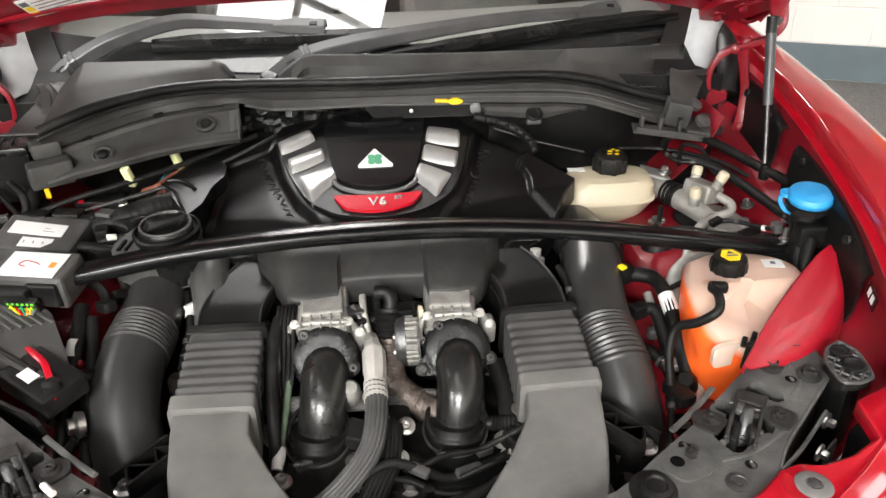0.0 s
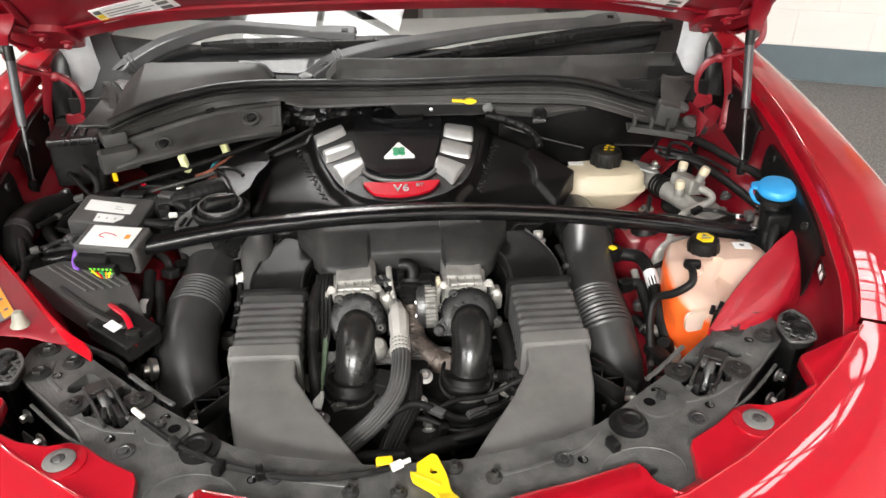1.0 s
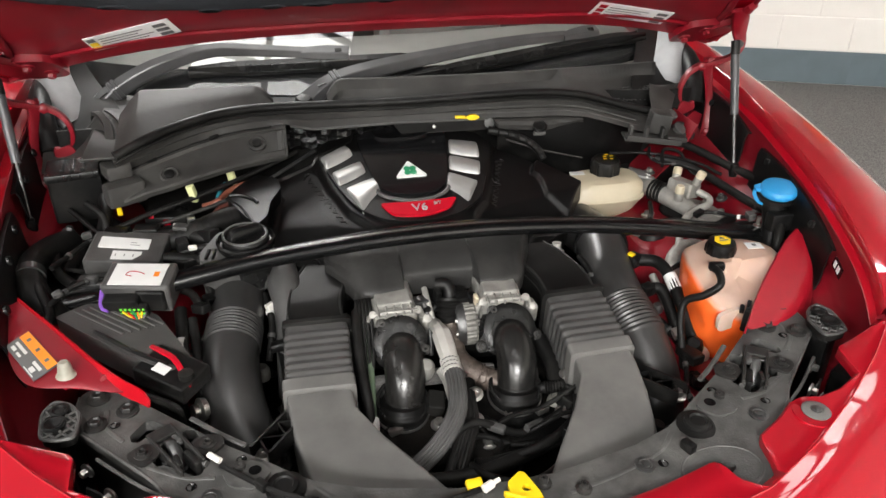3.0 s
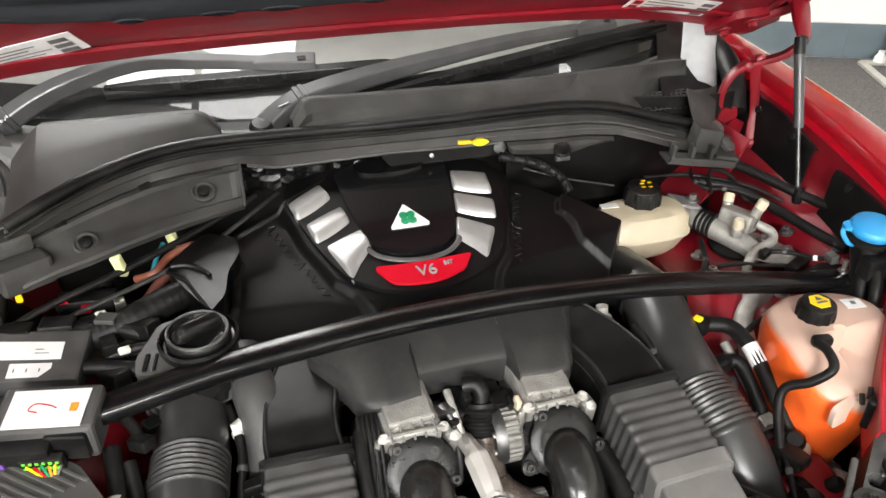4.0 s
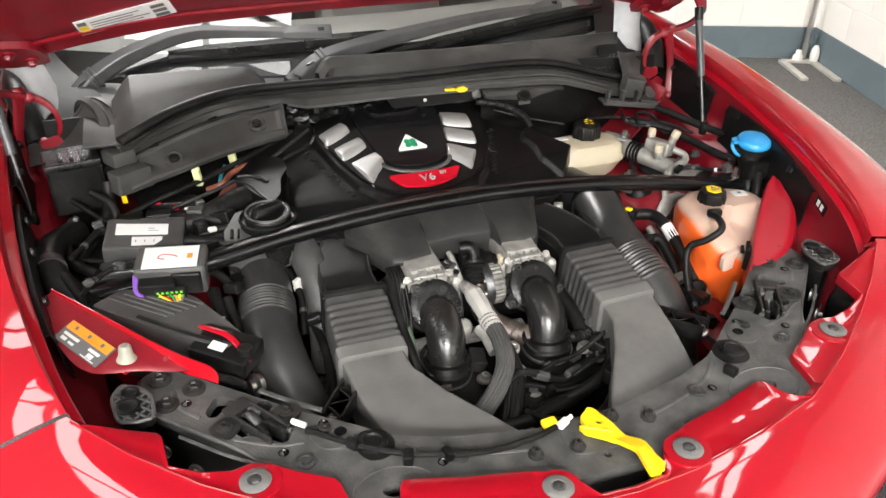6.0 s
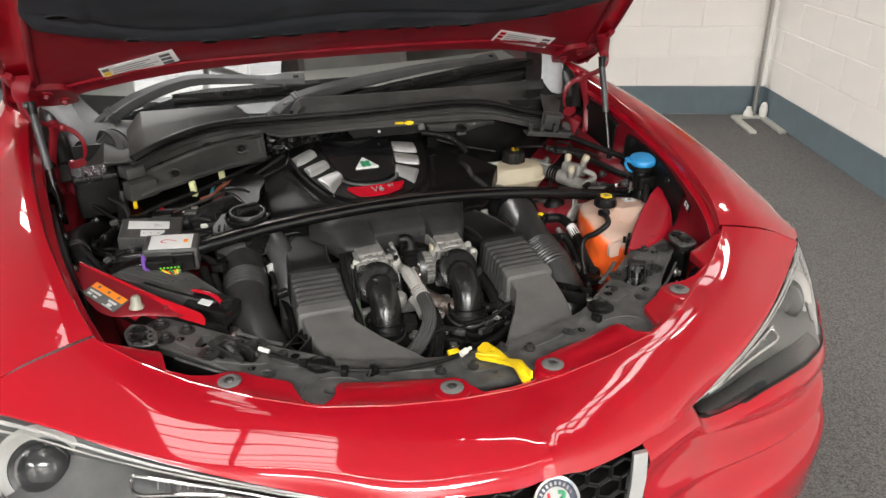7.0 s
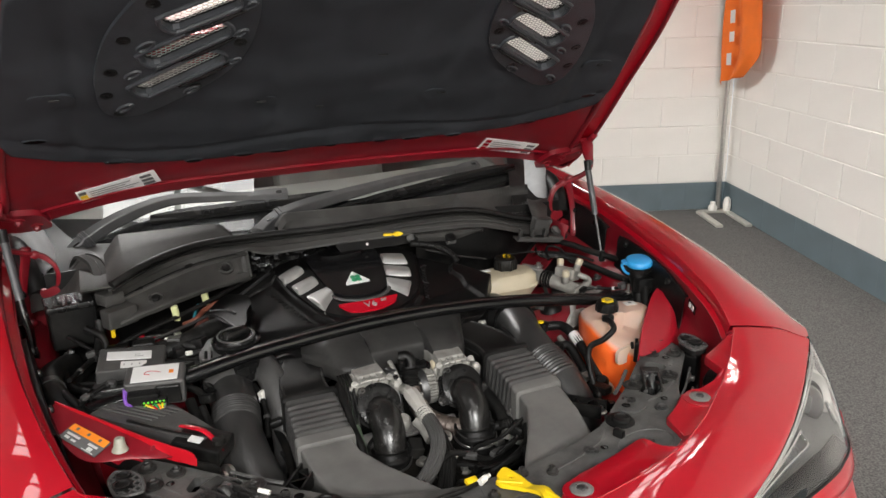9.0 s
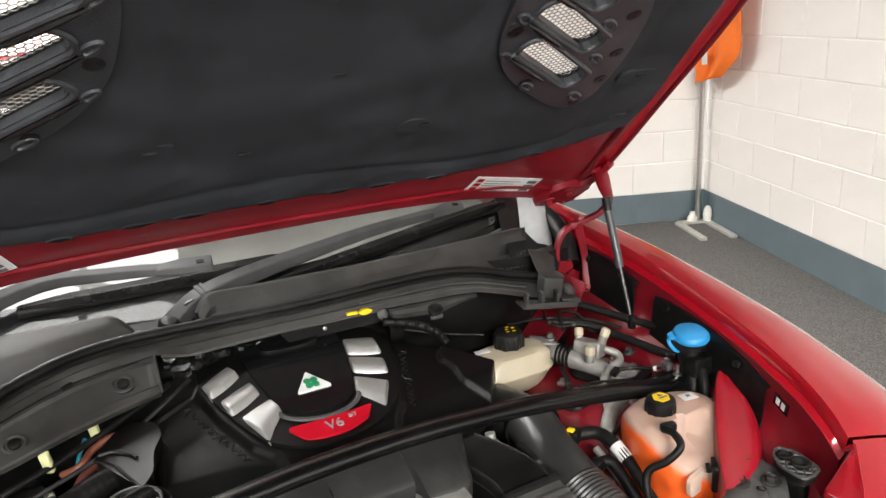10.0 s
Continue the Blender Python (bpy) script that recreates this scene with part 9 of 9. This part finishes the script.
for pts, r in (([(.60, 1.335, .918), (.585, 1.30, .912), (.60, 1.27, .905), (.64, 1.255, .905), (.67, 1.235, .898)], .0035), ([(.62, 1.12, .846), (.66, 1.10, .852), (.69, 1.06, .858), (.71, 1.03, .875)], .004), ([(.42, 1.06, .845), (.46, 1.08, .838), (.50, 1.11, .835), (.53, 1.15, .835), (.55, 1.20, .84)], .005), ([(.49, .97, .80), (.55, .99, .81), (.60, .98, .815), (.66, .95, .82)], .005), ([(.43, .88, .745), (.45, .84, .73), (.455, .79, .70)], .009), ([(.44, .80, .76), (.42, .74, .74), (.40, .68, .72), (.41, .62, .72)], .0045), ([(-.43, .80, .76), (-.46, .74, .74), (-.47, .70, .72)], .006), ([(-.60, 1.0, .90), (-.63, .99, .905), (-.66, .97, .90), (-.685, .93, .895)], .0045), ([(-.61, 1.17, .90), (-.65, 1.14, .905), (-.68, 1.10, .90), (-.70, 1.05, .905)], .005), ([(-.44, 1.04, .86), (-.42, 1.0, .83), (-.43, .95, .80), (-.44, .90, .77)], .007), ([(-.33, 1.02, .82), (-.32, .96, .79), (-.33, .90, .75)], .006), ([(.30, 1.00, .84), (.31, .95, .82), (.305, .90, .78), (.31, .84, .74)], .006)):
    ob = part("cable_run", tube(pts, r, 40, 10, ribs=(0, 1, 36, r * .09)), RUBBER, car)
    c = spline(pts, 20)
    for k in (6, 13):
        part("cable_tie", tube([c[k], c[k + 1]], r * 1.35, 2, 12), rng.choice((PLASTIC_GREY, DARK_STEEL, PLASTIC_GREY, LABEL)), ob)
for x, y, z, sz, m in ((.447, 1.055, .852, (.022, .016, .014), PLASTIC_GREY), (.62, 1.105, .852, (.024, .014, .012), PLASTIC), (.70, 1.035, .872, (.016, .020, .016), PLASTIC_GREY), (-.62, .995, .905, (.020, .014, .012), PLASTIC_GREY), (-.67, .955, .905, (.016, .012, .010), PLASTIC_GREY), (-.43, .99, .838, (.020, .018, .020), PLASTIC), (-.435, .925, .795, (.018, .014, .016), ALU), (.425, .70, .735, (.020, .016, .016), PLASTIC), (.452, .835, .742, (.022, .020, .018), ALU), (-.32, .985, .812, (.018, .012, .014), WHITE_PL), (-.27, .97, .815, (.014, .014, .010), STEEL), (-.655, 1.155, .912, (.02, .012, .012), PLASTIC_GREY)):
    part("connector", box((x, y, z), sz, .002, (rng.uniform(-15, 15), rng.uniform(-15, 15), rng.uniform(-40, 40))), m, car)
# dusty throttle detail: ribs and cast marks
for cx in (-.098, .105):
    for k in range(5):
        part("cast_rib", box((cx - .03 + .015 * k, .874, .846), (.003, .028, .006), .001, (10, 0, 0)), ALU, bpy.data.objects["throttle_body"])
    part("cast_plate", box((cx + .012, .8665, .822), (.030, .003, .014), .001, (12, 0, 0)), LABEL, bpy.data.objects["throttle_body"])

# clips and studs along the black side trims
for sx in (1, -1):
    for y, z in ((.88, .93), (1.0, .955), (1.10, .965), (1.28, .985), (1.40, .995)):
        x = lookup([q.y for q in edge], [q.x for q in edge], y) - .038
        part("trim_clip", lathe([(0, 0), (.009, 0), (.008, .004), (.004, .005), (0, .004)], (sx * x, y, z), (-sx, 0, .3), 12), PLASTIC_SATIN, car)
    # captive nuts and studs on the slam panel's side walls
    for x, y, z in ((.605, .70, .80), (.585, .64, .80), (.545, .585, .80)):
        part("wall_nut", bolt((sx * x, y - .012, z), .007, (sx * .6, -.8, 0)), STEEL, slam)


# ---- flag in the corner ----
flag = new("feather_flag")
flag.location = (3.86, 3.93, 0)
tagged(flag, "tall orange feather flag on a silver pole standing in the corner", "flag")


def at_flag(bm):
    bmesh.ops.transform(bm, matrix=Matrix.Translation((-3.86, -3.93, 0)), verts=bm.verts)
    return bm


part("pole", at_flag(tube([(3.86, 3.93, .03), (3.865, 3.935, 1.2), (3.875, 3.94, 2.6)], [.021, .016, .012], 20, 12)), STEEL, flag)
cloth = []
for k in range(25):
    z = 1.02 + k * .065
    w = .05 + .27 * min(1, (k + 1.5) / 5) if k < 4 else .32
    row = []
    for i in range(9):
        g = i / 8
        p = Vector((3.835, 3.92, z - (.02 if i == 0 else 0) + .05 * g * (k == 0))) + Vector((-.345, -.938, 0)) * (-.03 + w * 1.72 * g)
        row.append(p + Vector((-.94, .34, 0)) * (.025 + .022 * math.sin(i * 1.3 + k * .25)))
    cloth.append(row)
part("cloth", at_flag(sheet(smooth_rows(cloth, 50, 32), .002)), FLAG, flag, "bright orange cloth")
for z, hgt, o in ((1.20, .085, .14), (1.36, .07, .16), (1.50, .09, .15)):
    c = Vector((3.835, 3.92, z)) + Vector((-.345, -.938, 0)) * o + Vector((-.94, .34, 0)) * .058
    part("print_mark", at_flag(box(c, (.075, .004, hgt), .002, (0, 6, math.degrees(math.atan2(.938, .345))))), LABEL, flag)
for a, b in (((3.70, 3.96), (3.54, 3.56)), ((3.90, 3.88), (3.74, 3.475)), ((3.70, 3.96), (3.90, 3.88))):
    d = Vector(b) - Vector(a)
    part("foot_bar", at_flag(box(((a[0] + b[0]) / 2, (a[1] + b[1]) / 2, .012), (.05, d.length, .022), .003, (0, 0, math.degrees(math.atan2(d.y, d.x)) - 90))), mat("galvanised_steel", (.50, .49, .44), .5, .3, .15, 30) if "galvanised_steel" not in bpy.data.materials else bpy.data.materials["galvanised_steel"], flag)
part("clamp", at_flag(lathe([(0, .02), (.035, .02), (.035, .05), (.02, .07), (.02, .09), (0, .09)], (3.80, 3.92, 0), (0, 0, 1), 18)), WHITE_PL, flag, "white plastic base clamp")
part("clamp", at_flag(lathe([(0, .0), (.026, .02), (.032, .07), (.026, .11), (.014, .13), (0, .13)], (3.89, 3.86, .0), (0, 0, 1), 16)), WHITE_PL, flag)


# ---- walls, ceiling and their pieces ----
back_dir = room(-1, 0) - room(0, 0)
block_wall("wall_back", CORNER, (back_dir.x, back_dir.y), 11, 9.0, "white painted block wall with a grey-blue base band", .12)
side_dir = Vector((-.340, -.940))
far = CORNER + side_dir.normalized() * 9.0
block_wall("wall_right", far, (-side_dir.x, -side_dir.y), 11, 9.0, "white painted block wall with a grey-blue base band", .2)
# Unseen walls closing the room; the left one is dark for the wing's reflections.
slab_box("wall_left", room(-6.9, -.5, CEIL / 2), (.2, 13.5, CEIL), WALL_DARK, "unseen wall, dark grey to keep reflections in the wing low", TURN)
slab_box("wall_front", room(-1.5, -7.1, CEIL / 2), (11, .2, CEIL), WALL_FAR, "unseen plain grey wall", TURN)

# ceiling with openings for the rooflights and the added fill lamps
hole = []
for u, v, w, l, watts in ROOFLIGHTS_AND_FILL:
    hole.append([(u - w / 2, v - l / 2), (u + w / 2, v - l / 2), (u + w / 2, v + l / 2), (u - w / 2, v + l / 2)])
bm = slab([(-7, -7.2), (4, -7.2), (4, 6.2), (-7, 6.2)], lambda x, y, h: room(x, y, h), CEIL, CEIL + .08, hole)
part("ceiling", bm, CEILING, None, "pale grey ceiling with openings for rooflights and added fill lamps", kind="structure")
# Unseen plate over all openings, added to keep the world's light out.
part("sky_blocker", box((*room(-1.5, -.5, CEIL + .4),), (11.5, 14, .05), 0, (0, 0, math.degrees(TURN))), CEILING, None, "unseen plate above the lamps that shuts out the sky", kind="structure")
for u, v, w, l, watts in ROOFLIGHTS_AND_FILL:
    bars = bmesh.new()
    n = max(2, round(l / .30))
    for k in range(n + 1):
        c = room(u, v - l / 2 + l * k / n, CEIL + .05)
        box(c, (w, .035, .05), 0, (0, 0, math.degrees(TURN)), bars)
    for k in (-.5, 0, .5):
        box(room(u + w * k, v, CEIL + .045), (.045, l, .06), 0, (0, 0, math.degrees(TURN)), bars)
    part("ceiling_opening_bars", bars, FRAME_DARK, None, "dark bars across a ceiling opening for rooflights and added fill", kind="structure")

# fluorescent strip lights under the ceiling
TUBE = bpy.data.materials.new("lit_tube")
TUBE.use_nodes = True
TUBE.node_tree.nodes["Principled BSDF"].inputs["Emission Color"].default_value = (1, .97, .92, 1)
TUBE.node_tree.nodes["Principled BSDF"].inputs["Emission Strength"].default_value = 22
for u, v in ((-.5, 1.02), (.75, 1.02), (-.2, -1.22), (1.05, -1.22)):
    strip = part("strip_light", box(room(u, v, CEIL - .06), (1.22, .10, .06), .01, (0, 0, math.degrees(TURN))), CEILING, None, "white fluorescent strip light on the ceiling")
    tagged(strip, category="lamp", group="ceiling strip lights")
    part("lit_tube", tube([room(u - .58, v, CEIL - .10), room(u + .58, v, CEIL - .10)], .018, 4, 12), TUBE, strip)
